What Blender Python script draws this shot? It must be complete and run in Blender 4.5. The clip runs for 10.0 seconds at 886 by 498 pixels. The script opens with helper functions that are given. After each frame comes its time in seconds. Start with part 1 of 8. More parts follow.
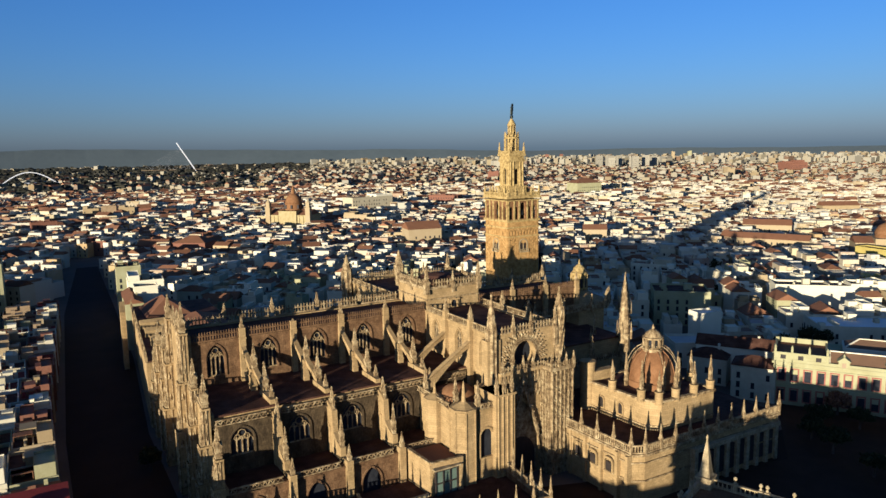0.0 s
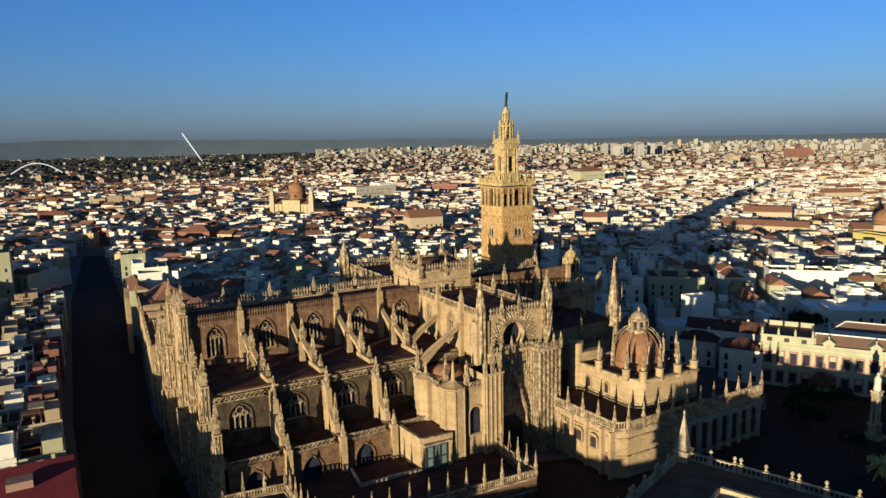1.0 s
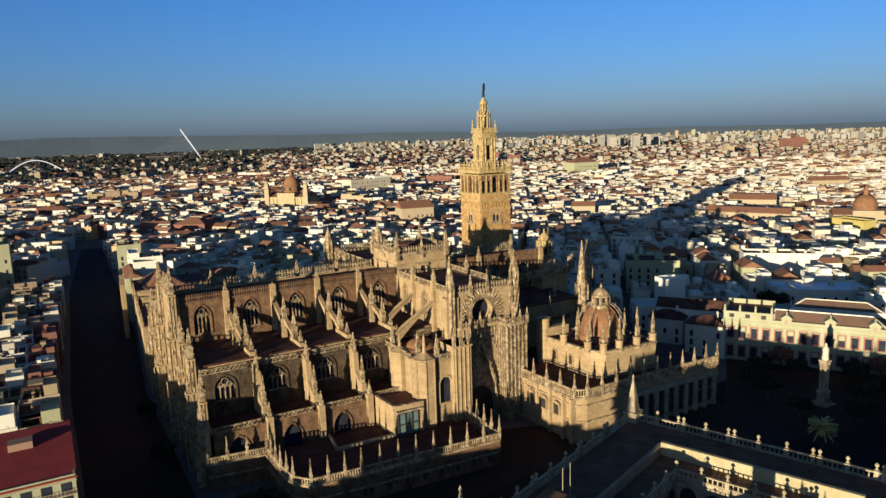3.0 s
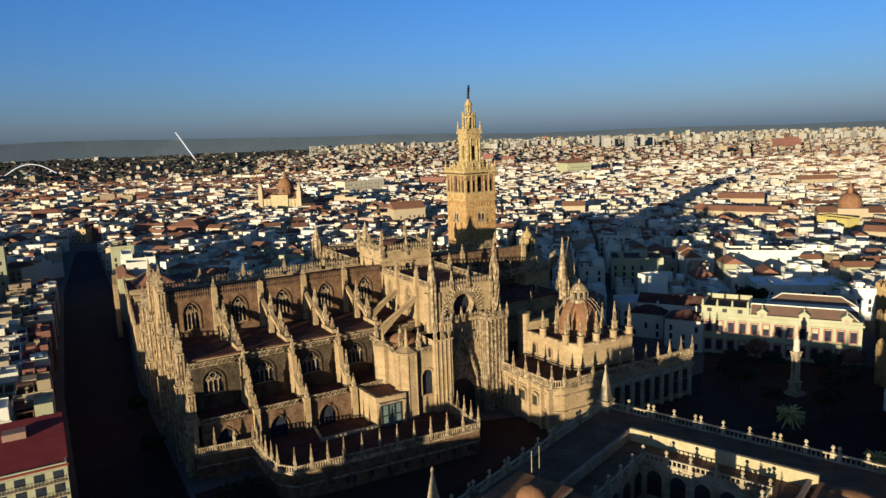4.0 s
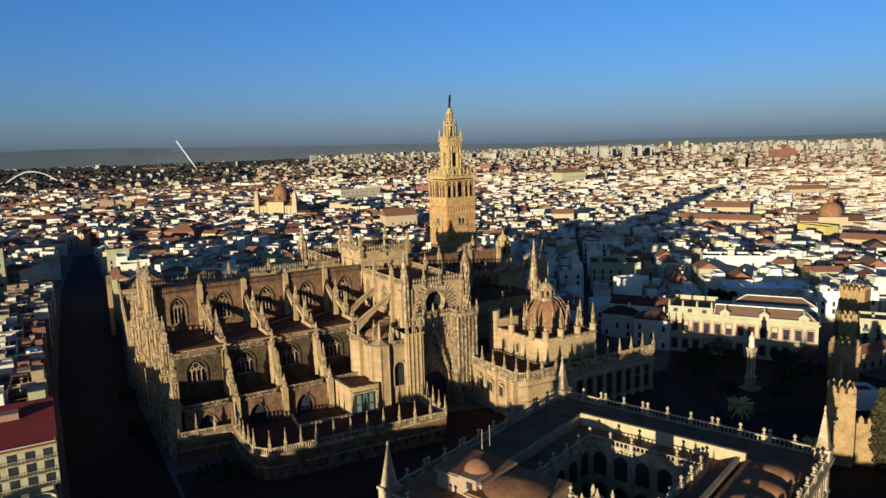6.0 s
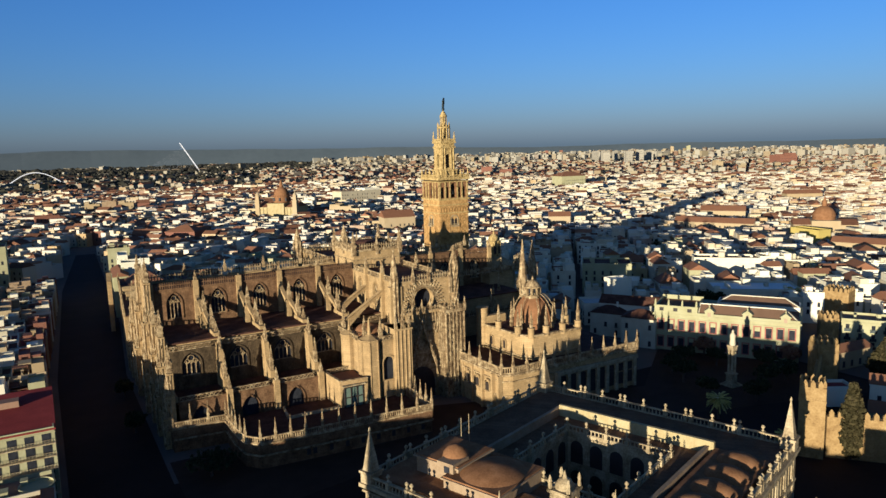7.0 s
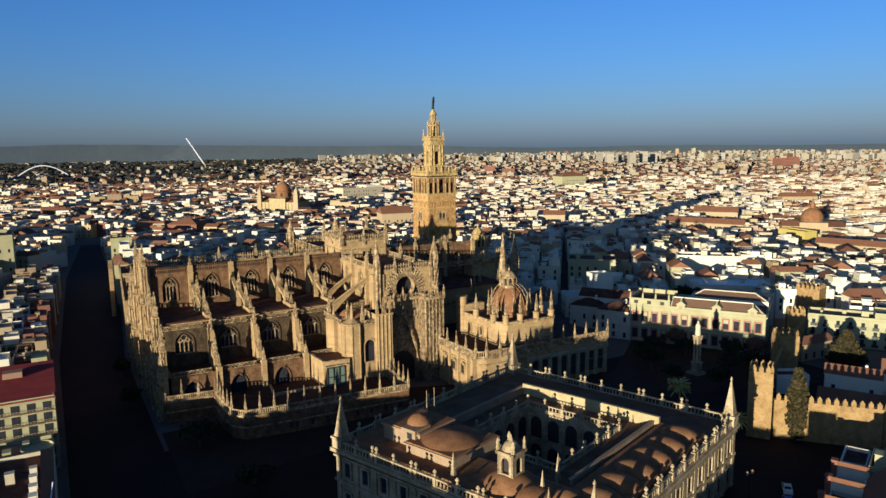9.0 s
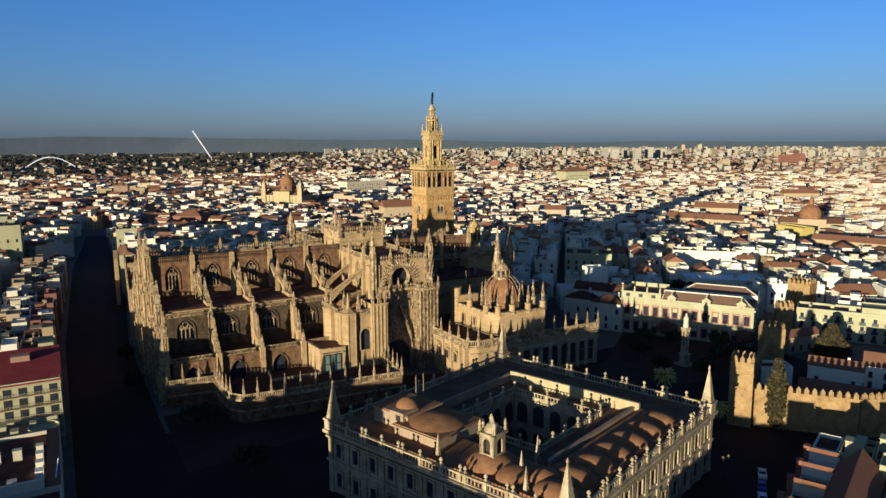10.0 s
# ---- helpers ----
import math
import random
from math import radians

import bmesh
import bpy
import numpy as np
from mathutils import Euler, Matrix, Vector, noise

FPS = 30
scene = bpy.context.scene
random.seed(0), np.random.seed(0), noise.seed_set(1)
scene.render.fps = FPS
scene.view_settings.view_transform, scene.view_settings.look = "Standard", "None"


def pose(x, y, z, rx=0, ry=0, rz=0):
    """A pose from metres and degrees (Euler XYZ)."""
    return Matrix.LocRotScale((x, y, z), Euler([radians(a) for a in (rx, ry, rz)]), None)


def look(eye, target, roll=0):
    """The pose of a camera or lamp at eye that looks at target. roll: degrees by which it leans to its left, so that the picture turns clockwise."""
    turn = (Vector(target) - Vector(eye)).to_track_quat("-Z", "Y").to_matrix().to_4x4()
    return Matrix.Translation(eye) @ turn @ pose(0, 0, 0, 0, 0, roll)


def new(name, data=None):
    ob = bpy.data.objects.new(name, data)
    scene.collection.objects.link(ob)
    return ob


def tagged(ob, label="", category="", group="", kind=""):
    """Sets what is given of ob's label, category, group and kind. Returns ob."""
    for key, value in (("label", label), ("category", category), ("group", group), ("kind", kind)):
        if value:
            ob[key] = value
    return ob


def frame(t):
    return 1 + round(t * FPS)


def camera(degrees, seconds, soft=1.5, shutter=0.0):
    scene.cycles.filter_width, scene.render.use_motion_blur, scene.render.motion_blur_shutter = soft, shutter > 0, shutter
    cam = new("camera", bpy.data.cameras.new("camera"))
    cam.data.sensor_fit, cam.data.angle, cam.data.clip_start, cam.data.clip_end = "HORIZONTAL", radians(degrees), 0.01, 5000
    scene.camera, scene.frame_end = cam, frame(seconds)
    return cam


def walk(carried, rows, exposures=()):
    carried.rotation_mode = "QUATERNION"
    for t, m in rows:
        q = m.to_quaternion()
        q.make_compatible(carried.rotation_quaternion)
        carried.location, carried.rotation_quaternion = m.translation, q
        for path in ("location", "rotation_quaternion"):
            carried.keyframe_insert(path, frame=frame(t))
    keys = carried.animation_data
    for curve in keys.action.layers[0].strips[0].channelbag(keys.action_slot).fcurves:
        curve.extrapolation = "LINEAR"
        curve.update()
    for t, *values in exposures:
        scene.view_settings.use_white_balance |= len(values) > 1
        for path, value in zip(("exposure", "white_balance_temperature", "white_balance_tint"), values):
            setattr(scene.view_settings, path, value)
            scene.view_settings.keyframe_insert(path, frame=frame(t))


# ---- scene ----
cam = camera(64.61, 10.0)
PATH = [
    (0, look((-149.96, -205.21, 76.14), (-148.9559, -203.5048, 75.8601), -0.93)),
    (0.5, look((-149.75, -208.35, 75.74), (-148.7571, -206.6407, 75.4454), -1.11)),
    (1, look((-149.53, -211.70, 75.67), (-148.5438, -209.9889, 75.3607), -1.20)),
    (1.5, look((-149.51, -214.80, 75.38), (-148.5303, -213.0895, 75.0598), -1.23)),
    (2, look((-149.19, -218.68, 75.14), (-148.2136, -216.9630, 74.8145), -1.49)),
    (2.5, look((-149.21, -221.82, 74.62), (-148.2320, -220.1085, 74.2925), -1.59)),
    (4, look((-148.58, -231.87, 73.65), (-147.5894, -230.1681, 73.3283), -2.10)),
    (4.5, look((-148.48, -235.27, 73.59), (-147.4884, -233.5601, 73.2666), -2.11)),
    (5, look((-148.19, -238.62, 73.21), (-147.1952, -236.9111, 72.8929), -2.13)),
    (5.5, look((-147.93, -241.82, 72.81), (-146.9350, -240.1137, 72.5052), -2.00)),
    (7, look((-147.31, -252.21, 71.68), (-146.3217, -250.4973, 71.3951), -1.53)),
    (7.5, look((-147.23, -255.58, 71.44), (-146.2398, -253.8598, 71.1528), -1.42)),
    (8, look((-147.08, -259.15, 71.10), (-146.0955, -257.4336, 70.8120), -1.30)),
    (8.5, look((-146.96, -262.54, 70.82), (-145.9800, -260.8221, 70.5331), -1.04)),
    (9, look((-146.91, -266.04, 70.65), (-145.9330, -264.3181, 70.3629), -0.72)),
    (9.5, look((-146.90, -269.32, 70.69), (-145.9342, -267.6005, 70.3914), -0.46)),
    (10, look((-146.84, -272.72, 70.75), (-145.8769, -270.9908, 70.4471), -0.33)),
]
EXPOSURE = 1.47
KELVIN = 4400
walk(cam, PATH, [(0.0, EXPOSURE, KELVIN, 20), (10.0, EXPOSURE, KELVIN, 20)])

# ---- light: low winter sun from the west-south-west, clear sky ----
SUN_AZ, SUN_EL = 29.0, 4.6          # degrees: light travels towards east + SUN_AZ north
sun_data = bpy.data.lights.new("sun", "SUN")
sun_data.energy, sun_data.angle, sun_data.color = 5.4, radians(0.5), (0.94, 0.692, 0.335)
sun = new("sun", sun_data)
ca, ce = radians(SUN_AZ), radians(SUN_EL)
sun_way = Vector((math.cos(ca) * math.cos(ce), math.sin(ca) * math.cos(ce), -math.sin(ce)))
sun.matrix_world = look((-400, -300, 300), Vector((-400, -300, 300)) + sun_way)

world = bpy.data.worlds.new("sky")
world.use_nodes = True
scene.world = world
wn = world.node_tree.nodes
sky = wn.new("ShaderNodeTexSky")
sky.sky_type, sky.sun_disc = "NISHITA", False
sky.sun_elevation = radians(16)
sky.sun_rotation = radians(270 - SUN_AZ)
sky.air_density, sky.dust_density, sky.ozone_density, sky.altitude = 1.3, 0.85, 5.5, 60
wn["Background"].inputs["Strength"].default_value = 0.0285
world.node_tree.links.new(sky.outputs[0], wn["Background"].inputs[0])


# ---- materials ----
BASE_SCALE = 0.72                        # scales every base colour down to deepen shade; exposure is raised to match


def material(name, stops, rough=0.85, scale=0.35, fine=3.0, bump=0.25, metal=0.0, per="", streak=0.0, mix=0.55, bump_scale=None, course=0.0):
    """Two scales of noise through a colour ramp; per: 'object' or 'island' shifts the colour piece by piece;
    course: height of the masonry courses, block by block of slightly different tone."""
    m = bpy.data.materials.new(name)
    m.use_nodes = True
    nt = m.node_tree
    n, l = nt.nodes, nt.links
    b = n["Principled BSDF"]
    b.inputs["Roughness"].default_value, b.inputs["Metallic"].default_value = rough, metal
    b.inputs["Specular IOR Level"].default_value = 0.08 if rough > 0.75 else 0.3
    geo = n.new("ShaderNodeNewGeometry")
    where = n.new("ShaderNodeMapping")
    l.new(geo.outputs["Position"], where.inputs[0])
    where.inputs["Scale"].default_value = (1, 1, 1 - 0.8 * streak)
    big, small = n.new("ShaderNodeTexNoise"), n.new("ShaderNodeTexNoise")
    big.inputs["Scale"].default_value, small.inputs["Scale"].default_value = scale, fine
    big.inputs["Detail"].default_value, small.inputs["Detail"].default_value = 4, 3
    l.new(where.outputs[0], big.inputs[0]), l.new(where.outputs[0], small.inputs[0])
    blend = n.new("ShaderNodeMix")
    blend.inputs[0].default_value = 0.4
    l.new(big.outputs["Fac"], blend.inputs[2]), l.new(small.outputs["Fac"], blend.inputs[3])
    fac = blend.outputs[0]
    if per:
        rnd = n.new("ShaderNodeObjectInfo").outputs["Random"] if per == "object" else geo.outputs["Random Per Island"]
        two = n.new("ShaderNodeMix")
        two.inputs[0].default_value = mix
        l.new(fac, two.inputs[2]), l.new(rnd, two.inputs[3])
        fac = two.outputs[0]
    ramp = n.new("ShaderNodeValToRGB")
    while len(ramp.color_ramp.elements) < len(stops):
        ramp.color_ramp.elements.new(0.5)
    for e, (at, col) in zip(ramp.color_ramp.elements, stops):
        e.position, e.color = at, (*[c * BASE_SCALE for c in col], 1)
    l.new(fac, ramp.inputs[0])
    colour = ramp.outputs[0]
    if course:
        xyz, along, uv, blocks, tone = (n.new("ShaderNode" + k) for k in ("SeparateXYZ", "Math", "CombineXYZ", "TexBrick", "Mix"))
        l.new(geo.outputs["Position"], xyz.inputs[0])
        l.new(xyz.outputs["X"], along.inputs[0]), l.new(xyz.outputs["Y"], along.inputs[1])
        l.new(along.outputs[0], uv.inputs["X"]), l.new(xyz.outputs["Z"], uv.inputs["Y"])
        l.new(uv.outputs[0], blocks.inputs["Vector"])
        blocks.inputs["Scale"].default_value, blocks.inputs["Brick Width"].default_value, blocks.inputs["Row Height"].default_value = 1.0, course * 2.1, course
        blocks.inputs["Mortar Size"].default_value, blocks.inputs["Bias"].default_value = course * 0.05, -0.1
        for key, v in (("Color1", 1.12), ("Color2", 0.8), ("Mortar", 0.62)):
            blocks.inputs[key].default_value = (v, v, v, 1)
        tone.data_type, tone.blend_type = "RGBA", "MULTIPLY"
        tone.inputs[0].default_value = 0.75
        l.new(colour, tone.inputs[6]), l.new(blocks.outputs["Color"], tone.inputs[7])
        colour = tone.outputs[2]
    l.new(colour, b.inputs["Base Color"])
    if bump:
        bp = n.new("ShaderNodeBump")
        bp.inputs["Strength"].default_value, bp.inputs["Distance"].default_value = bump, 0.15
        src = small
        if bump_scale:
            src = n.new("ShaderNodeTexNoise")
            src.inputs["Scale"].default_value = bump_scale
            l.new(geo.outputs["Position"], src.inputs[0])
        l.new(src.outputs["Fac"], bp.inputs["Height"]), l.new(bp.outputs[0], b.inputs["Normal"])
    return m


STONE = material("limestone", [(0.28, (0.196, 0.126, 0.0472)), (0.42, (0.319, 0.216, 0.0812)), (0.58, (0.391, 0.268, 0.104)), (0.75, (0.457, 0.328, 0.143))], 0.9, 0.35, 3.4, 0.6, streak=0.5, course=0.55)
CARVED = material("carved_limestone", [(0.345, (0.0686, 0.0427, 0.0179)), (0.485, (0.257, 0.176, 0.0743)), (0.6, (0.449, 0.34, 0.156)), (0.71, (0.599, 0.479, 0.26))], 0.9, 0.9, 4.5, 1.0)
GREYSTONE = material("pale_worn_stone", [(0.28, (0.157, 0.111, 0.0477)), (0.45, (0.303, 0.229, 0.107)), (0.6, (0.429, 0.339, 0.172)), (0.75, (0.545, 0.452, 0.248))], 0.85, 0.5, 3.5, 0.5, streak=0.6, course=0.6)
TOWERBRICK = material("tower_brick", [(0.3, (0.169, 0.09, 0.0234)), (0.48, (0.403, 0.238, 0.063)), (0.7, (0.559, 0.36, 0.113))], 0.9, 0.7, 4, 0.8, course=0.35)
BELFRYBRICK = material("dark_belfry_brick", [(0.3, (0.09, 0.045, 0.016)), (0.48, (0.2, 0.105, 0.038)), (0.7, (0.3, 0.17, 0.066))], 0.9, 0.9, 4, 0.8, course=0.3)
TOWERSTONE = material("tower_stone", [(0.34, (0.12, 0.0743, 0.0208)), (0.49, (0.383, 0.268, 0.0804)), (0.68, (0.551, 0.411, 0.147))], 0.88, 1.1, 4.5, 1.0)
# a browner stone, darkened further for the weak light on south walls
BROWNSTONE = material("dimmed_brown_stone", [(0.3, (0.0539, 0.0291, 0.0121)), (0.48, (0.143, 0.0812, 0.0328)), (0.62, (0.216, 0.126, 0.0511)), (0.75, (0.262, 0.165, 0.0694))], 0.92, 0.6, 3.2, 0.7, streak=0.4, course=0.5)
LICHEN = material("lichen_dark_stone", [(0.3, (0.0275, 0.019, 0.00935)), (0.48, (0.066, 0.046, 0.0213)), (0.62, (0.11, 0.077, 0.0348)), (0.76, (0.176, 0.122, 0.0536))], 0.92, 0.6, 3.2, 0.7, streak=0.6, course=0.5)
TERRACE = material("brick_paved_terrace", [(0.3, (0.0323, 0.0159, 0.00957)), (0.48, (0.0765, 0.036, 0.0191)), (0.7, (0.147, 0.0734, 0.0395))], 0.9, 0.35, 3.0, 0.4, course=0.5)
TILE = material("clay_roof_tile", [(0.15, (0.0875, 0.0413, 0.0194)), (0.4, (0.16, 0.0757, 0.0332)), (0.65, (0.233, 0.11, 0.048)), (0.9, (0.321, 0.165, 0.0778))], 0.85, 0.3, 5, 0.5, per="island")
BROWNTILE = material("brown_roof_tile", [(0.15, (0.075, 0.042, 0.022)), (0.4, (0.135, 0.079, 0.04)), (0.65, (0.195, 0.116, 0.06)), (0.9, (0.26, 0.165, 0.09))], 0.88, 0.3, 5, 0.5, per="island")
DOMETILE = material("dome_brick", [(0.25, (0.121, 0.057, 0.0195)), (0.5, (0.215, 0.106, 0.0365)), (0.75, (0.297, 0.157, 0.0612))], 0.9, 0.5, 3, 0.2)
GLASS = material("dark_leaded_glass", [(0.3, (0.012, 0.013, 0.016)), (0.7, (0.035, 0.036, 0.04))], 0.78, 1.0, 6, 0.1)
# dark for doors; also painted on openings and insides as their shade
DARK = material("dark_door_and_hollow", [(0.3, (0.015, 0.011, 0.008)), (0.7, (0.04, 0.028, 0.018))], 0.7, 1, 6, 0.2)
GREENGLASS = material("green_window", [(0.3, (0.10, 0.14, 0.10)), (0.7, (0.16, 0.20, 0.14))], 0.2, 1, 5, 0.05)
BRONZE = material("dark_bronze", [(0.3, (0.02, 0.022, 0.02)), (0.7, (0.05, 0.06, 0.05))], 0.5, 1, 5, 0.1, metal=0.7)
WHITE = material("white_plaster", [(0.1, (0.361, 0.295, 0.162)), (0.35, (0.555, 0.487, 0.3)), (0.6, (0.694, 0.624, 0.409)), (0.9, (0.777, 0.715, 0.486))], 0.9, 0.35, 3, 0.2, per="object")
CITYWALL = material("city_plaster", [(0.0, (0.595, 0.543, 0.389)), (0.3, (0.552, 0.484, 0.326)), (0.37, (0.446, 0.333, 0.151)), (0.43, (0.587, 0.523, 0.366)), (0.52, (0.53, 0.444, 0.254)), (0.58, (0.564, 0.503, 0.359)), (0.64, (0.266, 0.142, 0.0676)), (0.69, (0.552, 0.484, 0.318)), (0.78, (0.403, 0.27, 0.102)), (0.84, (0.552, 0.492, 0.333)), (0.93, (0.499, 0.403, 0.214))], 0.9, 0.2, 2, 0.1, per="island", mix=0.92)
# CITYWALL at about half brightness: the dulling haze of distance is in the colour
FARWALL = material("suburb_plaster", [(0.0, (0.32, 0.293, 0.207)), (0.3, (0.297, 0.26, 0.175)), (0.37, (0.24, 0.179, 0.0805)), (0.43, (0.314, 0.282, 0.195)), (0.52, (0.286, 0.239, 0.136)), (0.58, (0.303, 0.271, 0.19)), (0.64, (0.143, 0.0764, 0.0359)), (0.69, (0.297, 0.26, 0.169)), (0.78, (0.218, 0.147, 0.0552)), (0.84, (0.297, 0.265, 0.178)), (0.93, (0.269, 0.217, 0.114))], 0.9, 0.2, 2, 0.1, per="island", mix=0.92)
PALEROOF = material("whitewashed_terrace", [(0.2, (0.464, 0.426, 0.332)), (0.45, (0.644, 0.592, 0.469)), (0.65, (0.773, 0.721, 0.579)), (0.85, (0.876, 0.824, 0.678))], 0.9, 0.25, 2.5, 0.15, per="object")
AVENUEROOF = material("red_brown_terraces", [(0.0, (0.20, 0.075, 0.045)), (0.3, (0.13, 0.085, 0.055)), (0.45, (0.25, 0.10, 0.06)), (0.6, (0.36, 0.28, 0.18)), (0.75, (0.17, 0.06, 0.038)), (0.9, (0.22, 0.15, 0.09))], 0.9, 0.2, 2, 0.15, per="island", mix=0.92)
CITYROOF = material("city_terraces", [(0.0, (0.247, 0.197, 0.125)), (0.25, (0.497, 0.411, 0.26)), (0.36, (0.204, 0.0896, 0.0419)), (0.45, (0.539, 0.443, 0.289)), (0.55, (0.233, 0.115, 0.0559)), (0.66, (0.438, 0.358, 0.223)), (0.73, (0.19, 0.0831, 0.0372)), (0.85, (0.365, 0.289, 0.182)), (0.94, (0.263, 0.128, 0.0652))], 0.9, 0.2, 2, 0.15, per="island", mix=0.92)
OCHRE = material("ochre_plaster", [(0.2, (0.297, 0.212, 0.0903)), (0.5, (0.361, 0.271, 0.129)), (0.8, (0.4, 0.316, 0.175))], 0.9, 0.2, 3, 0.2, per="object", mix=0.3)
CREAM = material("cream_plaster", [(0.25, (0.27, 0.24, 0.104)), (0.5, (0.35, 0.321, 0.152)), (0.75, (0.402, 0.384, 0.208))], 0.9, 0.25, 3, 0.25)
TAN = material("tan_plaster", [(0.25, (0.20, 0.135, 0.065)), (0.5, (0.29, 0.205, 0.105)), (0.75, (0.35, 0.265, 0.15))], 0.9, 0.4, 3, 0.3)
PALETRIM = material("rosy_window_trim", [(0.3, (0.30, 0.21, 0.12)), (0.7, (0.37, 0.27, 0.16))], 0.85, 1, 4, 0.2)
REDPAINT = material("red_roof_coating", [(0.3, (0.151, 0.0241, 0.0172)), (0.7, (0.234, 0.0413, 0.0275))], 0.8, 0.3, 3, 0.2)
REDTRIM = material("brick_red_trim", [(0.3, (0.171, 0.0745, 0.0421)), (0.7, (0.228, 0.108, 0.0579))], 0.85, 1, 4, 0.2)
ROSETRIM = material("rosy_brick_trim", [(0.3, (0.24, 0.085, 0.055)), (0.7, (0.32, 0.13, 0.085))], 0.85, 1, 4, 0.2)
RAMMED = material("rammed_earth_wall", [(0.25, (0.132, 0.0756, 0.0228)), (0.43, (0.242, 0.153, 0.0475)), (0.58, (0.319, 0.211, 0.0693)), (0.75, (0.385, 0.27, 0.104))], 0.95, 0.55, 2.5, 0.9)
# darker than real paving: part of the street shadow is in the colour
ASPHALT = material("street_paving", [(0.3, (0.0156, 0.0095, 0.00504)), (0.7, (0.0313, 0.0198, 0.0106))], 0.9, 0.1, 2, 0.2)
GROUND = material("city_ground", [(0.3, (0.085, 0.066, 0.044)), (0.55, (0.13, 0.103, 0.07)), (0.75, (0.10, 0.09, 0.05))], 0.95, 0.006, 0.08, 0.0)
LEAF = material("evergreen_leaves", [(0.2, (0.012, 0.016, 0.005)), (0.5, (0.026, 0.031, 0.01)), (0.8, (0.055, 0.055, 0.019))], 0.8, 0.6, 4, 0.0, per="island")
RUST_LEAF = material("autumn_leaves", [(0.2, (0.10, 0.04, 0.018)), (0.5, (0.16, 0.075, 0.03)), (0.8, (0.2, 0.11, 0.04))], 0.7, 0.6, 4, 0.0, per="island")
# frond colour brightened in place of sunlight that misses the palm
PALM_LEAF = material("palm_fronds", [(0.2, (0.195, 0.164, 0.022)), (0.5, (0.37, 0.299, 0.044)), (0.8, (0.546, 0.435, 0.077))], 0.6, 0.6, 4, 0.0, per="island")
CYPRESS_LEAF = material("cypress_leaves", [(0.2, (0.0189, 0.0162, 0.00473)), (0.5, (0.0405, 0.0336, 0.0105)), (0.8, (0.0648, 0.0514, 0.0178))], 0.85, 0.6, 4, 0.0, per="island")
ROOFPAVING = material("worn_roof_paving", [(0.3, (0.0818, 0.0464, 0.0202)), (0.5, (0.138, 0.0825, 0.0364)), (0.72, (0.198, 0.122, 0.0539))], 0.92, 0.25, 2.5, 0.4, course=0.45)
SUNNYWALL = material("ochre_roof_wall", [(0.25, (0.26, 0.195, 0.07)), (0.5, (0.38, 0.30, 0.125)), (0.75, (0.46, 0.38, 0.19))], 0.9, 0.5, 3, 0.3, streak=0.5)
BARK = material("bark", [(0.3, (0.06, 0.045, 0.03)), (0.7, (0.12, 0.09, 0.06))], 0.95, 1, 6, 0.5)
# greyed and dulled: distance haze is in the leaf colour
WOODS = material("distant_woods", [(0.2, (0.02, 0.019, 0.012)), (0.5, (0.038, 0.036, 0.022)), (0.8, (0.06, 0.052, 0.033))], 0.9, 0.02, 0.3, 0.0, per="island")
BRIDGE = material("white_bridge_steel", [(0.3, (0.72, 0.72, 0.72)), (0.7, (0.8, 0.8, 0.8))], 0.6, 0.05, 1, 0.0)
# the blue grey is distance haze put into the hills' colour
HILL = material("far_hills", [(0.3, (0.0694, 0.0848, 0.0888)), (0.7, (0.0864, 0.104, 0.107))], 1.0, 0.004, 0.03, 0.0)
CARPAINT = material("car_paint", [(0.2, (0.03, 0.03, 0.035)), (0.5, (0.35, 0.35, 0.36)), (0.8, (0.7, 0.7, 0.7))], 0.35, 1, 3, 0.0, per="object", mix=0.95)
RUBBER = material("tyre_rubber", [(0.3, (0.015, 0.015, 0.015)), (0.7, (0.03, 0.03, 0.03))], 0.9, 1, 3, 0.0)


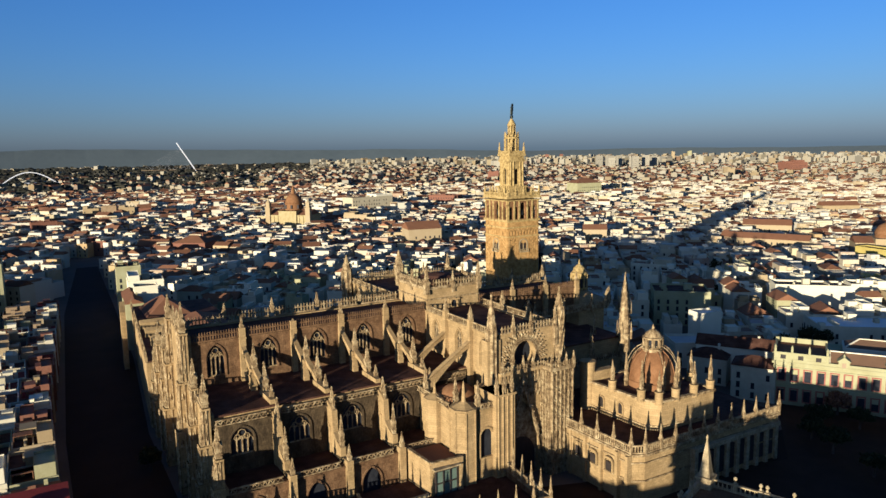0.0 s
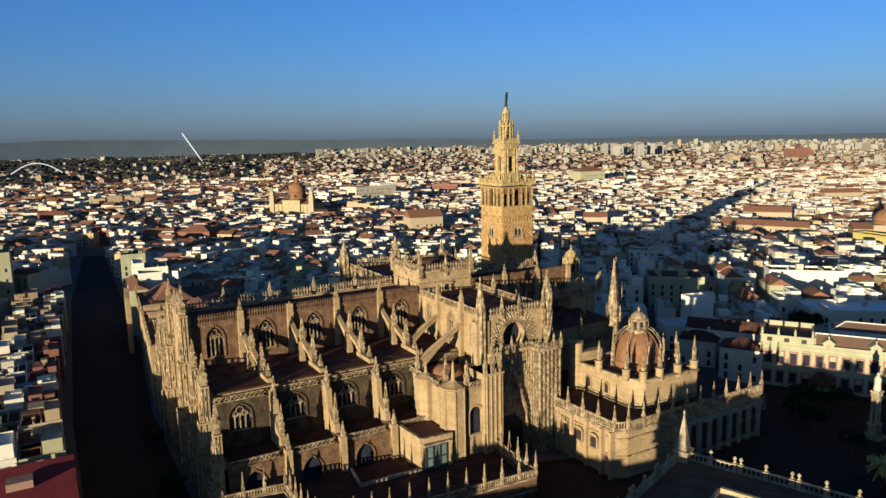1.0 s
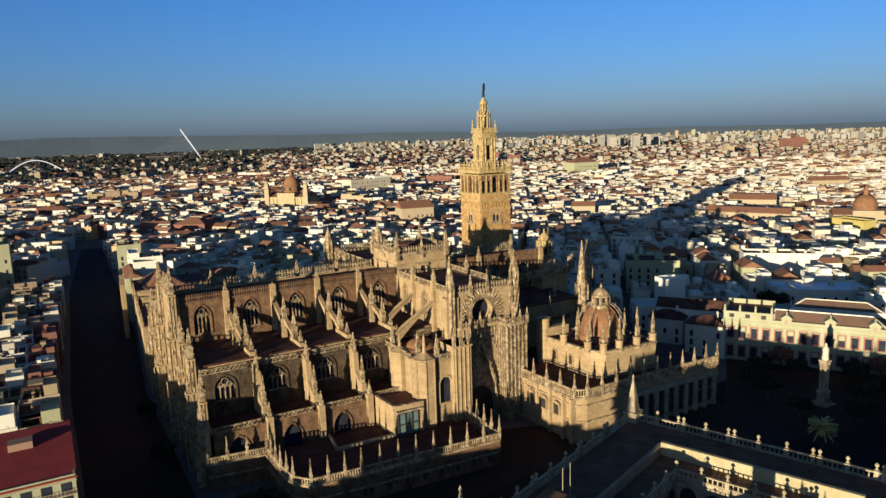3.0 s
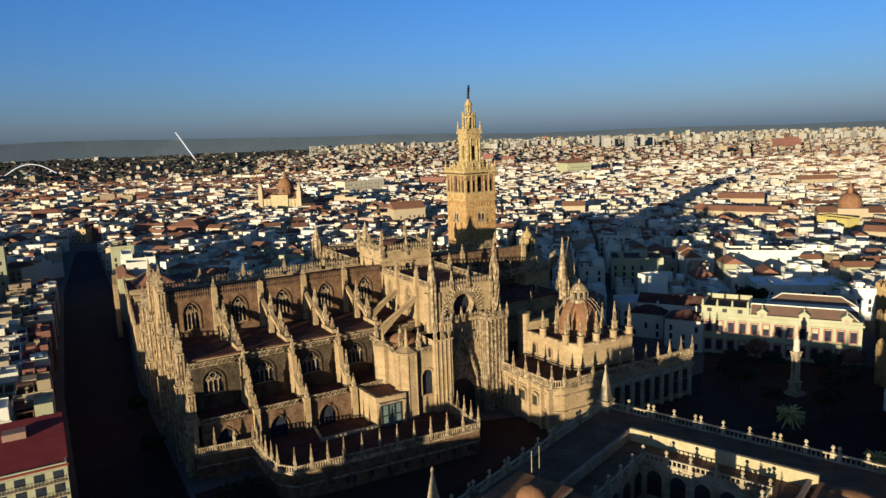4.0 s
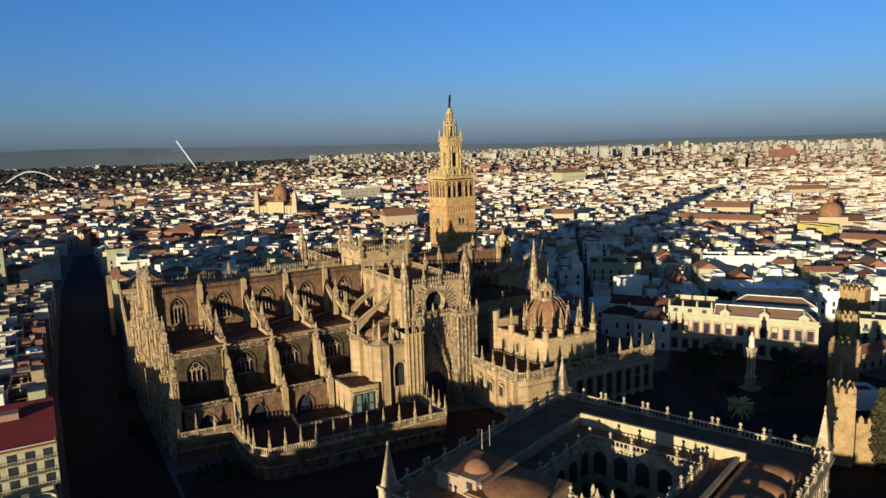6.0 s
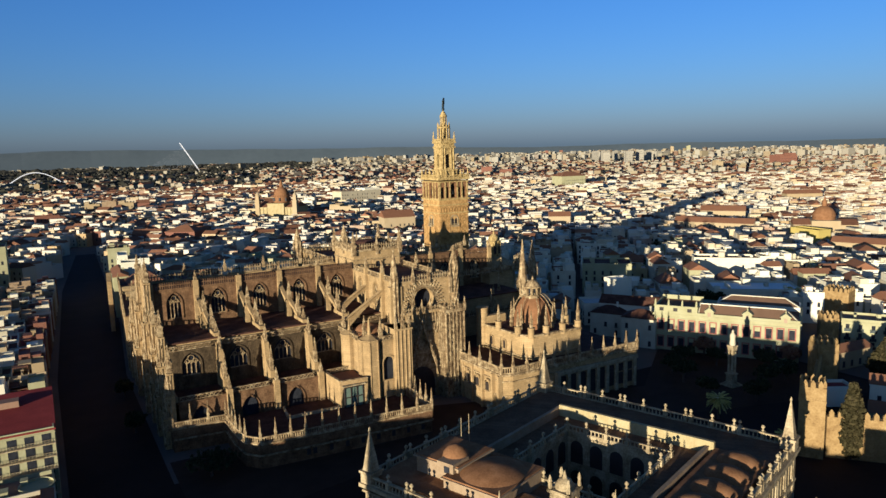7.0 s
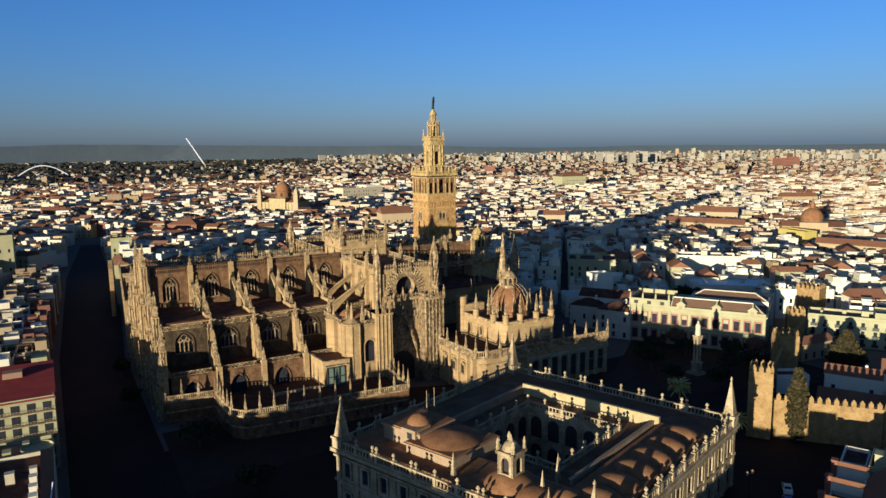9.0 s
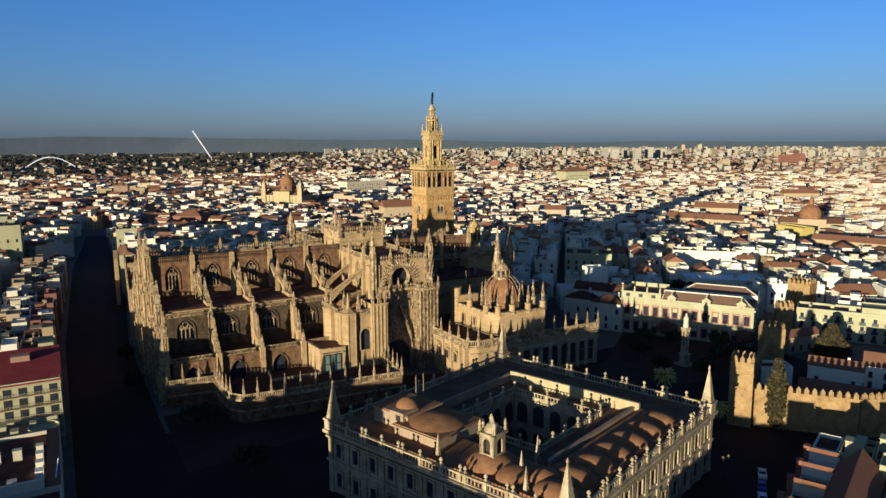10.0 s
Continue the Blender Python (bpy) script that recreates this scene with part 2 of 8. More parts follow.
# ---- mesh building ----
class Build:
    """Collects corners and faces in local metres, under a current transform."""

    def __init__(self):
        self.v, self.f, self.s, self.m = [], [], [], Matrix()
        self.slot, self.round = 0, False

    def face(self, pts):
        k = len(self.v)
        self.v += [tuple(self.m @ Vector(p)) for p in pts]
        self.f.append(tuple(range(k, k + len(pts))))
        self.s.append(self.slot)

    def solid(self, pts, faces):
        k = len(self.v)
        self.v += [tuple(self.m @ Vector(p)) for p in pts]
        for q in faces:
            self.f.append(tuple(k + i for i in q))
            self.s.append(self.slot)

    def box(self, x0, y0, z0, x1, y1, z1):
        self.solid([(x0, y0, z0), (x1, y0, z0), (x1, y1, z0), (x0, y1, z0), (x0, y0, z1), (x1, y0, z1), (x1, y1, z1), (x0, y1, z1)],
                   [(3, 2, 1, 0), (4, 5, 6, 7), (0, 1, 5, 4), (1, 2, 6, 5), (2, 3, 7, 6), (3, 0, 4, 7)])

    def block(self, cx, cy, z0, z1, w, d=None):
        d = w if d is None else d
        self.box(cx - w / 2, cy - d / 2, z0, cx + w / 2, cy + d / 2, z1)

    def prism(self, poly, z0, z1):
        n = len(poly)
        self.solid([(x, y, z0) for x, y in poly] + [(x, y, z1) for x, y in poly],
                   [tuple(reversed(range(n))), tuple(range(n, 2 * n))] + [(i, (i + 1) % n, n + (i + 1) % n, n + i) for i in range(n)])

    def lathe(self, cx, cy, profile, n=8, rot=0.0, sx=1.0, sy=1.0):
        pts, faces = [], []
        self.round = self.round or n >= 10
        for r, z in profile:
            pts += [(cx + sx * r * math.cos(rot + 2 * math.pi * i / n), cy + sy * r * math.sin(rot + 2 * math.pi * i / n), z) for i in range(n)]
        for k in range(len(profile) - 1):
            faces += [(k * n + i, k * n + (i + 1) % n, (k + 1) * n + (i + 1) % n, (k + 1) * n + i) for i in range(n)]
        faces += [tuple(reversed(range(n))), tuple(range((len(profile) - 1) * n, len(profile) * n))]
        self.solid(pts, faces)

    def beam(self, a, b, w, h):
        """A bar from a to b, w wide across and h deep."""
        a, b = Vector(a), Vector(b)
        d = (b - a).normalized()
        side = d.cross(Vector((0, 0, 1)))
        side = side.normalized() if side.length > 1e-4 else Vector((1, 0, 0))
        up = side.cross(d)
        c = [s * side * w / 2 + u * up * h / 2 for s, u in ((-1, -1), (1, -1), (1, 1), (-1, 1))]
        self.solid([a + q for q in c] + [b + q for q in c], [(0, 1, 2, 3), (7, 6, 5, 4), (0, 4, 5, 1), (1, 5, 6, 2), (2, 6, 7, 3), (3, 7, 4, 0)])

    def sweep(self, pts, side, w, h):
        """One bar along a bent line: side is its constant cross direction, w its width along it, h its depth."""
        pts, side = [Vector(p) for p in pts], Vector(side).normalized()
        ring = []
        for i, p in enumerate(pts):
            d = (pts[min(i + 1, len(pts) - 1)] - pts[max(i - 1, 0)]).normalized()
            up = side.cross(d)
            ring += [p + side * s * w / 2 + up * u * h / 2 for s, u in ((-1, -1), (1, -1), (1, 1), (-1, 1))]
        n = len(pts)
        self.solid(ring, [(4 * i + k, 4 * i + (k + 1) % 4, 4 * i + 4 + (k + 1) % 4, 4 * i + 4 + k) for i in range(n - 1) for k in range(4)] + [(3, 2, 1, 0), (4 * n - 4, 4 * n - 3, 4 * n - 2, 4 * n - 1)])

    def arch_wall(self, x0, x1, z0, z1, cx, half, sill, spring, apex, thick, y=0.0):
        """A wall in x and z, its face at y and its back at y + thick, with an arched opening cut through it."""
        hole = arch_points(cx, half, sill, spring, apex)
        top = [p for p in hole if p[1] >= spring - 1e-6]

        def both(q):
            self.face([(a, y, b) for a, b in q])
            self.face([(a, y + thick, b) for a, b in reversed(q)])
        if sill > z0:
            both([(x0, z0), (x1, z0), (x1, sill), (x0, sill)])
        both([(x0, sill), (cx - half, sill), (cx - half, spring), (x0, spring)])
        both([(cx + half, sill), (x1, sill), (x1, spring), (cx + half, spring)])
        both([(x0, spring), (cx - half, spring), (cx - half, z1), (x0, z1)])
        both([(cx + half, spring), (x1, spring), (x1, z1), (cx + half, z1)])
        for p, q in zip(top, top[1:]):
            both([p, q, (q[0], z1), (p[0], z1)])
        for p, q in zip(hole, hole[1:] + hole[:1]):
            self.face([(q[0], y, q[1]), (p[0], y, p[1]), (p[0], y + thick, p[1]), (q[0], y + thick, q[1])])
        self.face([(x0, y, z1), (x1, y, z1), (x1, y + thick, z1), (x0, y + thick, z1)])
        for x in (x0, x1):
            self.face([(x, y, z0), (x, y, z1), (x, y + thick, z1), (x, y + thick, z0)])

    def mesh(self, name, *mats):
        me = bpy.data.meshes.new(name)
        me.from_pydata(self.v, [], self.f)
        for m in mats:
            me.materials.append(m)
        if len(mats) > 1:
            me.polygons.foreach_set("material_index", self.s)
        if self.round:
            me.polygons.foreach_set("use_smooth", [True] * len(self.f))
            me.set_sharp_from_angle(angle=radians(38))
        me.update()
        return me


def arch_points(cx, half, sill, spring, apex, n=5):
    """From the left foot up, over the crown and down to the right foot."""
    rise = apex - spring
    r = (half * half + rise * rise) / (2 * half)
    if rise <= half * 1.01:
        arc = [(cx - half * math.cos(math.pi * i / (2 * n)), spring + rise * math.sin(math.pi * i / (2 * n))) for i in range(n + 1)]
    else:
        end = math.acos((r - half) / r)
        arc = [(cx - half + r - r * math.cos(end * i / n), spring + r * math.sin(end * i / n)) for i in range(n + 1)]
    left = [(cx - half, sill)] + arc
    return left + [(2 * cx - x, z) for x, z in reversed(left[:-1])]


def thing(name, label, category, at=(0, 0, 0), turn=0, group="", kind=""):
    ob = new(name)
    ob.empty_display_size = 0.5
    ob.matrix_world = pose(*at, 0, 0, turn)
    return tagged(ob, label, category, group, kind)


def part(name, build, mats, parent, label="", m=None, kind=""):
    """One mesh object under a thing or a part; build: a Build, or a mesh to share."""
    mats = mats if isinstance(mats, tuple) else (mats,)
    me = build.mesh(name, *mats) if isinstance(build, Build) else build
    ob = new(name, me)
    ob.parent = parent
    if m is not None:
        ob.matrix_basis = m
    return tagged(ob, label, "", "", kind)


def piece(name, build, mats, label, category, m=None, group="", kind=""):
    """A top-level thing that is one mesh."""
    ob = part(name, build, mats, None, label, m, kind)
    return tagged(ob, "", category, group)


def scaled(x, y, z, sx, sy, sz, turn=0):
    return Matrix.LocRotScale((x, y, z), Euler((0, 0, radians(turn))), (sx, sy, sz))


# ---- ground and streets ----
# near-black base colour, with the square's shadow put into it
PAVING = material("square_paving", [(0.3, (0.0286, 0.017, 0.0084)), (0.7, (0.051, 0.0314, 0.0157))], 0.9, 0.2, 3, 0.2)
b = Build()
b.solid([(-6000, -3000, -0.05), (6000, -3000, -0.05), (6000, 6500, -0.05), (-6000, 6500, -0.05), (-6000, -3000, -2), (6000, -3000, -2), (6000, 6500, -2), (-6000, 6500, -2)],
        [(0, 1, 2, 3), (7, 6, 5, 4), (0, 4, 5, 1), (1, 5, 6, 2), (2, 6, 7, 3), (3, 7, 4, 0)])
piece("ground", b, GROUND, "dusty city ground reaching out to the plain", "ground", kind="structure")
b = Build()
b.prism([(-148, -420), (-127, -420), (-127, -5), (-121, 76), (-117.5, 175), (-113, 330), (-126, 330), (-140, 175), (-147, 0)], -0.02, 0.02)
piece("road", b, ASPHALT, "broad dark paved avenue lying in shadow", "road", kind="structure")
# dark sheet laid where the streets lie in shadow
b = Build()
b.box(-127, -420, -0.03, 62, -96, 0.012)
piece("pavement", b, ASPHALT, "paved streets round the archive palace, shadow in the colour", "pavement", kind="structure")
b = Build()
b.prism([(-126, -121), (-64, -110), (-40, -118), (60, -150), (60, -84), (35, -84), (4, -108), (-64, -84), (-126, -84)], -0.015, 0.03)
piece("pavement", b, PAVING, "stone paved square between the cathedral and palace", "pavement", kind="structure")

# ---- the cathedral ----
cathedral = thing("cathedral", "gothic limestone cathedral with flying buttresses and pinnacles", "cathedral")


def pinnacle_mesh(name, mat, shaft=0.42):
    """One metre high and about 0.2 wide: a square shaft, four gablets, a crocketed spire and a finial."""
    b = Build()
    b.box(-0.1, -0.1, 0, 0.1, 0.1, shaft * 0.9)
    b.box(-0.125, -0.125, shaft * 0.42, 0.125, 0.125, shaft * 0.5)
    b.box(-0.12, -0.12, shaft * 0.88, 0.12, 0.12, shaft)
    for k in range(4):
        b.m = pose(0, 0, 0, 0, 0, 90 * k)
        b.solid([(-0.1, -0.125, shaft), (0.1, -0.125, shaft), (0, -0.125, shaft + 0.12), (-0.1, 0, shaft), (0.1, 0, shaft), (0, 0, shaft + 0.12)],
                [(0, 1, 2), (0, 3, 4, 1), (1, 4, 5, 2), (2, 5, 3, 0)])
    b.m = Matrix()
    b.lathe(0, 0, [(0.115, shaft), (0.035, 0.88), (0.03, 0.9), (0.06, 0.925), (0.03, 0.95), (0.008, 1.0)], 4, math.pi / 4)
    for j in range(4):
        z = shaft + 0.13 + j * (0.8 - shaft) / 4.6
        r = 0.115 - 0.08 * (z - shaft) / (0.88 - shaft)
        for k in range(4):
            a = math.pi / 4 + k * math.pi / 2
            b.lathe(r * math.cos(a), r * math.sin(a), [(0.008, z - 0.02), (0.02, z), (0.006, z + 0.025)], 4)
    return b.mesh(name, mat)


PIN = pinnacle_mesh("pinnacle", CARVED)
PIN_PALE = pinnacle_mesh("pinnacle", GREYSTONE, 0.3)


def pinnacle(x, y, z0, z1, w=1.3, parent=cathedral, name="pinnacle", me=PIN, turn=0):
    return part(name, me, (), parent, "", scaled(x, y, z0, w * 4.1, w * 4.1, z1 - z0, turn))


def parapet(name, a, c, z, h, parent=cathedral, spikes=True, mat=CARVED, thick=0.4, step=0.85, diamond=False):
    """An openwork stone parapet from a to c: two rails, balusters, and a cresting of spikes."""
    b = Build()
    a, c = Vector((*a, 0)), Vector((*c, 0))
    run = (c - a).length
    ang = math.atan2(c.y - a.y, c.x - a.x)
    b.m = Matrix.Translation((a.x, a.y, z)) @ Matrix.Rotation(ang, 4, "Z")
    t = thick / 2
    b.box(0, -t * 1.3, 0, run, t * 1.3, h * 0.16)
    b.box(0, -t, h * 0.55 if spikes else h * 0.82, run, t, h * 0.66 if spikes else h)
    n = max(1, round(run / step))
    for i in range(n):
        x = (i + 0.5) * run / n
        top = h * 0.56 if spikes else h * 0.83
        if diamond:
            b.beam((x - run / n / 2, 0, h * 0.16), (x, 0, top), 0.2, 0.16)
            b.beam((x, 0, top), (x + run / n / 2, 0, h * 0.16), 0.2, 0.16)
        else:
            b.box(x - 0.13, -t * 0.6, h * 0.16, x + 0.13, t * 0.6, top)
        if spikes:
            b.lathe(x, 0, [(0.2, h * 0.66), (0.24, h * 0.76), (0.1, h * 0.84), (0.15, h * 0.9), (0.02, h)], 4, math.pi / 4)
    return part(name, b, mat, parent)


def tracery_mesh(name, half, sill, spring, apex, lights):
    """Mullions, pointed heads and a ring in the crown of a window whose foot is at the origin."""
    b = Build()
    h0, h1 = spring - sill, apex - sill
    step = 2 * half / lights
    for i in range(1, lights):
        b.box(-half + i * step - 0.11, -0.15, 0, -half + i * step + 0.11, 0.15, h0 + 0.35 * (h1 - h0))
    for i in range(lights):
        cx = -half + (i + 0.5) * step
        pts = arch_points(cx, step / 2, h0 * 0.8, h0 * 0.86, h0 + 0.25 * (h1 - h0), 2)
        for p, q in zip(pts[1:], pts[2:-1]):
            b.beam((p[0], 0, p[1]), (q[0], 0, q[1]), 0.22, 0.14)
    for cx, cz, r in ((0, h0 + 0.55 * (h1 - h0), half * 0.36), (-half * 0.42, h0 + 0.28 * (h1 - h0), half * 0.26), (half * 0.42, h0 + 0.28 * (h1 - h0), half * 0.26)):
        ring = [(cx + r * math.cos(k * math.pi / 4), cz + r * math.sin(k * math.pi / 4)) for k in range(9)]
        for p, q in zip(ring, ring[1:]):
            b.beam((p[0], 0, p[1]), (q[0], 0, q[1]), 0.22, 0.15)
    b.box(-half, -0.18, -0.02, half, 0.18, 0.25)
    return b.mesh(name, CARVED)


def pane_mesh(half, sill, spring, apex):
    b = Build()
    pts = arch_points(0, half + 0.05, 0, spring - sill, apex - sill + 0.05)
    b.solid([(x, 0, z) for x, z in pts] + [(x, 0.08, z) for x, z in pts],
            [tuple(range(len(pts))), tuple(reversed(range(len(pts), 2 * len(pts))))])
    return b.mesh("pane", GLASS)


class Wall:
    """A run of wall bays with arched windows. m maps local x (along), y (inwards) and z to the world."""

    def __init__(self, parent, m, z0, z1, half, sill, spring, apex, thick, lights, mould=True, mat=STONE, deep=0.55):
        self.parent, self.m, self.z0, self.z1, self.half, self.sill = parent, m, z0, z1, half, sill
        self.spring, self.apex, self.thick, self.mould, self.mat, self.deep = spring, apex, thick, mould, mat, deep
        self.tracery = tracery_mesh("window", half, sill, spring, apex, lights) if lights else None
        self.pane = pane_mesh(half, sill, spring, apex)

    def bay(self, x0, x1, cx=None, name="wall"):
        cx = (x0 + x1) / 2 if cx is None else cx
        b = Build()
        b.m = self.m
        b.arch_wall(x0, x1, self.z0, self.z1, cx, self.half, self.sill, self.spring, self.apex, self.thick)
        if self.mould:
            pts = arch_points(cx, self.half + 0.3, self.sill, self.spring, self.apex + 0.4)
            for p, q in zip(pts, pts[1:]):
                b.beam((p[0], -0.1, p[1]), (q[0], -0.1, q[1]), 0.3, 0.3)
        b.box(x0, -0.28, self.z1 - 0.5, x1, 0, self.z1 - 0.1)
        w = part(name, b, self.mat, self.parent)
        here = self.m @ Matrix.Translation((cx, self.thick * self.deep, self.sill))
        if self.tracery:
            win = part("window", self.tracery, (), self.parent, "stone tracery window with dark leaded glass", here)
            part("pane", self.pane, (), win, "", Matrix.Translation((0, 0.22, 0)))
        else:
            part("pane", self.pane, (), w, "dark opening", here)
        return w


def flat(name, poly, z0, z1, mat, parent=cathedral, label=""):
    b = Build()
    b.prism(poly, z0, z1)
    return part(name, b, mat, parent, label)


def bands(name, poly, specs, mat):
    """String courses round a building: one bar for each edge and each height."""
    for (xa, ya), (xc, yc) in zip(poly, poly[1:]):
        for z, w, h in specs:
            b = Build()
            b.beam((xa, ya, z), (xc, yc, z), w, h)
            part(name, b, mat, cathedral)


def rect(x0, y0, x1, y1):
    return [(x0, y0), (x1, y0), (x1, y1), (x0, y1)]


XB = [-122.5, -110.2, -98.0, -85.7, -73.4, -61.0]     # bays west of the crossing
XE = [-45.0, -33.0, -21.0, -9.0]                      # bays east of it
YN, YA, YC = -45.0, -65.5, -75.0                      # south faces: nave, aisle, chapels

# cores: nave, aisles, chapels, their terraces, and the plain north side
flat("nave_core", rect(-121.5, YN + 1.2, -9, -30), 20, 33.4, STONE)
flat("nave_roof", rect(-121.6, YN + 0.6, -8.8, -29.5), 33.4, 33.7, TERRACE, label="brick paved roof of the nave")
flat("aisle_core", rect(-121.5, YA + 1.1, -9, -9.5), 8, 23.2, STONE)
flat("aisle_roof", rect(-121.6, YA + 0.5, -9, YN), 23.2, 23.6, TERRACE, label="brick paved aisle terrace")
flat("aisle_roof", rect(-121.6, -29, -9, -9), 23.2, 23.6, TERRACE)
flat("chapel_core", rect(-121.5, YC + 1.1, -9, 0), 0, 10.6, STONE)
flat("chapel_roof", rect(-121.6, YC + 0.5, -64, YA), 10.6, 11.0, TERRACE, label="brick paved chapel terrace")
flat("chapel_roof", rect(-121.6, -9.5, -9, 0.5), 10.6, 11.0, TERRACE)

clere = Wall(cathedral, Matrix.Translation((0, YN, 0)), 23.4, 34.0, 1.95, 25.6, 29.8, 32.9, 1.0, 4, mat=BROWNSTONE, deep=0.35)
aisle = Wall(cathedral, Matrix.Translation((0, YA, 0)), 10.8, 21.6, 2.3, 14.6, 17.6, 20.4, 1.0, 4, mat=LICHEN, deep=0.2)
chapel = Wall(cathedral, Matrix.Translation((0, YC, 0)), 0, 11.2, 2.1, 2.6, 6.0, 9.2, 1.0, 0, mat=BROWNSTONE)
north = Wall(cathedral, Matrix.Translation((0, -29, 0)) @ pose(0, 0, 0, 0, 0, 180), 23.4, 34.0, 1.95, 25.6, 29.8, 32.9, 1.0, 4)
for n, (x0, x1) in enumerate(list(zip(XB, XB[1:])) + list(zip(XE, XE[1:]))):
    clere.bay(x0, x1)
    north.bay(-x1, -x0)
    parapet("parapet", (x0 + 0.7, YN - 0.1), (x1 - 0.7, YN - 0.1), 34.0, 2.3, mat=BROWNSTONE, step=0.62)
    parapet("parapet", (x0 + 0.7, -28.9), (x1 - 0.7, -28.9), 34.0, 2.5)
    if n < 5:
        aisle.bay(x0, x1)
        parapet("parapet", (x0 + 0.9, YA - 0.1), (x1 - 0.9, YA - 0.1), 21.6, 1.3, spikes=False, step=1.0, diamond=True)
        if n < 4:
            chapel.bay(x0, x1)
        else:
            flat("wall", rect(x0, YC, x1, YC + 1), 0, 11.2, STONE)
        parapet("parapet", (x0 + 0.9, YC - 0.1), (x1 - 0.9, YC - 0.1), 11.2, 1.2, spikes=False, step=1.0, diamond=True)
flat("wall", rect(-121.5, -9.5, -9, -8.5), 10.8, 22, STONE)
flat("wall", rect(-121.5, 0, -9, 1), 0, 11.5, STONE)
parapet("parapet", (-121, -8.6), (-9, -8.6), 22, 1.3, spikes=False)
parapet("parapet", (-121, 0.6), (-62, 0.6), 11.5, 1.3, spikes=False)


def flyer(x0, y0, z0, x1, y1, z1, w=0.8, sag=1.6):
    """A flying buttress: a straight raking top over a curved soffit, from its foot to its head."""
    b = Build()
    a, c = Vector((x0, y0, 0)), Vector((x1, y1, 0))
    run = (c - a).length
    b.m = Matrix.Translation(a) @ Matrix.Rotation(math.atan2(y1 - y0, x1 - x0), 4, "Z")
    n = 8
    top = [(run * i / n, z0 + (z1 - z0) * i / n) for i in range(n + 1)]
    low = [(x, z - 0.9 - sag * (1 - math.sin(math.pi * 0.5 * min(1, x / run * 1.15))) - 0.5 * (x / run) ** 6) for x, z in top]
    k = n + 1
    cap = [(x, z + 0.22) for x, z in top]
    ring = [(w * 0.5, low), (w * 0.5, top), (w * 0.68, top), (w * 0.68, cap)]
    pts = [(x, -o, z) for o, row in ring for x, z in row] + [(x, o, z) for o, row in ring for x, z in row]
    fs = []
    for i in range(n):
        for j in range(3):
            fs.append((j * k + i, j * k + i + 1, j * k + k + i + 1, j * k + k + i))
            fs.append((4 * k + j * k + i + 1, 4 * k + j * k + i, 5 * k + j * k + i, 5 * k + j * k + i + 1))
        fs.append((3 * k + i, 3 * k + i + 1, 7 * k + i + 1, 7 * k + i))
        fs.append((i + 1, i, 4 * k + i, 4 * k + i + 1))
    b.solid(pts, fs)
    return part("flying_buttress", b, STONE, cathedral)


def pier(x, y0, y1, z0, z1, w=1.5, step=0.35):
    """A deep buttress pier with set-offs that climbs from z0 to z1."""
    b = Build()
    d = (y1 - y0)
    b.box(x - w / 2, y0, z0, x + w / 2, y1, z0 + (z1 - z0) * 0.45)
    b.box(x - w * 0.44, y0 + d * 0.12, z0 + (z1 - z0) * 0.45, x + w * 0.44, y1, z0 + (z1 - z0) * 0.75)
    b.box(x - w * 0.38, y0 + d * 0.25, z0 + (z1 - z0) * 0.75, x + w * 0.38, y1, z1)
    for f, k in ((0.45, 0.0), (0.75, 0.12)):
        z = z0 + (z1 - z0) * f
        b.solid([(x - w / 2, y0 + d * k, z), (x + w / 2, y0 + d * k, z), (x + w / 2, y0 + d * (k + 0.16), z + 0.9), (x - w / 2, y0 + d * (k + 0.16), z + 0.9), (x - w / 2, y0 + d * (k + 0.16), z), (x + w / 2, y0 + d * (k + 0.16), z)],
                [(0, 1, 2, 3), (0, 3, 4), (1, 5, 2), (2, 5, 4, 3)])
        b.box(x - w / 2 - 0.1, y0 + d * k - 0.1, z - 0.25, x + w / 2 + 0.1, y1, z)
    return part("buttress", b, STONE, cathedral)


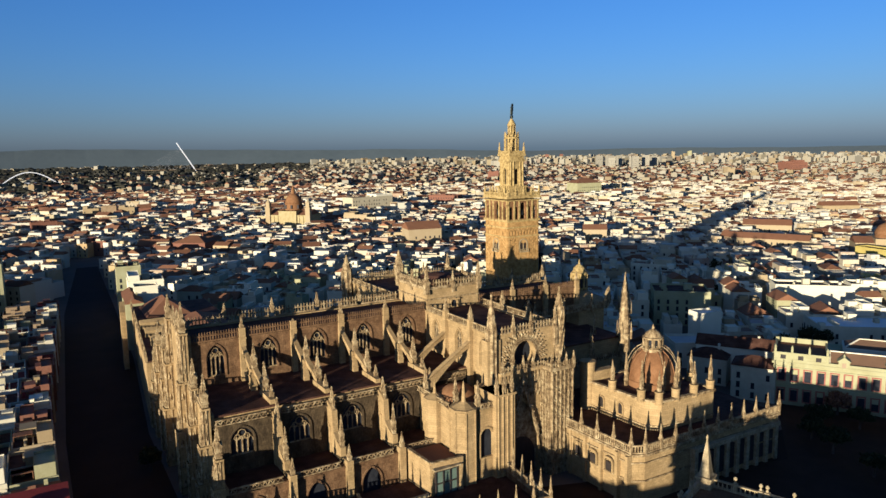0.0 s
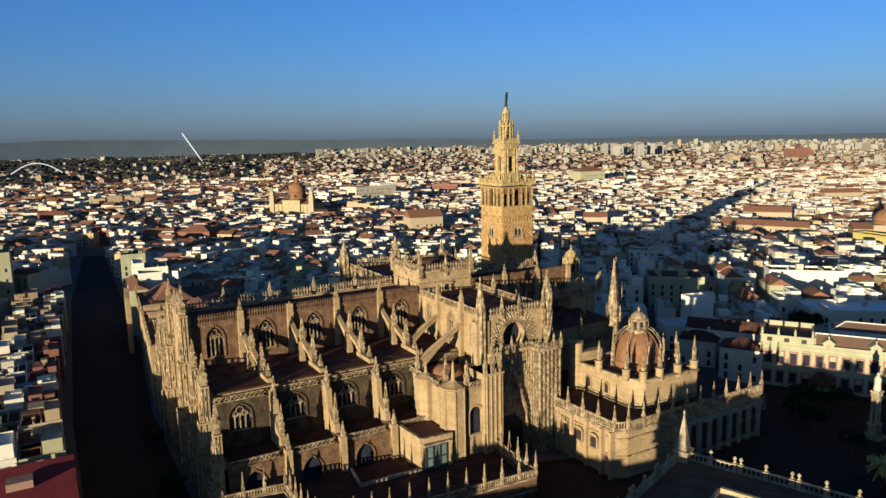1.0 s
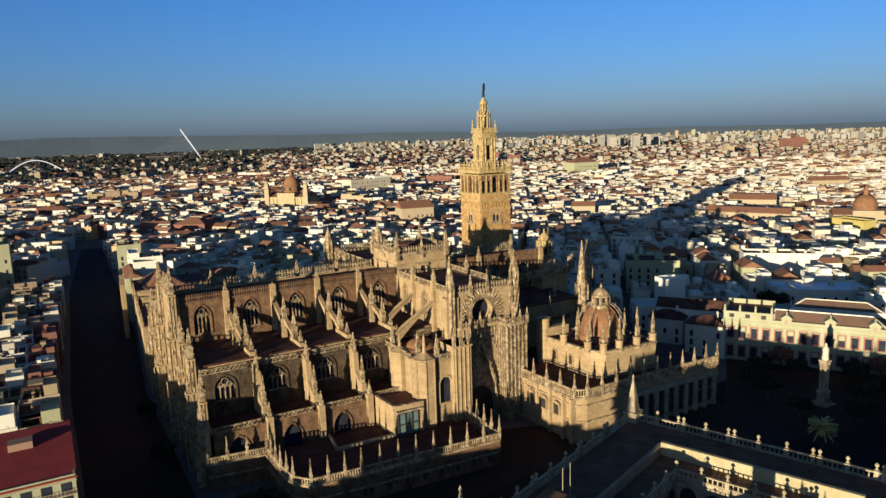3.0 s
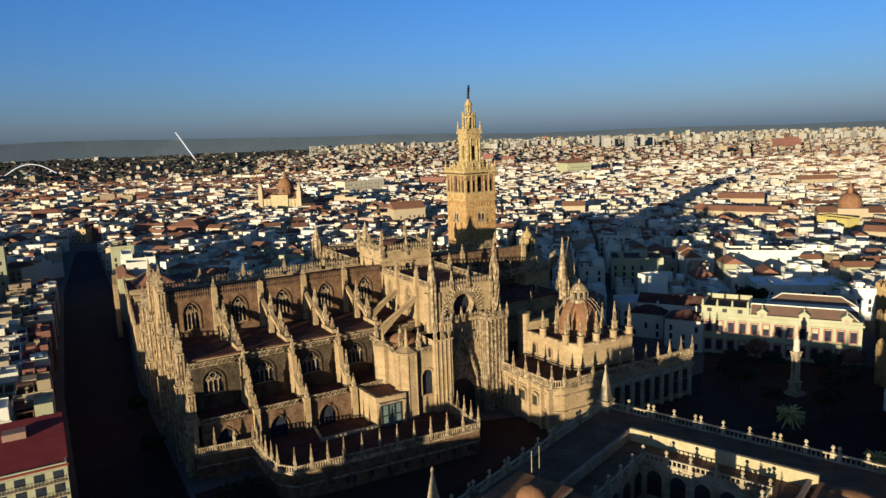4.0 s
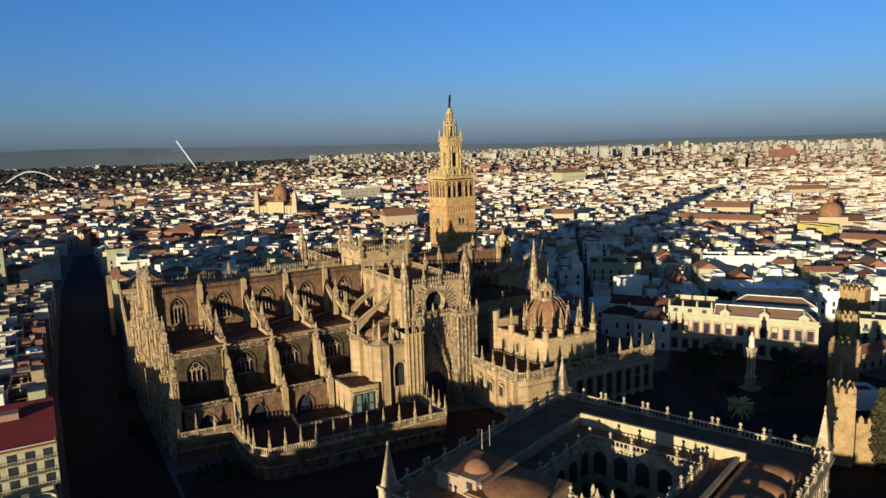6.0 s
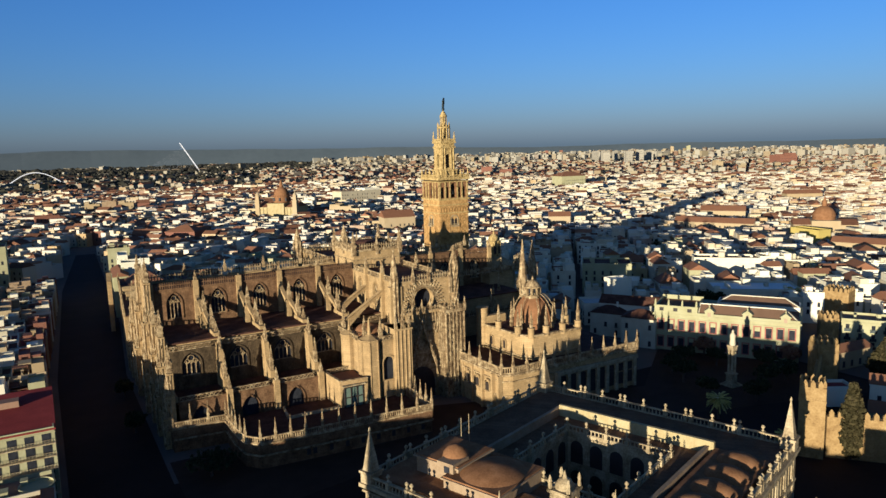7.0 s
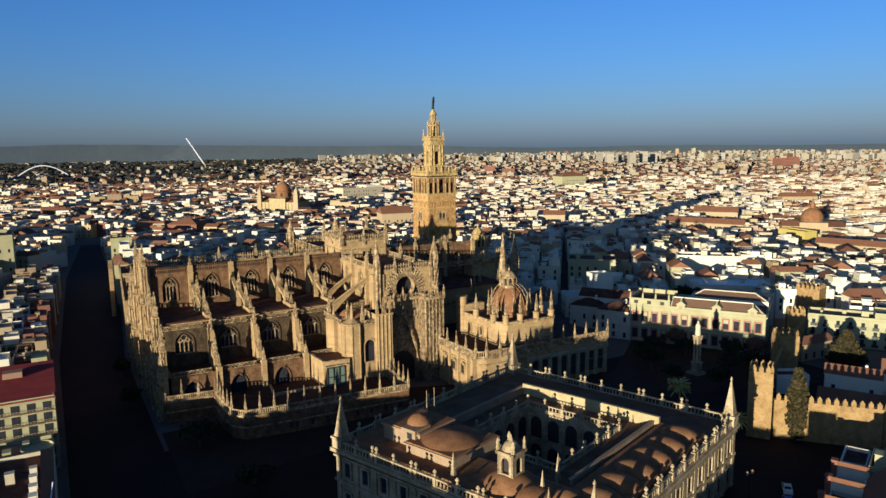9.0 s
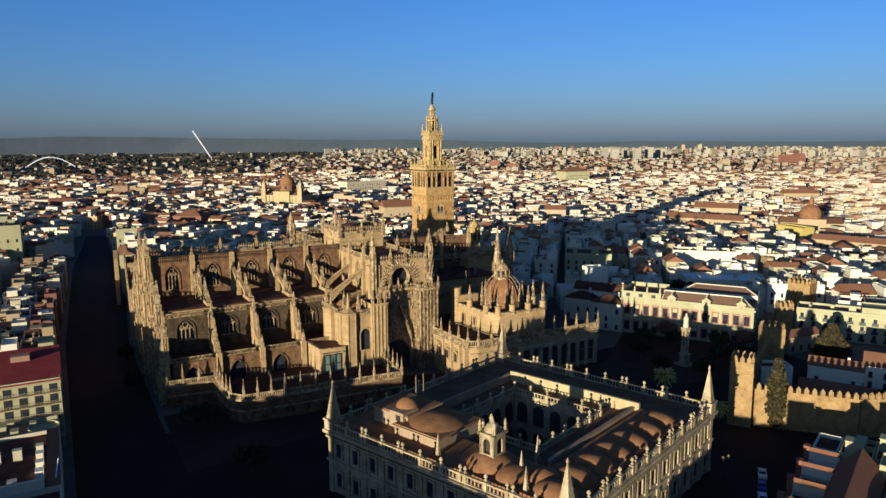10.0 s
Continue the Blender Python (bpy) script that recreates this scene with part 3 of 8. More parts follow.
TIPS = {-110.2: 39.2, -98.0: 36.8, -85.7: 39.4, -73.4: 38.8}
for x in XB[:-1] + XE[1:]:
    w = x in XB
    b = Build()
    b.box(x - 0.7, YN - 0.9, 23.4, x + 0.7, YN + 0.2, 36.2)
    b.box(x - 0.8, YN - 1.0, 33.6, x + 0.8, YN + 0.2, 34.0)
    part("buttress", b, STONE, cathedral)
    pinnacle(x, YN - 0.35, 35.0, TIPS.get(x, 39.2), 0.95)
    pinnacle(x, -28.8, 35.0, 39.0, 1.1)
    if w and x > -122:
        # inner and outer flights with their piers
        pier(x, YN - 8.8, YN - 6.6, 22.0, 28.4, 1.3)
        pinnacle(x + 0.5, YN - 7.6, 28.2, 34.2, 1.3)
        flyer(x + 0.4, YN - 7.0, 27.6, x, YN - 0.6, 31.8)
        pier(x + 0.9, YA - 1.6, YA + 9.0, 10.8, 24.6, 1.5)
        pinnacle(x + 1.2, YA + 7.6, 24.2, 31.2, 1.5)
        flyer(x + 1.0, YA + 6.8, 25.4, x + 0.5, YN - 8.2, 28.4, sag=1.0)
        pinnacle(x + 1.3, YA + 3.2, 24.0, 27.4, 1.0)
        pinnacle(x + 1.3, YA - 0.4, 20.0, 25.6, 1.2)
        b = Build()
        side = [(YA + 0.2, 10.6), (YA + 0.2, 22.4), (YA - 1.2, 21.9), (YA - 2.7, 20.8), (YA - 3.0, 16.2), (YA - 4.8, 14.8), (YA - 7.0, 14.0), (YA - 7.0, 10.6)]
        b.solid([(x + 0.9 - 0.6, y, z) for y, z in side] + [(x + 0.9 + 0.6, y, z) for y, z in side],
                [tuple(range(8)), tuple(reversed(range(8, 16)))] + [(i, 8 + i, 8 + (i + 1) % 8, (i + 1) % 8) for i in range(8)])
        part("outer_buttress", b, STONE, cathedral)
        pinnacle(x + 0.9, YA - 6.2, 13.8, 21.2, 1.05)
        pinnacle(x + 0.9, YA - 2.2, 18.6, 24.4, 0.85)
        b = Build()
        b.box(x + 0.2, YC - 1.2, 0, x + 1.6, YC + 1, 12.4)
        part("buttress", b, STONE, cathedral)
        pinnacle(x + 0.9, YC - 0.6, 11.5, 16.0, 1.0)

# transept, its west wall and the crossing block
flat("transept_core", rect(-60.4, -76.4, -45.6, YN + 2), 0, 33.4, STONE)
flat("transept_roof", rect(-60.6, -78.4, -45.4, YN + 1), 33.4, 33.7, TERRACE)
flat("transept_core", rect(-60.4, -30, -45.6, 4.2), 0, 33.4, STONE)
flat("transept_roof", rect(-60.6, -30, -45.4, 4.5), 33.4, 33.7, TERRACE)
west_side = Wall(cathedral, Matrix.Translation((-61.4, 0, 0)) @ pose(0, 0, 0, 0, 0, -90), 23.4, 34.0, 1.5, 25.4, 29.8, 32.2, 0.9, 3)
east_side = Wall(cathedral, Matrix.Translation((-44.6, 0, 0)) @ pose(0, 0, 0, 0, 0, 90), 10, 34.0, 1.5, 25.4, 29.8, 32.2, 0.9, 3)
for y0, y1 in ((45, 56.3), (56.3, 67.7), (67.7, 78.2)):
    west_side.bay(y0, y1)
    east_side.bay(-y1, -y0)
for y0, y1 in ((-5, 6), (6, 17.5), (17.5, 29)):
    west_side.bay(y0, y1)
for y0, y1 in ((-78, -46), (-28, 4)):
    for x in (-61.4, -44.6):
        parapet("parapet", (x, y0), (x, y1), 34.0, 1.5, spikes=False)
for y in (-56.3, -67.7):
    b = Build()
    b.box(-62.4, y - 0.6, 10, -61.2, y + 0.6, 36)
    part("buttress", b, STONE, cathedral)
    pinnacle(-61.7, y, 35.5, 39.5, 1.1)
    pinnacle(-44.3, y, 35.0, 39.2, 1.1)
flyer(-72.6, -57.6, 24.8, -62.3, -56.3, 30.4, 0.9, 2.0)
flyer(-74.6, -68.6, 23.6, -62.3, -67.7, 30.6, 0.9, 2.4)

# crossing lantern
cx0, cx1, cy0, cy1 = -61.0, -44.6, -45.2, -28.8
flat("crossing_block", rect(cx0, cy0, cx1, cy1), 33, 39.6, STONE)
b = Build()
b.box(cx0 - 0.3, cy0 - 0.3, 39.2, cx1 + 0.3, cy1 + 0.3, 39.6)
b.box(cx0 - 0.2, cy0 - 0.2, 36.4, cx1 + 0.2, cy1 + 0.2, 36.7)
part("cornice", b, CARVED, cathedral)
for a, c in (((cx0, cy0), (cx1, cy0)), ((cx0, cy1), (cx0, cy0)), ((cx1, cy0), (cx1, cy1)), ((cx1, cy1), (cx0, cy1))):
    parapet("parapet", a, c, 39.6, 2.3)
    for f in (0.0, 0.5):
        x, y = a[0] + f * (c[0] - a[0]), a[1] + f * (c[1] - a[1])
        pinnacle(x, y, 38.0, 46.0 if f == 0 else 44.0, 1.6 if f == 0 else 1.1)
b = Build()
b.lathe(-52.8, -37, [(6.5, 39.4), (6.5, 40.4), (4.2, 41.6), (0.3, 42.2)], 8, math.pi / 8)
part("lantern_roof", b, TERRACE, cathedral)
crossing_window = Wall(cathedral, Matrix.Translation((0, cy0 - 0.45, 0)), 33.6, 36.3, 0.8, 33.9, 35.0, 35.9, 0.4, 0)
crossing_window.bay(-54.5, -51)

# south front of the transept: rose, gallery and deep portal
FY = -79.0
b = Build()
N = 24
rose_x, rose_z, rose_r = -54.2, 29.1, 3.1
ring = [(rose_x + rose_r * math.cos(2 * math.pi * i / N), rose_z + rose_r * math.sin(2 * math.pi * i / N)) for i in range(N + 1)]


def to_frame(p, x0=-61.4, x1=-45.4, z0=22.0, z1=34.6):
    d = Vector((p[0] - rose_x, 0, p[1] - rose_z)).normalized()
    s = min([((x1 if d.x > 0 else x0) - rose_x) / d.x if abs(d.x) > 1e-6 else 1e9, ((z1 if d.z > 0 else z0) - rose_z) / d.z if abs(d.z) > 1e-6 else 1e9])
    return (rose_x + d.x * s, rose_z + d.z * s)


for p, q in zip(ring, ring[1:]):
    P, Q = to_frame(p), to_frame(q)
    b.face([(p[0], FY, p[1]), (q[0], FY, q[1]), (Q[0], FY, Q[1]), (P[0], FY, P[1])])
    b.face([(q[0], FY, q[1]), (p[0], FY, p[1]), (p[0], FY + 2.2, p[1]), (q[0], FY + 2.2, q[1])])
for x, z, u, w in ((-61.4, 34.6, -61.4, 22), (-45.4, 34.6, -45.4, 22)):
    b.face([(x, FY, z), (u, FY, w), (u, FY + 1.5, w), (x, FY + 1.5, z)])
b.box(-61.4, FY + 0.3, 33.2, -45.4, FY + 1.6, 34.6)
b.box(-61.4, FY + 1.2, 21, -58.9, FY + 2.4, 34)
b.box(-49.9, FY + 1.2, 21, -45.4, FY + 2.4, 34)
part("facade", b, STONE, cathedral)
b = Build()
for x, z, sx, sz in ((-61.4, 34.6, 1, -1), (-45.4, 34.6, -1, -1)):
    b.solid([(x, FY + 0.01, z), (x + 3.4 * sx, FY + 0.01, z), (x, FY + 0.01, z + 3.6 * sz), (x, FY + 0.5, z), (x + 3.4 * sx, FY + 0.5, z), (x, FY + 0.5, z + 3.6 * sz)], [(0, 1, 2), (5, 4, 3)])
part("spandrel", b, STONE, cathedral)
b = Build()
for k in range(3):
    r = rose_r + 0.2 + 0.45 * k
    pts = [(rose_x + r * math.cos(2 * math.pi * i / 28), rose_z + r * math.sin(2 * math.pi * i / 28)) for i in range(29)]
    for p, q in zip(pts, pts[1:]):
        b.beam((p[0], FY - 0.16 + 0.05 * k, p[1]), (q[0], FY - 0.16 + 0.05 * k, q[1]), 0.45 - 0.1 * k, 0.3)
for i in range(34):
    a = 2 * math.pi * i / 34
    for r, s in ((rose_r + 1.5, 0.32), (rose_r + 2.2, 0.26), (rose_r + 2.9, 0.2)):
        x, z = rose_x + r * math.cos(a + 0.06 * r), rose_z + r * math.sin(a + 0.06 * r)
        if -61.2 < x < -45.6 and 24 < z < 34.4:
            b.m = Matrix.Translation((x, FY - 0.12, z)) @ Matrix.Rotation(-a, 4, "Y")
            b.solid([(-0.55, 0.1, -s * 0.6), (0.5, 0.1, -s), (0.6, 0.1, s), (-0.55, 0.1, s * 0.6), (0.2, -0.35, 0)], [(0, 1, 4), (1, 2, 4), (2, 3, 4), (3, 0, 4)])
            b.m = Matrix()
part("rose_ornament", b, CARVED, cathedral, "carved rays round the rose window")
b = Build()
b.lathe(0, 0, [(rose_r, 0), (rose_r, 0.1)], 24)
part("rose_pane", b, GLASS, cathedral, "dark round rose window", Matrix.Translation((rose_x, FY + 2.0, rose_z)) @ pose(0, 0, 0, 90, 0, 0))
parapet("parapet", (-61, FY - 0.1), (-45.6, FY - 0.1), 34.6, 1.9)
for x in (-57.6, -52.6):
    pinnacle(x, FY - 0.3, 33.6, 39.0, 1.0)


def stair_turret(x, y, z0, z1, tip, r, twist=False):
    """An octagonal corner turret with slim colonnettes, a crown of small pinnacles and a spire."""
    b = Build()
    b.lathe(x, y, [(r * 1.1, z0), (r * 1.1, z0 + 0.5), (r, z0 + 0.7), (r, z1), (r * 1.15, z1), (r * 1.15, z1 + 0.35)], 8, math.pi / 8)
    shafts = []
    for k in range(8):
        a = math.pi / 8 + k * math.pi / 4
        keep, b = b, Build()
        shafts.append(b)
        if twist:
            turn_ = [(a + 0.3 * i, z0 + (z1 - z0) * i / 14) for i in range(15)]
            b.sweep([(x + r * 1.05 * math.cos(q), y + r * 1.05 * math.sin(q), z) for q, z in turn_], (math.cos(a), math.sin(a), 0.4), 0.25, 0.3)
        else:
            b.lathe(x + r * 1.02 * math.cos(a), y + r * 1.02 * math.sin(a), [(0.2, z0), (0.2, z1)], 5)
        b = keep
    h = tip - z1
    b.lathe(x, y, [(r * 0.95, z1 + 0.3), (r * 0.75, z1 + h * 0.3), (r * 0.8, z1 + h * 0.32), (r * 0.12, z1 + h * 0.9), (r * 0.25, z1 + h * 0.93), (0.04, tip)], 8, math.pi / 8)
    for k in range(8):
        a = math.pi / 8 + k * math.pi / 4
        for j in range(4):
            f = j / 4
            rr = r * (0.8 - 0.66 * f)
            zz = z1 + h * (0.34 + 0.55 * f)
            b.lathe(x + rr * math.cos(a), y + rr * math.sin(a), [(0.03, zz - 0.12), (0.1, zz), (0.02, zz + 0.15)], 4)
    t = part("stair_turret", b, CARVED, cathedral)
    for s in shafts:
        part("colonnette", s, CARVED, t)
    for k in range(4):
        a = k * math.pi / 2 + 0.4
        pinnacle(x + r * math.cos(a), y + r * math.sin(a), z1 - 1.5, z1 + 0.22 * h, 0.4, t)
    return t


stair_turret(-63.2, FY + 0.3, 10, 36.0, 44.3, 1.15)
b = Build()
b.box(-66.8, -85.6, 0, -61.8, FY + 2, 23.4)
b.box(-64.8, FY - 0.4, 23.4, -61.2, FY + 2, 33.6)
for x in (-66.2, -65.0, -63.8, -62.6):
    b.lathe(x, -85.65, [(0.2, 0), (0.2, 23), (0.06, 24.4)], 6)
b.box(-67.0, -85.9, 22.9, -61.6, FY, 23.4)
part("portal_pier", b, STONE, cathedral)
for x in (-66.4, -64.4, -62.4):
    pinnacle(x, -85.2, 23.4, 28.2, 0.8)
stair_turret(-43.8, FY + 0.2, 10, 38.0, 43.8, 1.2, True)
pinnacle(-45.6, FY - 0.6, 30, 40.0, 1.0)

b = Build()
b.arch_wall(-61.9, -49.4, 0, 25.2, -55.8, 4.9, 0, 9.5, 18.5, 1.0, -79.9)
b.box(-62.0, -80.6, 25.2, -49.4, FY, 25.9)
part("portal", b, STONE, cathedral, "deep carved portal under a gallery")
b = Build()
b.box(-49.8, -83.2, 0, -43.4, FY, 25.4)
for i in range(11):
    x = -49.6 + 0.6 * i
    b.box(x - 0.11, -83.6 if i % 2 else -83.85, 0, x + 0.11, -83.1, 25.0)
    for z in range(2, 25, 3):
        zz = z + 1.1 * (i % 3)
        b.box(x - 0.2, -83.95, zz, x + 0.2, -83.1, zz + 0.25)
        b.solid([(x + 0.1, -83.25, zz + 0.5), (x + 0.5, -83.25, zz + 0.5), (x + 0.3, -83.25, zz + 2.0), (x + 0.3, -83.7, zz + 0.9)], [(0, 1, 3), (1, 2, 3), (2, 0, 3)])
for i in range(7):
    y = -83.0 + 0.5 * i
    b.box(-50.05 if i % 2 else -50.25, y - 0.1, 0, -49.7, y + 0.1, 25.0)
    for z in range(2, 25, 3):
        zz = z + 1.1 * (i % 3)
        b.box(-50.4, y - 0.19, zz, -49.7, y + 0.19, zz + 0.25)
b.box(-50.3, -84.0, 25.2, -43.2, FY, 25.9)
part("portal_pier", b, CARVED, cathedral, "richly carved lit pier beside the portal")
for i in range(12):
    x = -61.5 + i * 1.05
    b = Build()
    b.box(x - 0.1, -80.2, 18.9, x + 0.1, -79.8, 25.2)
    b.solid([(x + 0.15, -80.0, 19.4), (x + 0.9, -80.0, 19.4), (x + 0.52, -80.0, 24.6), (x + 0.52, -80.35, 20.4)], [(0, 1, 3), (1, 2, 3), (2, 0, 3)])
    part("blind_tracery", b, CARVED, cathedral, "carved blind tracery over the portal")
b = Build()
GX, GY = -55.8, -80.7
for s_ in (-1, 1):
    b.beam((GX, GY, 22.2), (GX + s_ * 5.6, GY, 6.4), 0.6, 0.6)
    for i in range(10):
        f = (i + 0.5) / 10
        x, z = GX + s_ * 5.6 * f, 22.2 - 15.8 * f
        b.lathe(x + s_ * 0.45, GY, [(0.1, z), (0.32, z + 0.35), (0.05, z + 0.7)], 5)
b.lathe(GX, GY, [(0.3, 22), (0.6, 22.8), (0.1, 24.2)], 6)
part("gable", b, CARVED, cathedral, "steep crocketed gable over the door")
b = Build()
pts = arch_points(GX, 4.2, 0, 5.0, 9.5, 5)
b.solid([(x, FY - 0.5, z) for x, z in pts] + [(x, FY - 0.2, z) for x, z in pts], [tuple(range(len(pts)))])
part("door", b, DARK, cathedral, "dark wooden doors set deep in the portal")
flat("tympanum", rect(-60.8, FY - 0.15, -50.6, FY + 0.3), 0, 19, CARVED)
parapet("gallery", (-61.9, -80.4), (-50.0, -80.4), 25.9, 1.5)
parapet("gallery", (-50.0, -80.4), (-50.0, -83.7), 25.9, 1.5)
parapet("gallery", (-50.0, -83.7), (-43.4, -83.7), 25.9, 1.5)
for x, y in ((-61.4, -80.4), (-58.5, -80.4), (-55.6, -80.4), (-52.8, -80.4), (-50.0, -83.7), (-47.8, -83.7), (-45.6, -83.7), (-43.4, -83.7)):
    pinnacle(x, y, 25.6, 29.4, 0.75)

# stair block west of the portal, with its round-headed window
b = Build()
b.lathe(-73.0, -82.2, [(3.0, 0), (3.0, 20.6), (3.2, 20.7), (3.2, 21.2), (2.6, 21.3), (0.5, 22.4), (0.25, 26), (0.05, 27)], 8, math.pi / 8)
turret = part("stair_turret", b, STONE, cathedral)
for k in range(8):
    a = math.pi / 8 + k * math.pi / 4
    b = Build()
    b.lathe(-73.0 + 3.0 * math.cos(a), -82.2 + 3.0 * math.sin(a), [(0.22, 0), (0.22, 20.6)], 5)
    part("colonnette", b, STONE, turret)
b = Build()
b.lathe(-75.2, -73.5, [(2.4, 0), (2.4, 20.6), (2.6, 20.7), (2.6, 21.2), (2.2, 21.3), (0.4, 22.2), (0.05, 25.5)], 8, math.pi / 8)
part("stair_turret", b, STONE, cathedral)
flat("stair_block", rect(-75.0, -83.0, -63.5, -66), 0, 20.2, STONE)
flat("stair_block_roof", rect(-75.2, -83.0, -63.4, -66), 20.2, 20.6, TERRACE)
round_wall = Wall(cathedral, Matrix.Translation((0, -84.2, 0)), 0, 20.6, 1.55, 9.4, 14.2, 15.8, 1.0, 0)
round_wall.bay(-70.2, -66.6, -68.4)
parapet("parapet", (-70.0, -84.2), (-64.8, -84.2), 20.6, 1.2, spikes=False, step=1.0, diamond=True)
parapet("parapet", (-75.4, -80), (-75.4, -66), 20.6, 1.2, spikes=False, step=1.0, diamond=True)
b = Build()
b.lathe(-69.5, -74.0, [(4.6, 20.6), (4.2, 21.6), (2.6, 22.8), (0.2, 23.4)], 10)
part("vault_roof", b, DOMETILE, cathedral, "low tiled vault over the stair block")
for x, y in ((-75.0, -69.0), (-70.3, -83.6), (-72.8, -78.6)):
    pinnacle(x, y, 20.5, 27.0, 1.1)

# low glazed annex under the stair block
b = Build()
b.prism([(-83.5, -75.5), (-83.0, -84.8), (-75.4, -85.6), (-75.4, -75.5)], 0, 11.0)
part("annex", b, STONE, cathedral, "small lit stone annex")
b = Build()
b.prism([(-83.1, -75.9), (-82.6, -84.4), (-75.6, -85.2), (-75.6, -75.9)], 11.0, 11.15)
part("annex_roof", b, TILE, cathedral, "flat red tiled roof of the annex")
ANNEX = [(-83.3, -75.5), (-82.8, -84.6), (-75.4, -85.4)]
bands("annex_parapet", ANNEX, ((11.3, 0.5, 0.7),), STONE)
bands("annex_coping", ANNEX, ((11.75, 0.75, 0.2),), CARVED)
b = Build()
b.box(-82.7, -86.3, 10.3, -76.4, -85.2, 10.6)
part("canopy", b, GREYSTONE, cathedral, "flat grey canopy over the window")
b = Build()
b.box(-82.2, -85.35, 4.4, -76.8, -85.2, 10.0)
win = part("annex_window", b, DARK, cathedral, "square window in a dark frame")
for x in (-82.1, -80.3, -78.6, -76.9):
    b = Build()
    b.box(x - 0.12, -85.7, 4.62, x + 0.12, -85.2, 9.78)
    part("mullion", b, DARK, win)
for z in (4.5, 7.2, 9.9):
    b = Build()
    b.box(-82.22, -85.72, z - 0.12, -76.78, -85.2, z + 0.12)
    part("transom", b, DARK, win)
b = Build()
b.box(-82.0, -85.5, 4.6, -77.0, -85.36, 9.8)
part("pane", b, GREENGLASS, win, "pale green glass")

# low south range with its balustrade
RANGE = [(-124.0, -78.6), (-111.6, -80.0), (-111.6, -90.0), (-111.0, -96.2), (-108.4, -99.4), (-98.0, -100.4), (-65.4, -102.4), (-63.8, -84.6), (-63.8, -76), (-124.0, -76)]
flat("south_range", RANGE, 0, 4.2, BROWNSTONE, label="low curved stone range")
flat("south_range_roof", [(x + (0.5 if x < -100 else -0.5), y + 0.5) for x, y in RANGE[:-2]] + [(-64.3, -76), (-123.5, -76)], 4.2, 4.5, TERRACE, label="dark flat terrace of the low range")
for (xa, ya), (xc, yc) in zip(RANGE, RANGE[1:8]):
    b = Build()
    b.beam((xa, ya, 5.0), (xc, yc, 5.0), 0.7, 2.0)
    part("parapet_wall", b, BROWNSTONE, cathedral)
bands("cornice", RANGE[:8], ((6.0, 1.1, 0.4), (3.2, 0.9, 0.3)), CARVED)
spacing = 3.9
for (xa, ya), (xc, yc) in zip(RANGE, RANGE[1:8]):
    run = math.hypot(xc - xa, yc - ya)
    n = max(1, round(run / spacing))
    parapet("balustrade", (xa, ya), (xc, yc), 6.1, 1.5, spikes=False, step=0.55, thick=0.35)
    for i in range(n):
        f = i / n
        pinnacle(xa + f * (xc - xa), ya + f * (yc - ya), 6.0, 11.9, 0.6)
pinnacle(-63.8, -84.6, 6.0, 10.5, 0.68)
for x in (-97.5, -96, -92, -88, -84, -80, -76, -72, -68):
    b = Build()
    b.box(x - 0.45, -100.4 - 2.0 * (x + 98) / 32.6 - 0.06, 1.2, x + 0.45, -100.4 - 2.0 * (x + 98) / 32.6 + 1.0, 2.6)
    part("window", b, DARK, cathedral, "small dark window opening")

for a, c in (((-95.9, -76.5), (-97.1, -84.4)), ((-97.1, -84.4), (-83.4, -84.6))):
    b = Build()
    b.beam((*a, 4.85), (*c, 4.85), 0.5, 0.7)
    part("kerb", b, GREYSTONE, cathedral, "pale low kerb on the dark terrace")

# sacristy: lower range, upper box, dome
SAC = [(-45.2, -83.4), (-44.3, -103.2), (-41.5, -104.6), (-14, -104.9), (3.2, -105.4), (4.5, -66), (-9, -66), (-45.2, -66)]
flat("sacristy_range", SAC, 0, 11.2, STONE, label="two storey stone sacristy range")
flat("sacristy_terrace", [(x * 0.985 - 0.35, y + 0.5) for x, y in SAC], 11.2, 11.5, TERRACE)
bands("cornice", SAC[:5], ((11.1, 1.1, 0.5), (9.3, 0.7, 0.25), (5.2, 0.7, 0.3)), CARVED)
for (xa, ya), (xc, yc) in zip(SAC, SAC[1:5]):
    run = math.hypot(xc - xa, yc - ya)
    n = max(1, round(run / 4.5))
    parapet("balustrade", (xa, ya), (xc, yc), 11.4, 1.9, spikes=False, step=0.6, thick=0.4)
    for i in range(n):
        f = i / n
        pinnacle(xa + f * (xc - xa), ya + f * (yc - ya), 11.2, 17.3, 0.75)
pinnacle(3.2, -105.4, 11.2, 17.0, 0.75)
for y in (-87.5, -92.5, -97.5):
    b = Build()
    b.sweep([(-45.2, u, w) for u, w in arch_points(y, 1.3, 5.6, 7.4, 8.7)], (1, 0, 0), 0.4, 0.35)
    part("window_arch", b, STONE, cathedral)
    b = Build()
    b.block(-45.0, y, 5.6, 7.6, 0.3, 1.8)
    part("window", b, DARK, cathedral, "small round-headed window")
for y in (-85, -90, -95, -100, -103):
    b = Build()
    b.box(-45.5, y - 0.4, 0, -44.2, y + 0.4, 11)
    part("pilaster", b, STONE, cathedral)
for i in range(9):
    x = -26.9 + i * 3.6
    b = Build()
    b.box(x - 0.55, -106.1, 0, x + 0.55, -104.6, 9.2)
    part("pilaster", b, GREYSTONE, cathedral, "tall pilaster of the shaded south end")
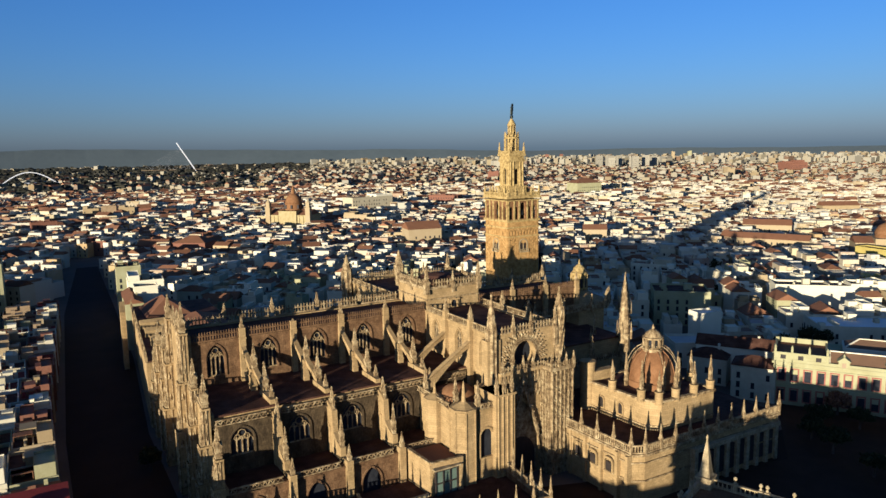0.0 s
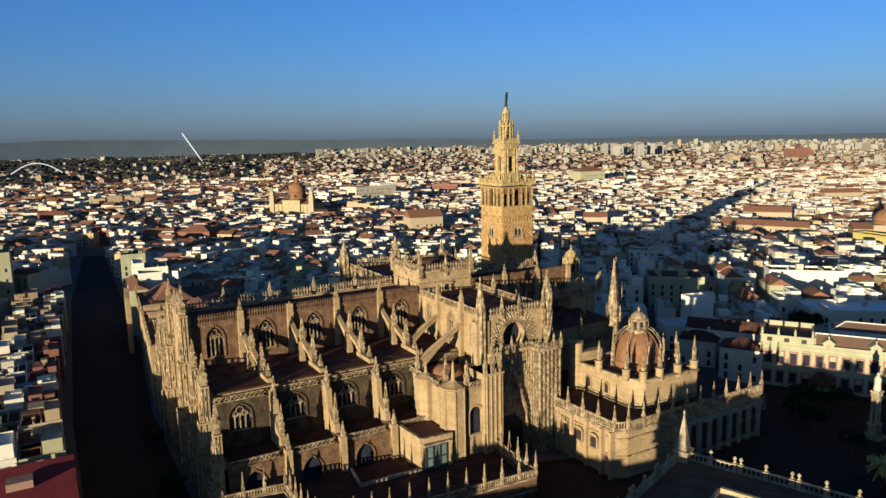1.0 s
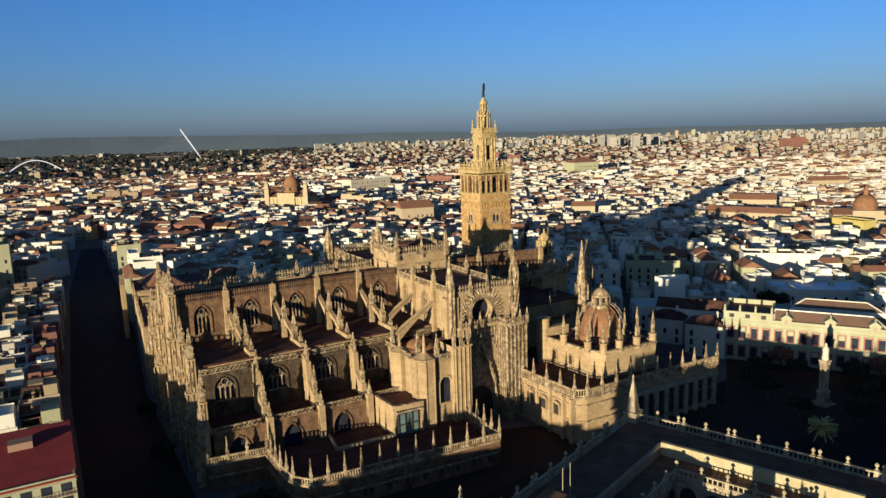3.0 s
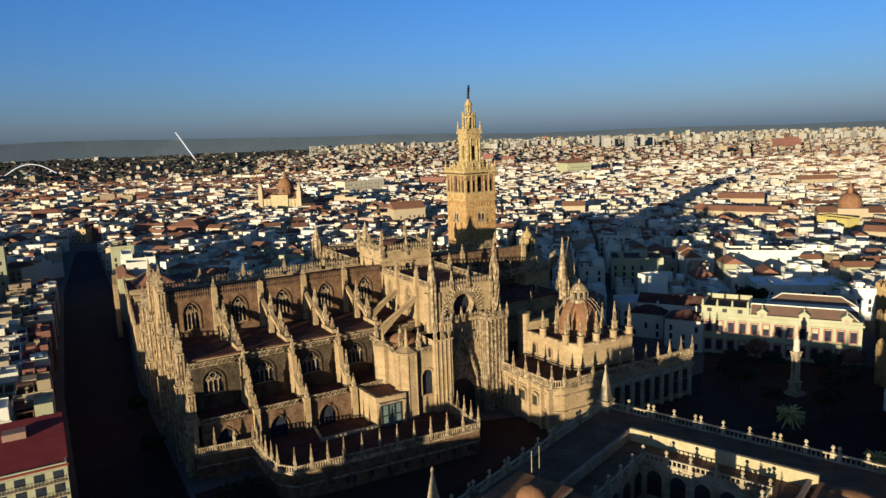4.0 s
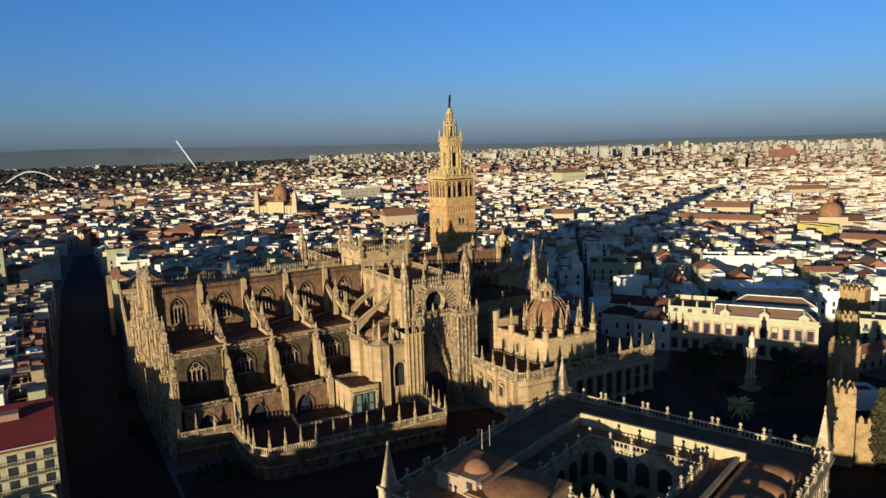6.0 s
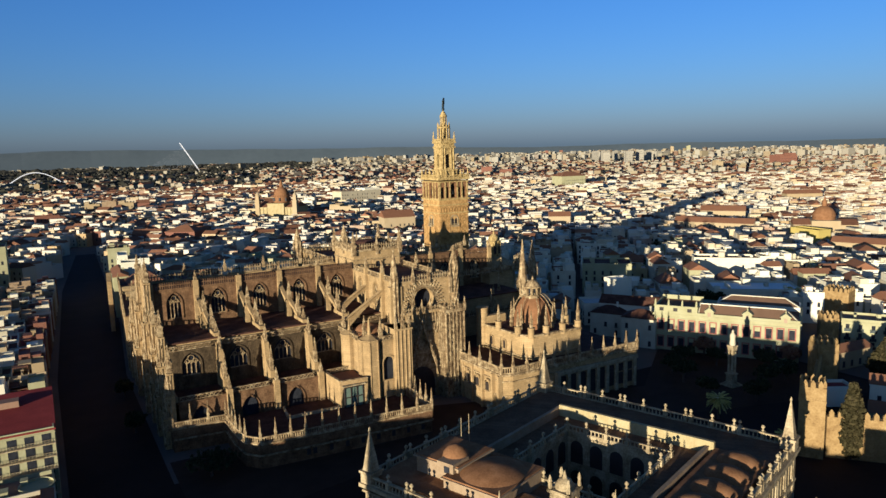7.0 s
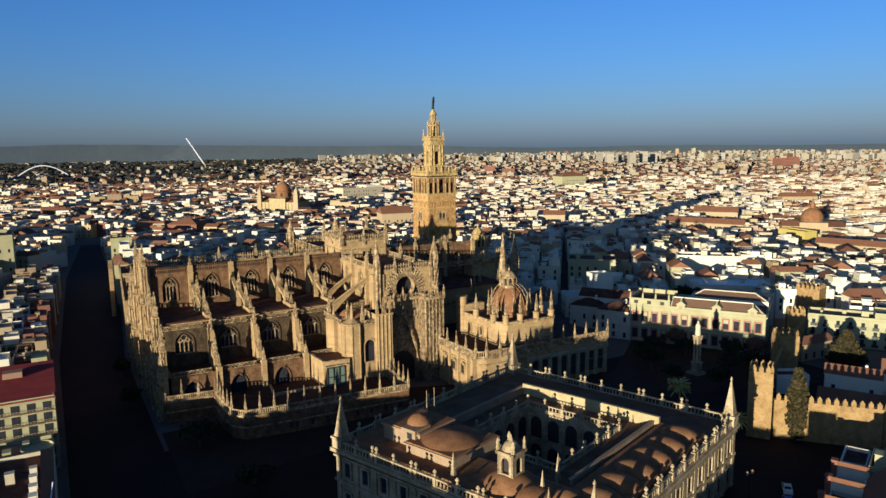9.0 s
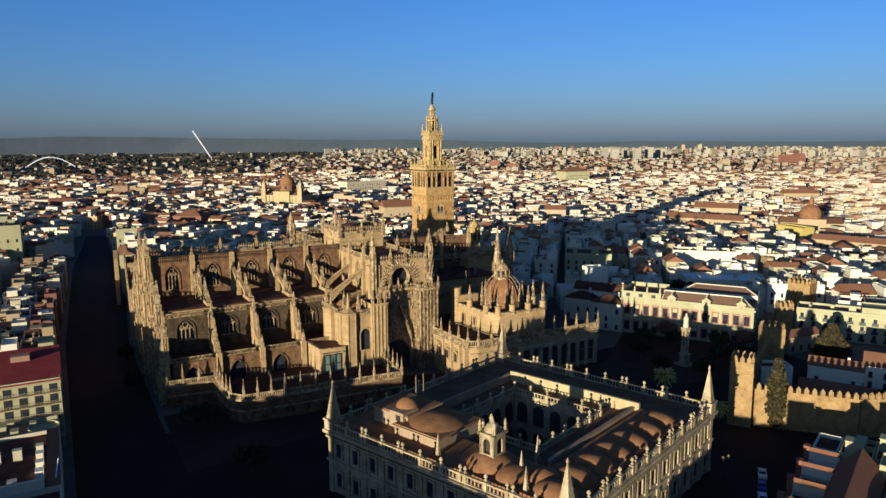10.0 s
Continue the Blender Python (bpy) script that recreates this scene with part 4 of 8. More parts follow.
for i in range(8):
    x = -25.1 + i * 3.6
    b = Build()
    b.box(x - 1.1, -105.5, 1.5, x + 1.1, -104.6, 7.6)
    part("window", b, DARK, cathedral, "tall dark window opening")
b = Build()
b.box(-27.6, -106.2, 8.4, 3.0, -104.6, 9.4)
part("entablature", b, GREYSTONE, cathedral)
UP = [(-33.8, -77.2), (-32.4, -95.6), (-29.8, -98.3), (-13.4, -99.4), (-12.0, -78.0)]
flat("sacristy_box", UP, 11, 18.4, STONE, label="square upper storey under the dome")
bands("cornice", UP + UP[:1], ((18.6, 1.0, 0.5), (12.6, 0.7, 0.3)), CARVED)
flat("sacristy_roof", [(-33.4, -77.4), (-32.0, -95.4), (-29.6, -97.9), (-13.8, -98.9), (-12.4, -78.2)], 18.4, 18.6, TERRACE)
for f in (0.3, 0.62):
    x, y = -33.8 + 1.4 * f, -77.2 - 18.4 * f
    b = Build()
    b.m = Matrix.Translation((x - 0.05, y, 0)) @ pose(0, 0, 0, 0, 0, -94.3)
    pts = arch_points(0, 0.8, 13.2, 15.0, 15.8, 4)
    b.solid([(u, -0.06, z) for u, z in pts] + [(u, 0.1, z) for u, z in pts], [tuple(range(len(pts)))])
    w = part("window", b, DARK, cathedral, "small round-headed window of the upper storey")
    b = Build()
    b.m = Matrix.Translation((x - 0.05, y, 0)) @ pose(0, 0, 0, 0, 0, -94.3)
    b.sweep([(u, -0.12, z) for u, z in arch_points(0, 1.0, 13.0, 15.0, 16.0, 4)], (0, 1, 0), 0.3, 0.25)
    part("window_arch", b, STONE, w)
DX, DY = -22.4, -88.4
b = Build()
b.lathe(DX, DY, [(5.9, 18.4), (5.9, 20.0), (5.6, 20.2), (5.4, 22.0), (4.8, 24.2), (3.8, 26.0), (2.4, 27.2), (1.7, 27.5)], 24)
part("dome", b, DOMETILE, cathedral, "brick tiled sacristy dome")
for k in range(8):
    a = math.pi / 8 + k * math.pi / 4
    side = (-math.sin(a), math.cos(a), 0)
    b = Build()
    b.sweep([(DX + r * math.cos(a), DY + r * math.sin(a), z) for r, z in ((5.8, 20.2), (5.5, 22.1), (4.9, 24.3), (3.9, 26.1), (2.5, 27.35))], side, 0.28, 0.22)
    part("dome_rib", b, DOMETILE, cathedral)
    b = Build()
    b.sweep([(DX + r * math.cos(a), DY + r * math.sin(a), z) for r, z in ((6.4, 23.4), (5.7, 25.0), (4.8, 26.5), (3.6, 27.7), (1.9, 28.6))], side, 0.13, 0.16)
    part("flying_rib", b, CARVED, cathedral)
b = Build()
b.lathe(DX, DY, [(2.6, 27.0), (2.6, 27.9), (1.9, 27.9), (1.9, 28.0)], 12)
part("lantern_base", b, CARVED, cathedral)
for k in range(8):
    a = k * math.pi / 4
    b = Build()
    b.block(DX + 2.05 * math.cos(a), DY + 2.05 * math.sin(a), 27.8, 30.2, 0.55)
    part("lantern_column", b, CARVED, cathedral)
b = Build()
b.lathe(DX, DY, [(2.5, 30.1), (2.6, 30.5), (2.2, 30.6), (1.8, 31.4), (0.9, 32.1), (0.3, 32.3), (0.35, 32.8), (0.03, 33.6)], 12)
part("lantern", b, CARVED, cathedral, "pale stone lantern on the dome")
b = Build()
b.lathe(DX, DY, [(1.5, 27.9), (1.5, 30.2)], 10)
part("lantern_glass", b, GLASS, cathedral)
for k in range(8):
    a = math.pi / 8 + k * math.pi / 4
    pinnacle(DX + 6.6 * math.cos(a), DY + 6.6 * math.sin(a), 18.4, 26.4, 0.78)
for x, y, z1 in ((-32.4, -94.5, 26), (-30.2, -97.8, 26), (-25.2, -98.2, 27), (-19.5, -98.6, 26.5), (-13.8, -98.6, 27.2), (-12.8, -92, 26.5), (-33.2, -86, 26)):
    b = Build()
    b.lathe(x, y, [(0.95, 18), (0.95, 20.6), (1.1, 20.65), (1.1, 20.9)], 12)
    ped = part("pedestal", b, STONE, cathedral)
    pinnacle(x, y, 20.8, z1, 0.8, ped)
b = Build()
b.lathe(-33.4, -77.6, [(1.9, 11), (1.9, 23.0), (2.05, 23.0), (2.05, 23.6)], 14)
b.box(-33, -79.5, 18, -26, -77.5, 21)
part("round_turret", b, STONE, cathedral)

# spires and the royal chapel beyond
for x, y, z0, z1, r in ((-9.3, -65.8, 24, 41.2, 1.6), (6.8, -50.0, 26, 37.9, 1.5)):
    b = Build()
    b.lathe(x, y, [(r, 0), (r, z0), (r * 1.2, z0), (r * 1.2, z0 + 0.5), (r, z0 + 0.6), (r * 0.9, z0 + 4), (r * 0.5, z0 + (z1 - z0) * 0.6), (0.15, z1 - 0.6), (0.3, z1 - 0.4), (0.03, z1)], 8)
    for k in range(8):
        for j in range(9):
            f = j / 9
            rr, zz, a = r * (0.95 - 0.85 * f), z0 + 3 + (z1 - z0 - 4) * f, k * math.pi / 4
            b.lathe(x + rr * math.cos(a), y + rr * math.sin(a), [(0.05, zz - 0.2), (0.22, zz), (0.04, zz + 0.25)], 4)
    for k in range(4):
        a = k * math.pi / 2 + 0.5
        b.lathe(x + r * 1.25 * math.cos(a), y + r * 1.25 * math.sin(a), [(0.35, z0 - 1), (0.35, z0 + 1.5), (0.03, z0 + 4)], 4)
    part("spire", b, CARVED, cathedral, "slender crocketed stone spire")
for x, y, z1 in ((-25, -70, 27), (-20, -64, 27), (-37, -70, 25), (-30, -58, 28), (-38, -62, 30), (-15, -60, 30)):
    pinnacle(x, y, 18, z1, 1.2)
flat("east_range", rect(-45, -66, -9, YN), 0, 18, STONE)
flat("east_range_roof", rect(-45, -66, -9, YN), 18, 18.3, TERRACE)
parapet("parapet", (-44, -66), (-9, -66), 18, 1.8)
b = Build()
b.lathe(-5, -37, [(11, 0), (11, 28), (11.4, 28), (11.4, 28.8), (9.5, 28.9), (6, 31.5), (2, 32.6)], 16)
part("royal_chapel", b, STONE, cathedral, "rounded east chapel with a low dome")
b = Build()
b.lathe(-3.2, -40, [(2.3, 32), (2.3, 36.8), (2.7, 36.9), (2.7, 37.4), (2.2, 37.6), (1.8, 38.8), (0.8, 39.8), (0.3, 40), (0.3, 40.6), (0.05, 41.6)], 12)
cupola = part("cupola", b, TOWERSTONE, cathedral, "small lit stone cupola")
for k in range(8):
    a = k * math.pi / 4
    b = Build()
    b.lathe(-3.2 + 2.4 * math.cos(a), -40 + 2.4 * math.sin(a), [(0.3, 32), (0.3, 37)], 5)
    part("colonnette", b, TOWERSTONE, cupola)
    b = Build()
    b.m = Matrix.Translation((-3.2, -40, 0)) @ pose(0, 0, 0, 0, 0, 22.5 + 45 * k)
    b.box(2.2, -0.45, 32.8, 2.36, 0.45, 35.6)
    part("window", b, DARK, cupola)
for a, c in (((-45, -50.5), (-2, -50.5)), ((-2, -50.5), (6, -44)), ((-45, -24), (-4, -24))):
    parapet("parapet", a, c, 28.0, 2.2)
    n = 4
    for i in range(n):
        pinnacle(a[0] + (i + 0.5) / n * (c[0] - a[0]), a[1] + (i + 0.5) / n * (c[1] - a[1]), 27.5, 33.0, 1.1)
flat("royal_chapel_base", rect(-12, -50, -2, -24), 0, 28, STONE)

# north transept front
flat("facade", rect(-62, 4.2, -45, 5.5), 0, 34.5, STONE)
parapet("parapet", (-61, 5), (-45.6, 5), 34.5, 1.9)
stair_turret(-63.0, 4.4, 15, 37.5, 43.0, 1.6)
stair_turret(-44.0, 4.4, 15, 37.5, 43.0, 1.6)

# west front: stepped ends of nave, aisles and chapels, with lit buttresses
WX = -122.5
flat("west_wall", rect(WX - 0.6, YN - 1, WX + 0.8, -28), 0, 36.0, STONE)
flat("west_wall", rect(WX - 0.5, YA, WX + 0.8, YN), 0, 24.2, STONE)
flat("west_wall", rect(WX - 0.5, -28, WX + 0.8, -8.5), 0, 24.2, STONE)
flat("west_wall", rect(WX - 0.4, YC, WX + 0.8, YA), 0, 12.4, STONE)
flat("west_wall", rect(WX - 0.4, -8.5, WX + 0.8, 1), 0, 12.4, STONE)
parapet("parapet", (WX - 0.4, -28.5), (WX - 0.4, YN - 0.5), 36.0, 2.0)
parapet("parapet", (WX - 0.4, YN - 1), (WX - 0.4, YA), 24.2, 1.5, spikes=False)
parapet("parapet", (WX - 0.4, YA), (WX - 0.4, YC), 12.4, 1.3, spikes=False)


def west_buttress(y, z1, tip, w=2.2, out=3.0):
    b = Build()
    for f, d in ((0.4, 1.0), (0.7, 0.72), (1.0, 0.45)):
        b.box(WX - out * d, y - w / 2 * (0.7 + 0.3 * d), 0, WX, y + w / 2 * (0.7 + 0.3 * d), z1 * f)
        b.box(WX - out * d - 0.15, y - w / 2 - 0.05, z1 * f - 0.4, WX, y + w / 2 + 0.05, z1 * f)
    face = part("buttress", b, STONE, cathedral)
    low = 0.0
    for f, d in ((0.4, 1.0), (0.7, 0.72), (1.0, 0.45)):
        half, x, top = w / 2 * (0.7 + 0.3 * d), WX - out * d, z1 * f - 0.5
        b = Build()
        for u, v in ((x, -half), (x, half), (x + out * d * 0.5, -half), (x, 0)):
            b.lathe(u, y + v, [(0.22, low + 0.2), (0.16, low + 0.6), (0.16, top - 0.5), (0.26, top)], 6)
        n = max(2, int((top - low) / 4))
        for k in range(n):                           # blind gablets, storey by storey
            z = low + (k + 0.55) * (top - low) / n
            for v in (-half - 0.02, half + 0.02):
                b.solid([(x + 0.2, y + v, z - 1.0), (x + out * d * 0.5 - 0.2, y + v, z - 1.0), (x + out * d * 0.25 + 0.05, y + v, z + 1.1), (x + out * d * 0.25 + 0.05, y + v * (1 + 0.28 / half), z - 0.6)], [(0, 1, 3), (1, 2, 3), (2, 0, 3)])
            b.solid([(x - 0.02, y - half * 0.8, z - 1.0), (x - 0.02, y + half * 0.8, z - 1.0), (x - 0.02, y, z + 1.1), (x - 0.32, y, z - 0.6)], [(0, 1, 3), (1, 2, 3), (2, 0, 3)])
        part("carved_facing", b, CARVED, face, "slim shafts and blind gablets on the buttress")
        low = z1 * f
    pinnacle(WX - out * 0.25, y, z1 - 0.6, tip, 1.5)
    for f, d in ((0.4, 0.85), (0.7, 0.58)):
        for s in (-0.55, 0.55):
            pinnacle(WX - out * d, y + s, z1 * f - 0.2, z1 * f + 4.2, 0.7)


west_buttress(YN - 0.5, 37, 44.0, 2.8, 3.4)
west_buttress(-28.5, 37, 43.0, 2.8, 3.4)
west_buttress(-37, 36, 41.0, 1.4, 1.2)
west_buttress(-54.5, 27, 33.5, 2.0)
west_buttress(YA + 0.5, 26, 33.0, 2.4, 3.2)
west_buttress(YC + 0.4, 19, 26.0, 2.4, 3.0)
west_buttress(-18, 27, 33.5, 2.0)
west_buttress(-8.5, 26, 32.0, 2.4)
west_buttress(0, 19, 25.0, 2.2)
for y in (-41, -33, -49, -60, -70, -23, -13, -4):
    z = 36 if -45 < y < -28 else 24 if -65 < y < -8 else 12.4
    pinnacle(WX - 0.4, y, z, z + 5.0, 1.0)

# parish church at the north-west corner
flat("parish_block", [(-125.4, 2), (-119.6, 84), (-92, 84), (-92, 2)], 0, 18.0, STONE, label="baroque parish church block")
flat("parish_roof", [(-124.9, 2.5), (-119.2, 83.5), (-92.5, 83.5), (-92.5, 2.5)], 18.0, 18.3, TERRACE)
parapet("balustrade", (-125.3, 3), (-119.6, 83), 18.0, 1.7, spikes=False, step=0.7)
for i in range(12):
    f = i / 11
    pinnacle(-125.3 + 5.7 * f, 3 + 80 * f, 18.0, 21.6, 0.8)
def hipped(x0, y0, x1, y1, z0, z1, inset, name="parish_vault", label="", parent=cathedral):
    b = Build()
    x, y = (x0 + x1) / 2, (y0 + y1) / 2
    a, c = ((x0 + inset, y), (x1 - inset, y)) if x1 - x0 > y1 - y0 else ((x, y0 + inset), (x, y1 - inset))
    pts = [(x0, y0, z0), (x1, y0, z0), (x1, y1, z0), (x0, y1, z0), (*a, z1), (*c, z1)]
    b.solid(pts, [(0, 1, 5, 4), (1, 2, 5), (2, 3, 4, 5), (3, 0, 4)] if x1 - x0 > y1 - y0 else [(0, 1, 4), (1, 2, 5, 4), (2, 3, 5), (3, 0, 4, 5)])
    return part(name, b, TILE, parent, label)


hipped(-117.4, 59, -102, 81, 18.3, 23.6, 7.2, label="broad hipped clay tile roof of the parish church")
hipped(-112, 8, -94, 54, 18.3, 21.6, 8.0, label="low clay tile roof over the parish nave")
for y in (20, 32, 44):
    b = Build()
    b.box(-121.6, y - 1.0, 18.2, -112.4, y + 1.0, 20.4)
    b.solid([(-121.7, y - 1.2, 20.4), (-112.3, y - 1.2, 20.4), (-112.3, y + 1.2, 20.4), (-121.7, y + 1.2, 20.4), (-121.7, y, 21.3), (-112.3, y, 21.3)], [(0, 1, 5, 4), (2, 3, 4, 5), (1, 2, 5), (3, 0, 4)])
    part("roof_buttress", b, STONE, cathedral, "tile capped buttress wall on the parish roof")
b = Build()                                          # pedimented frontispiece over the parish door
b.prism([(-125.6, 62), (-123.9, 62), (-123.3, 71), (-125.0, 71)], 0, 21.0)
b.solid([(-125.7, 61.6, 21.0), (-124.9, 71.4, 21.0), (-125.3, 66.5, 24.0), (-123.9, 61.6, 21.0), (-123.1, 71.4, 21.0), (-123.5, 66.5, 24.0)], [(0, 1, 2), (5, 4, 3), (0, 2, 5, 3), (1, 4, 5, 2)])
part("pediment", b, STONE, cathedral, "pedimented stone frontispiece of the parish church")
# ---- the bell tower ----
tower = thing("bell_tower", "tall square brick bell tower with a tiered stone belfry", "bell tower")
H = 6.8
b = Build()
b.box(-H, -H, 0, H, H, 51.2)
shaft = part("shaft", b, TOWERBRICK, tower, "brick shaft with sunken panels")
for k in range(4):
    # three tall panels: framed by flat strips that stand proud of the wall
    for x in (-H + 0.5, -2.4, 2.4, H - 0.5):
        b = Build()
        b.m = pose(0, 0, 0, 0, 0, 90 * k)
        b.box(x - 0.35, -H - 0.16, 10, x + 0.35, -H, 44.9)
        part("brick_strip", b, TOWERBRICK, shaft)
    for z in (44.9, 31.0):
        b = Build()
        b.m = pose(0, 0, 0, 0, 0, 90 * k)
        b.box(-H, -H - 0.18, z, H, -H, z + 0.5)
        part("brick_band", b, TOWERBRICK, shaft)
for k in range(4):
    for x0 in (-4.6, 4.6):
        b = Build()
        b.m = pose(0, 0, 0, 0, 0, 90 * k)
        # lozenge relief of crossing ribs in the side panels
        for i in range(9):
            for j in range(2):
                x, z = x0 - 1.7 + 1.7 * j, 31.8 + 1.45 * i
                b.beam((x, -H - 0.08, z), (x + 0.85, -H - 0.08, z + 0.72), 0.2, 0.2)
                b.beam((x + 0.85, -H - 0.08, z + 0.72), (x + 1.7, -H - 0.08, z), 0.2, 0.2)
                b.beam((x, -H - 0.08, z + 1.45), (x + 0.85, -H - 0.08, z + 0.72), 0.2, 0.2)
                b.beam((x + 1.7, -H - 0.08, z + 1.45), (x + 0.85, -H - 0.08, z + 0.72), 0.2, 0.2)
        part("lozenge_panel", b, TOWERBRICK, shaft, "panel of crossing brick ribs")
    for i in range(10):
        x = -5.8 + i * 1.29
        b = Build()
        b.m = pose(0, 0, 0, 0, 0, 90 * k)
        b.sweep([(u, -H - 0.1, w) for u, w in arch_points(x, 0.5, 45.9, 47.0, 47.9, 2)], (0, 1, 0), 0.25, 0.22)
        part("blind_arch", b, TOWERBRICK, shaft)
for k in range(4):
    turn = pose(0, 0, 0, 0, 0, 90 * k)
    for z in (40.2, 27.0):
        b = Build()
        b.m = turn
        for x in (-0.75, 0.75):
            pts = arch_points(x, 0.55, z, z + 2.0, z + 3.0, 3)
            b.solid([(u, -H - 0.05, w) for u, w in pts] + [(u, -H + 0.05, w) for u, w in pts], [tuple(range(len(pts)))])
        w = part("window", b, DARK, tower, "twin arched window with a small balcony")
        b = Build()
        b.m = turn
        b.box(-1.7, -H - 0.9, z - 0.5, 1.7, -H, z - 0.2)
        b.box(-0.12, -H - 0.3, z, 0.12, -H, z + 2.2)
        for x in (-1.6, -0.8, 0, 0.8, 1.6):
            b.box(x - 0.08, -H - 0.88, z - 0.2, x + 0.08, -H - 0.72, z + 0.7)
        b.box(-1.7, -H - 0.92, z + 0.6, 1.7, -H - 0.68, z + 0.75)
        pts = arch_points(0, 1.7, z, z + 2.4, z + 4.2, 4)
        for p, q in zip(pts, pts[1:]):
            b.beam((p[0], -H - 0.14, p[1]), (q[0], -H - 0.14, q[1]), 0.3, 0.3)
        part("balcony", b, GREYSTONE, w)
b = Build()
for z0, z1, o in ((45.2, 45.6, 0.25), (48.4, 48.9, 0.35), (50.6, 51.4, 0.5), (57.9, 58.3, 0.35), (58.8, 59.6, 0.7)):
    b.box(-H - o, -H - o, z0, H + o, H + o, z1)
part("cornice", b, TOWERSTONE, tower)
# belfry: five openings a side, the middle one tall
for k in range(4):
    turn = pose(0, 0, 0, 0, 0, 90 * k)
    b = Build()
    b.m = turn
    edges = [-H, -3.9, -1.75, 1.75, 3.9, H]
    for (x0, x1), (half, top) in zip(zip(edges, edges[1:]), ((0.8, 55.2), (0.72, 55.2), (1.05, 56.4), (0.72, 55.2), (0.8, 55.2))):
        b.arch_wall(x0, x1, 51.4, 57.9, (x0 + x1) / 2 + (0.35 if x0 == -H else -0.35 if x1 == H else 0), half, 51.6, top, top + half, 0.9, -H + 0.05)
    wall_ = part("belfry_wall", b, BELFRYBRICK, tower)
    for x in (-H + 0.35, -3.9, -1.75, 1.75, 3.9, H - 0.35):
        b = Build()
        b.m = turn
        b.box(x - 0.28, -H - 0.22, 51.4, x + 0.28, -H + 0.04, 57.9)
        part("pilaster", b, TOWERSTONE, wall_)
# solid dark core, painted as the unlit inside of the belfry
b = Build()
b.box(-H + 1.9, -H + 1.9, 51.4, H - 1.9, H - 1.9, 58)
part("belfry_core", b, DARK, tower, "dark inside of the belfry")


def bell(x, y, z, s):
    b = Build()
    b.lathe(x, y, [(0.5 * s, z), (0.42 * s, z + 0.15 * s), (0.28 * s, z + 0.6 * s), (0.2 * s, z + 0.8 * s), (0.05 * s, z + 0.9 * s)], 10)
    b.box(x - 0.5 * s, y - 0.1, z + 0.85 * s, x + 0.5 * s, y + 0.1, z + 1.05 * s)
    part("bell", b, BRONZE, tower)


for k in range(4):
    for x, s in ((0, 1.7), (-2.85, 1.1), (2.85, 1.1), (-4.9, 1.1), (4.9, 1.1)):
        a = k * math.pi / 2
        y = -H + 0.9
        bell(x * math.cos(a) - y * math.sin(a), x * math.sin(a) + y * math.cos(a), 53.0, s)
for k in range(4):
    a = k * math.pi / 2
    c, s = math.cos(a), math.sin(a)
    p, q = (-H, -H - 0.2), (H, -H - 0.2)
    parapet("balustrade", (p[0] * c - p[1] * s, p[0] * s + p[1] * c), (q[0] * c - q[1] * s, q[0] * s + q[1] * c), 59.6, 1.3, tower, False, TOWERSTONE, 0.3, 0.6)
    for i in range(5):
        x = -H + i * 3.4
        y = -H - 0.2
        b = Build()
        b.m = Matrix.Translation((x * c - y * s, x * s + y * c, 59.6))
        b.block(0, 0, 0, 1.5, 0.7)
        b.lathe(0, 0, [(0.2, 1.5), (0.45, 1.9), (0.4, 2.3), (0.15, 2.6), (0.3, 2.9), (0.1, 3.4), (0.02, 3.8)], 8)
        if i < 4:
            part("urn", b, TOWERSTONE, tower)
# stepped upper tiers
b = Build()
T2 = 3.0
b.box(-T2 - 0.7, -T2 - 0.7, 59.4, T2 + 0.7, T2 + 0.7, 62.6)
b.box(-T2 - 1.0, -T2 - 1.0, 62.4, T2 + 1.0, T2 + 1.0, 63.0)
for k in range(4):
    b.m = pose(0, 0, 0, 0, 0, 90 * k)
    b.arch_wall(-T2 + 0.3, T2 - 0.3, 63.0, 72.4, 0, 1.0, 63.6, 68.2, 69.2, 0.9, -T2)
    for x in (-T2 + 0.35, -1.45, 1.45, T2 - 0.35):
        b.lathe(x, -T2 - 0.05, [(0.36, 63.0), (0.3, 63.4), (0.26, 71.2), (0.42, 71.7)], 8)
    for x in (-2.1, 2.1):
        pts = arch_points(x, 0.4, 64.2, 67.6, 68.2, 3)
        for p, q in zip(pts, pts[1:]):
            b.beam((p[0], -T2 - 0.08, p[1]), (q[0], -T2 - 0.08, q[1]), 0.25, 0.25)
b.m = Matrix()
b.box(-T2 - 0.4, -T2 - 0.4, 71.6, T2 + 0.4, T2 + 0.4, 72.4)
b.box(-T2 - 0.1, -T2 - 0.1, 72.4, T2 + 0.1, T2 + 0.1, 73.6)
b.box(-T2 - 0.6, -T2 - 0.6, 73.6, T2 + 0.6, T2 + 0.6, 74.3)
part("clock_tier", b, TOWERSTONE, tower, "square stone tier with one tall arch a side")
b = Build()
b.box(-T2 + 1.1, -T2 + 1.1, 62.9, T2 - 1.1, T2 - 1.1, 71.8)
part("tier_core", b, DARK, tower)
b = Build()
for k in range(4):
    b.m = pose(0, 0, 0, 0, 0, 90 * k)
    b.box(-T2 - 0.3, -T2 - 0.4, 74.3, T2 + 0.3, -T2 - 0.1, 74.5)
    b.box(-T2 - 0.3, -T2 - 0.4, 75.2, T2 + 0.3, -T2 - 0.1, 75.4)
    for i in range(14):
        x = -T2 + (i + 0.5) * 2 * T2 / 14
        b.box(x - 0.1, -T2 - 0.35, 74.5, x + 0.1, -T2 - 0.15, 75.2)
part("balustrade", b, TOWERSTONE, tower)
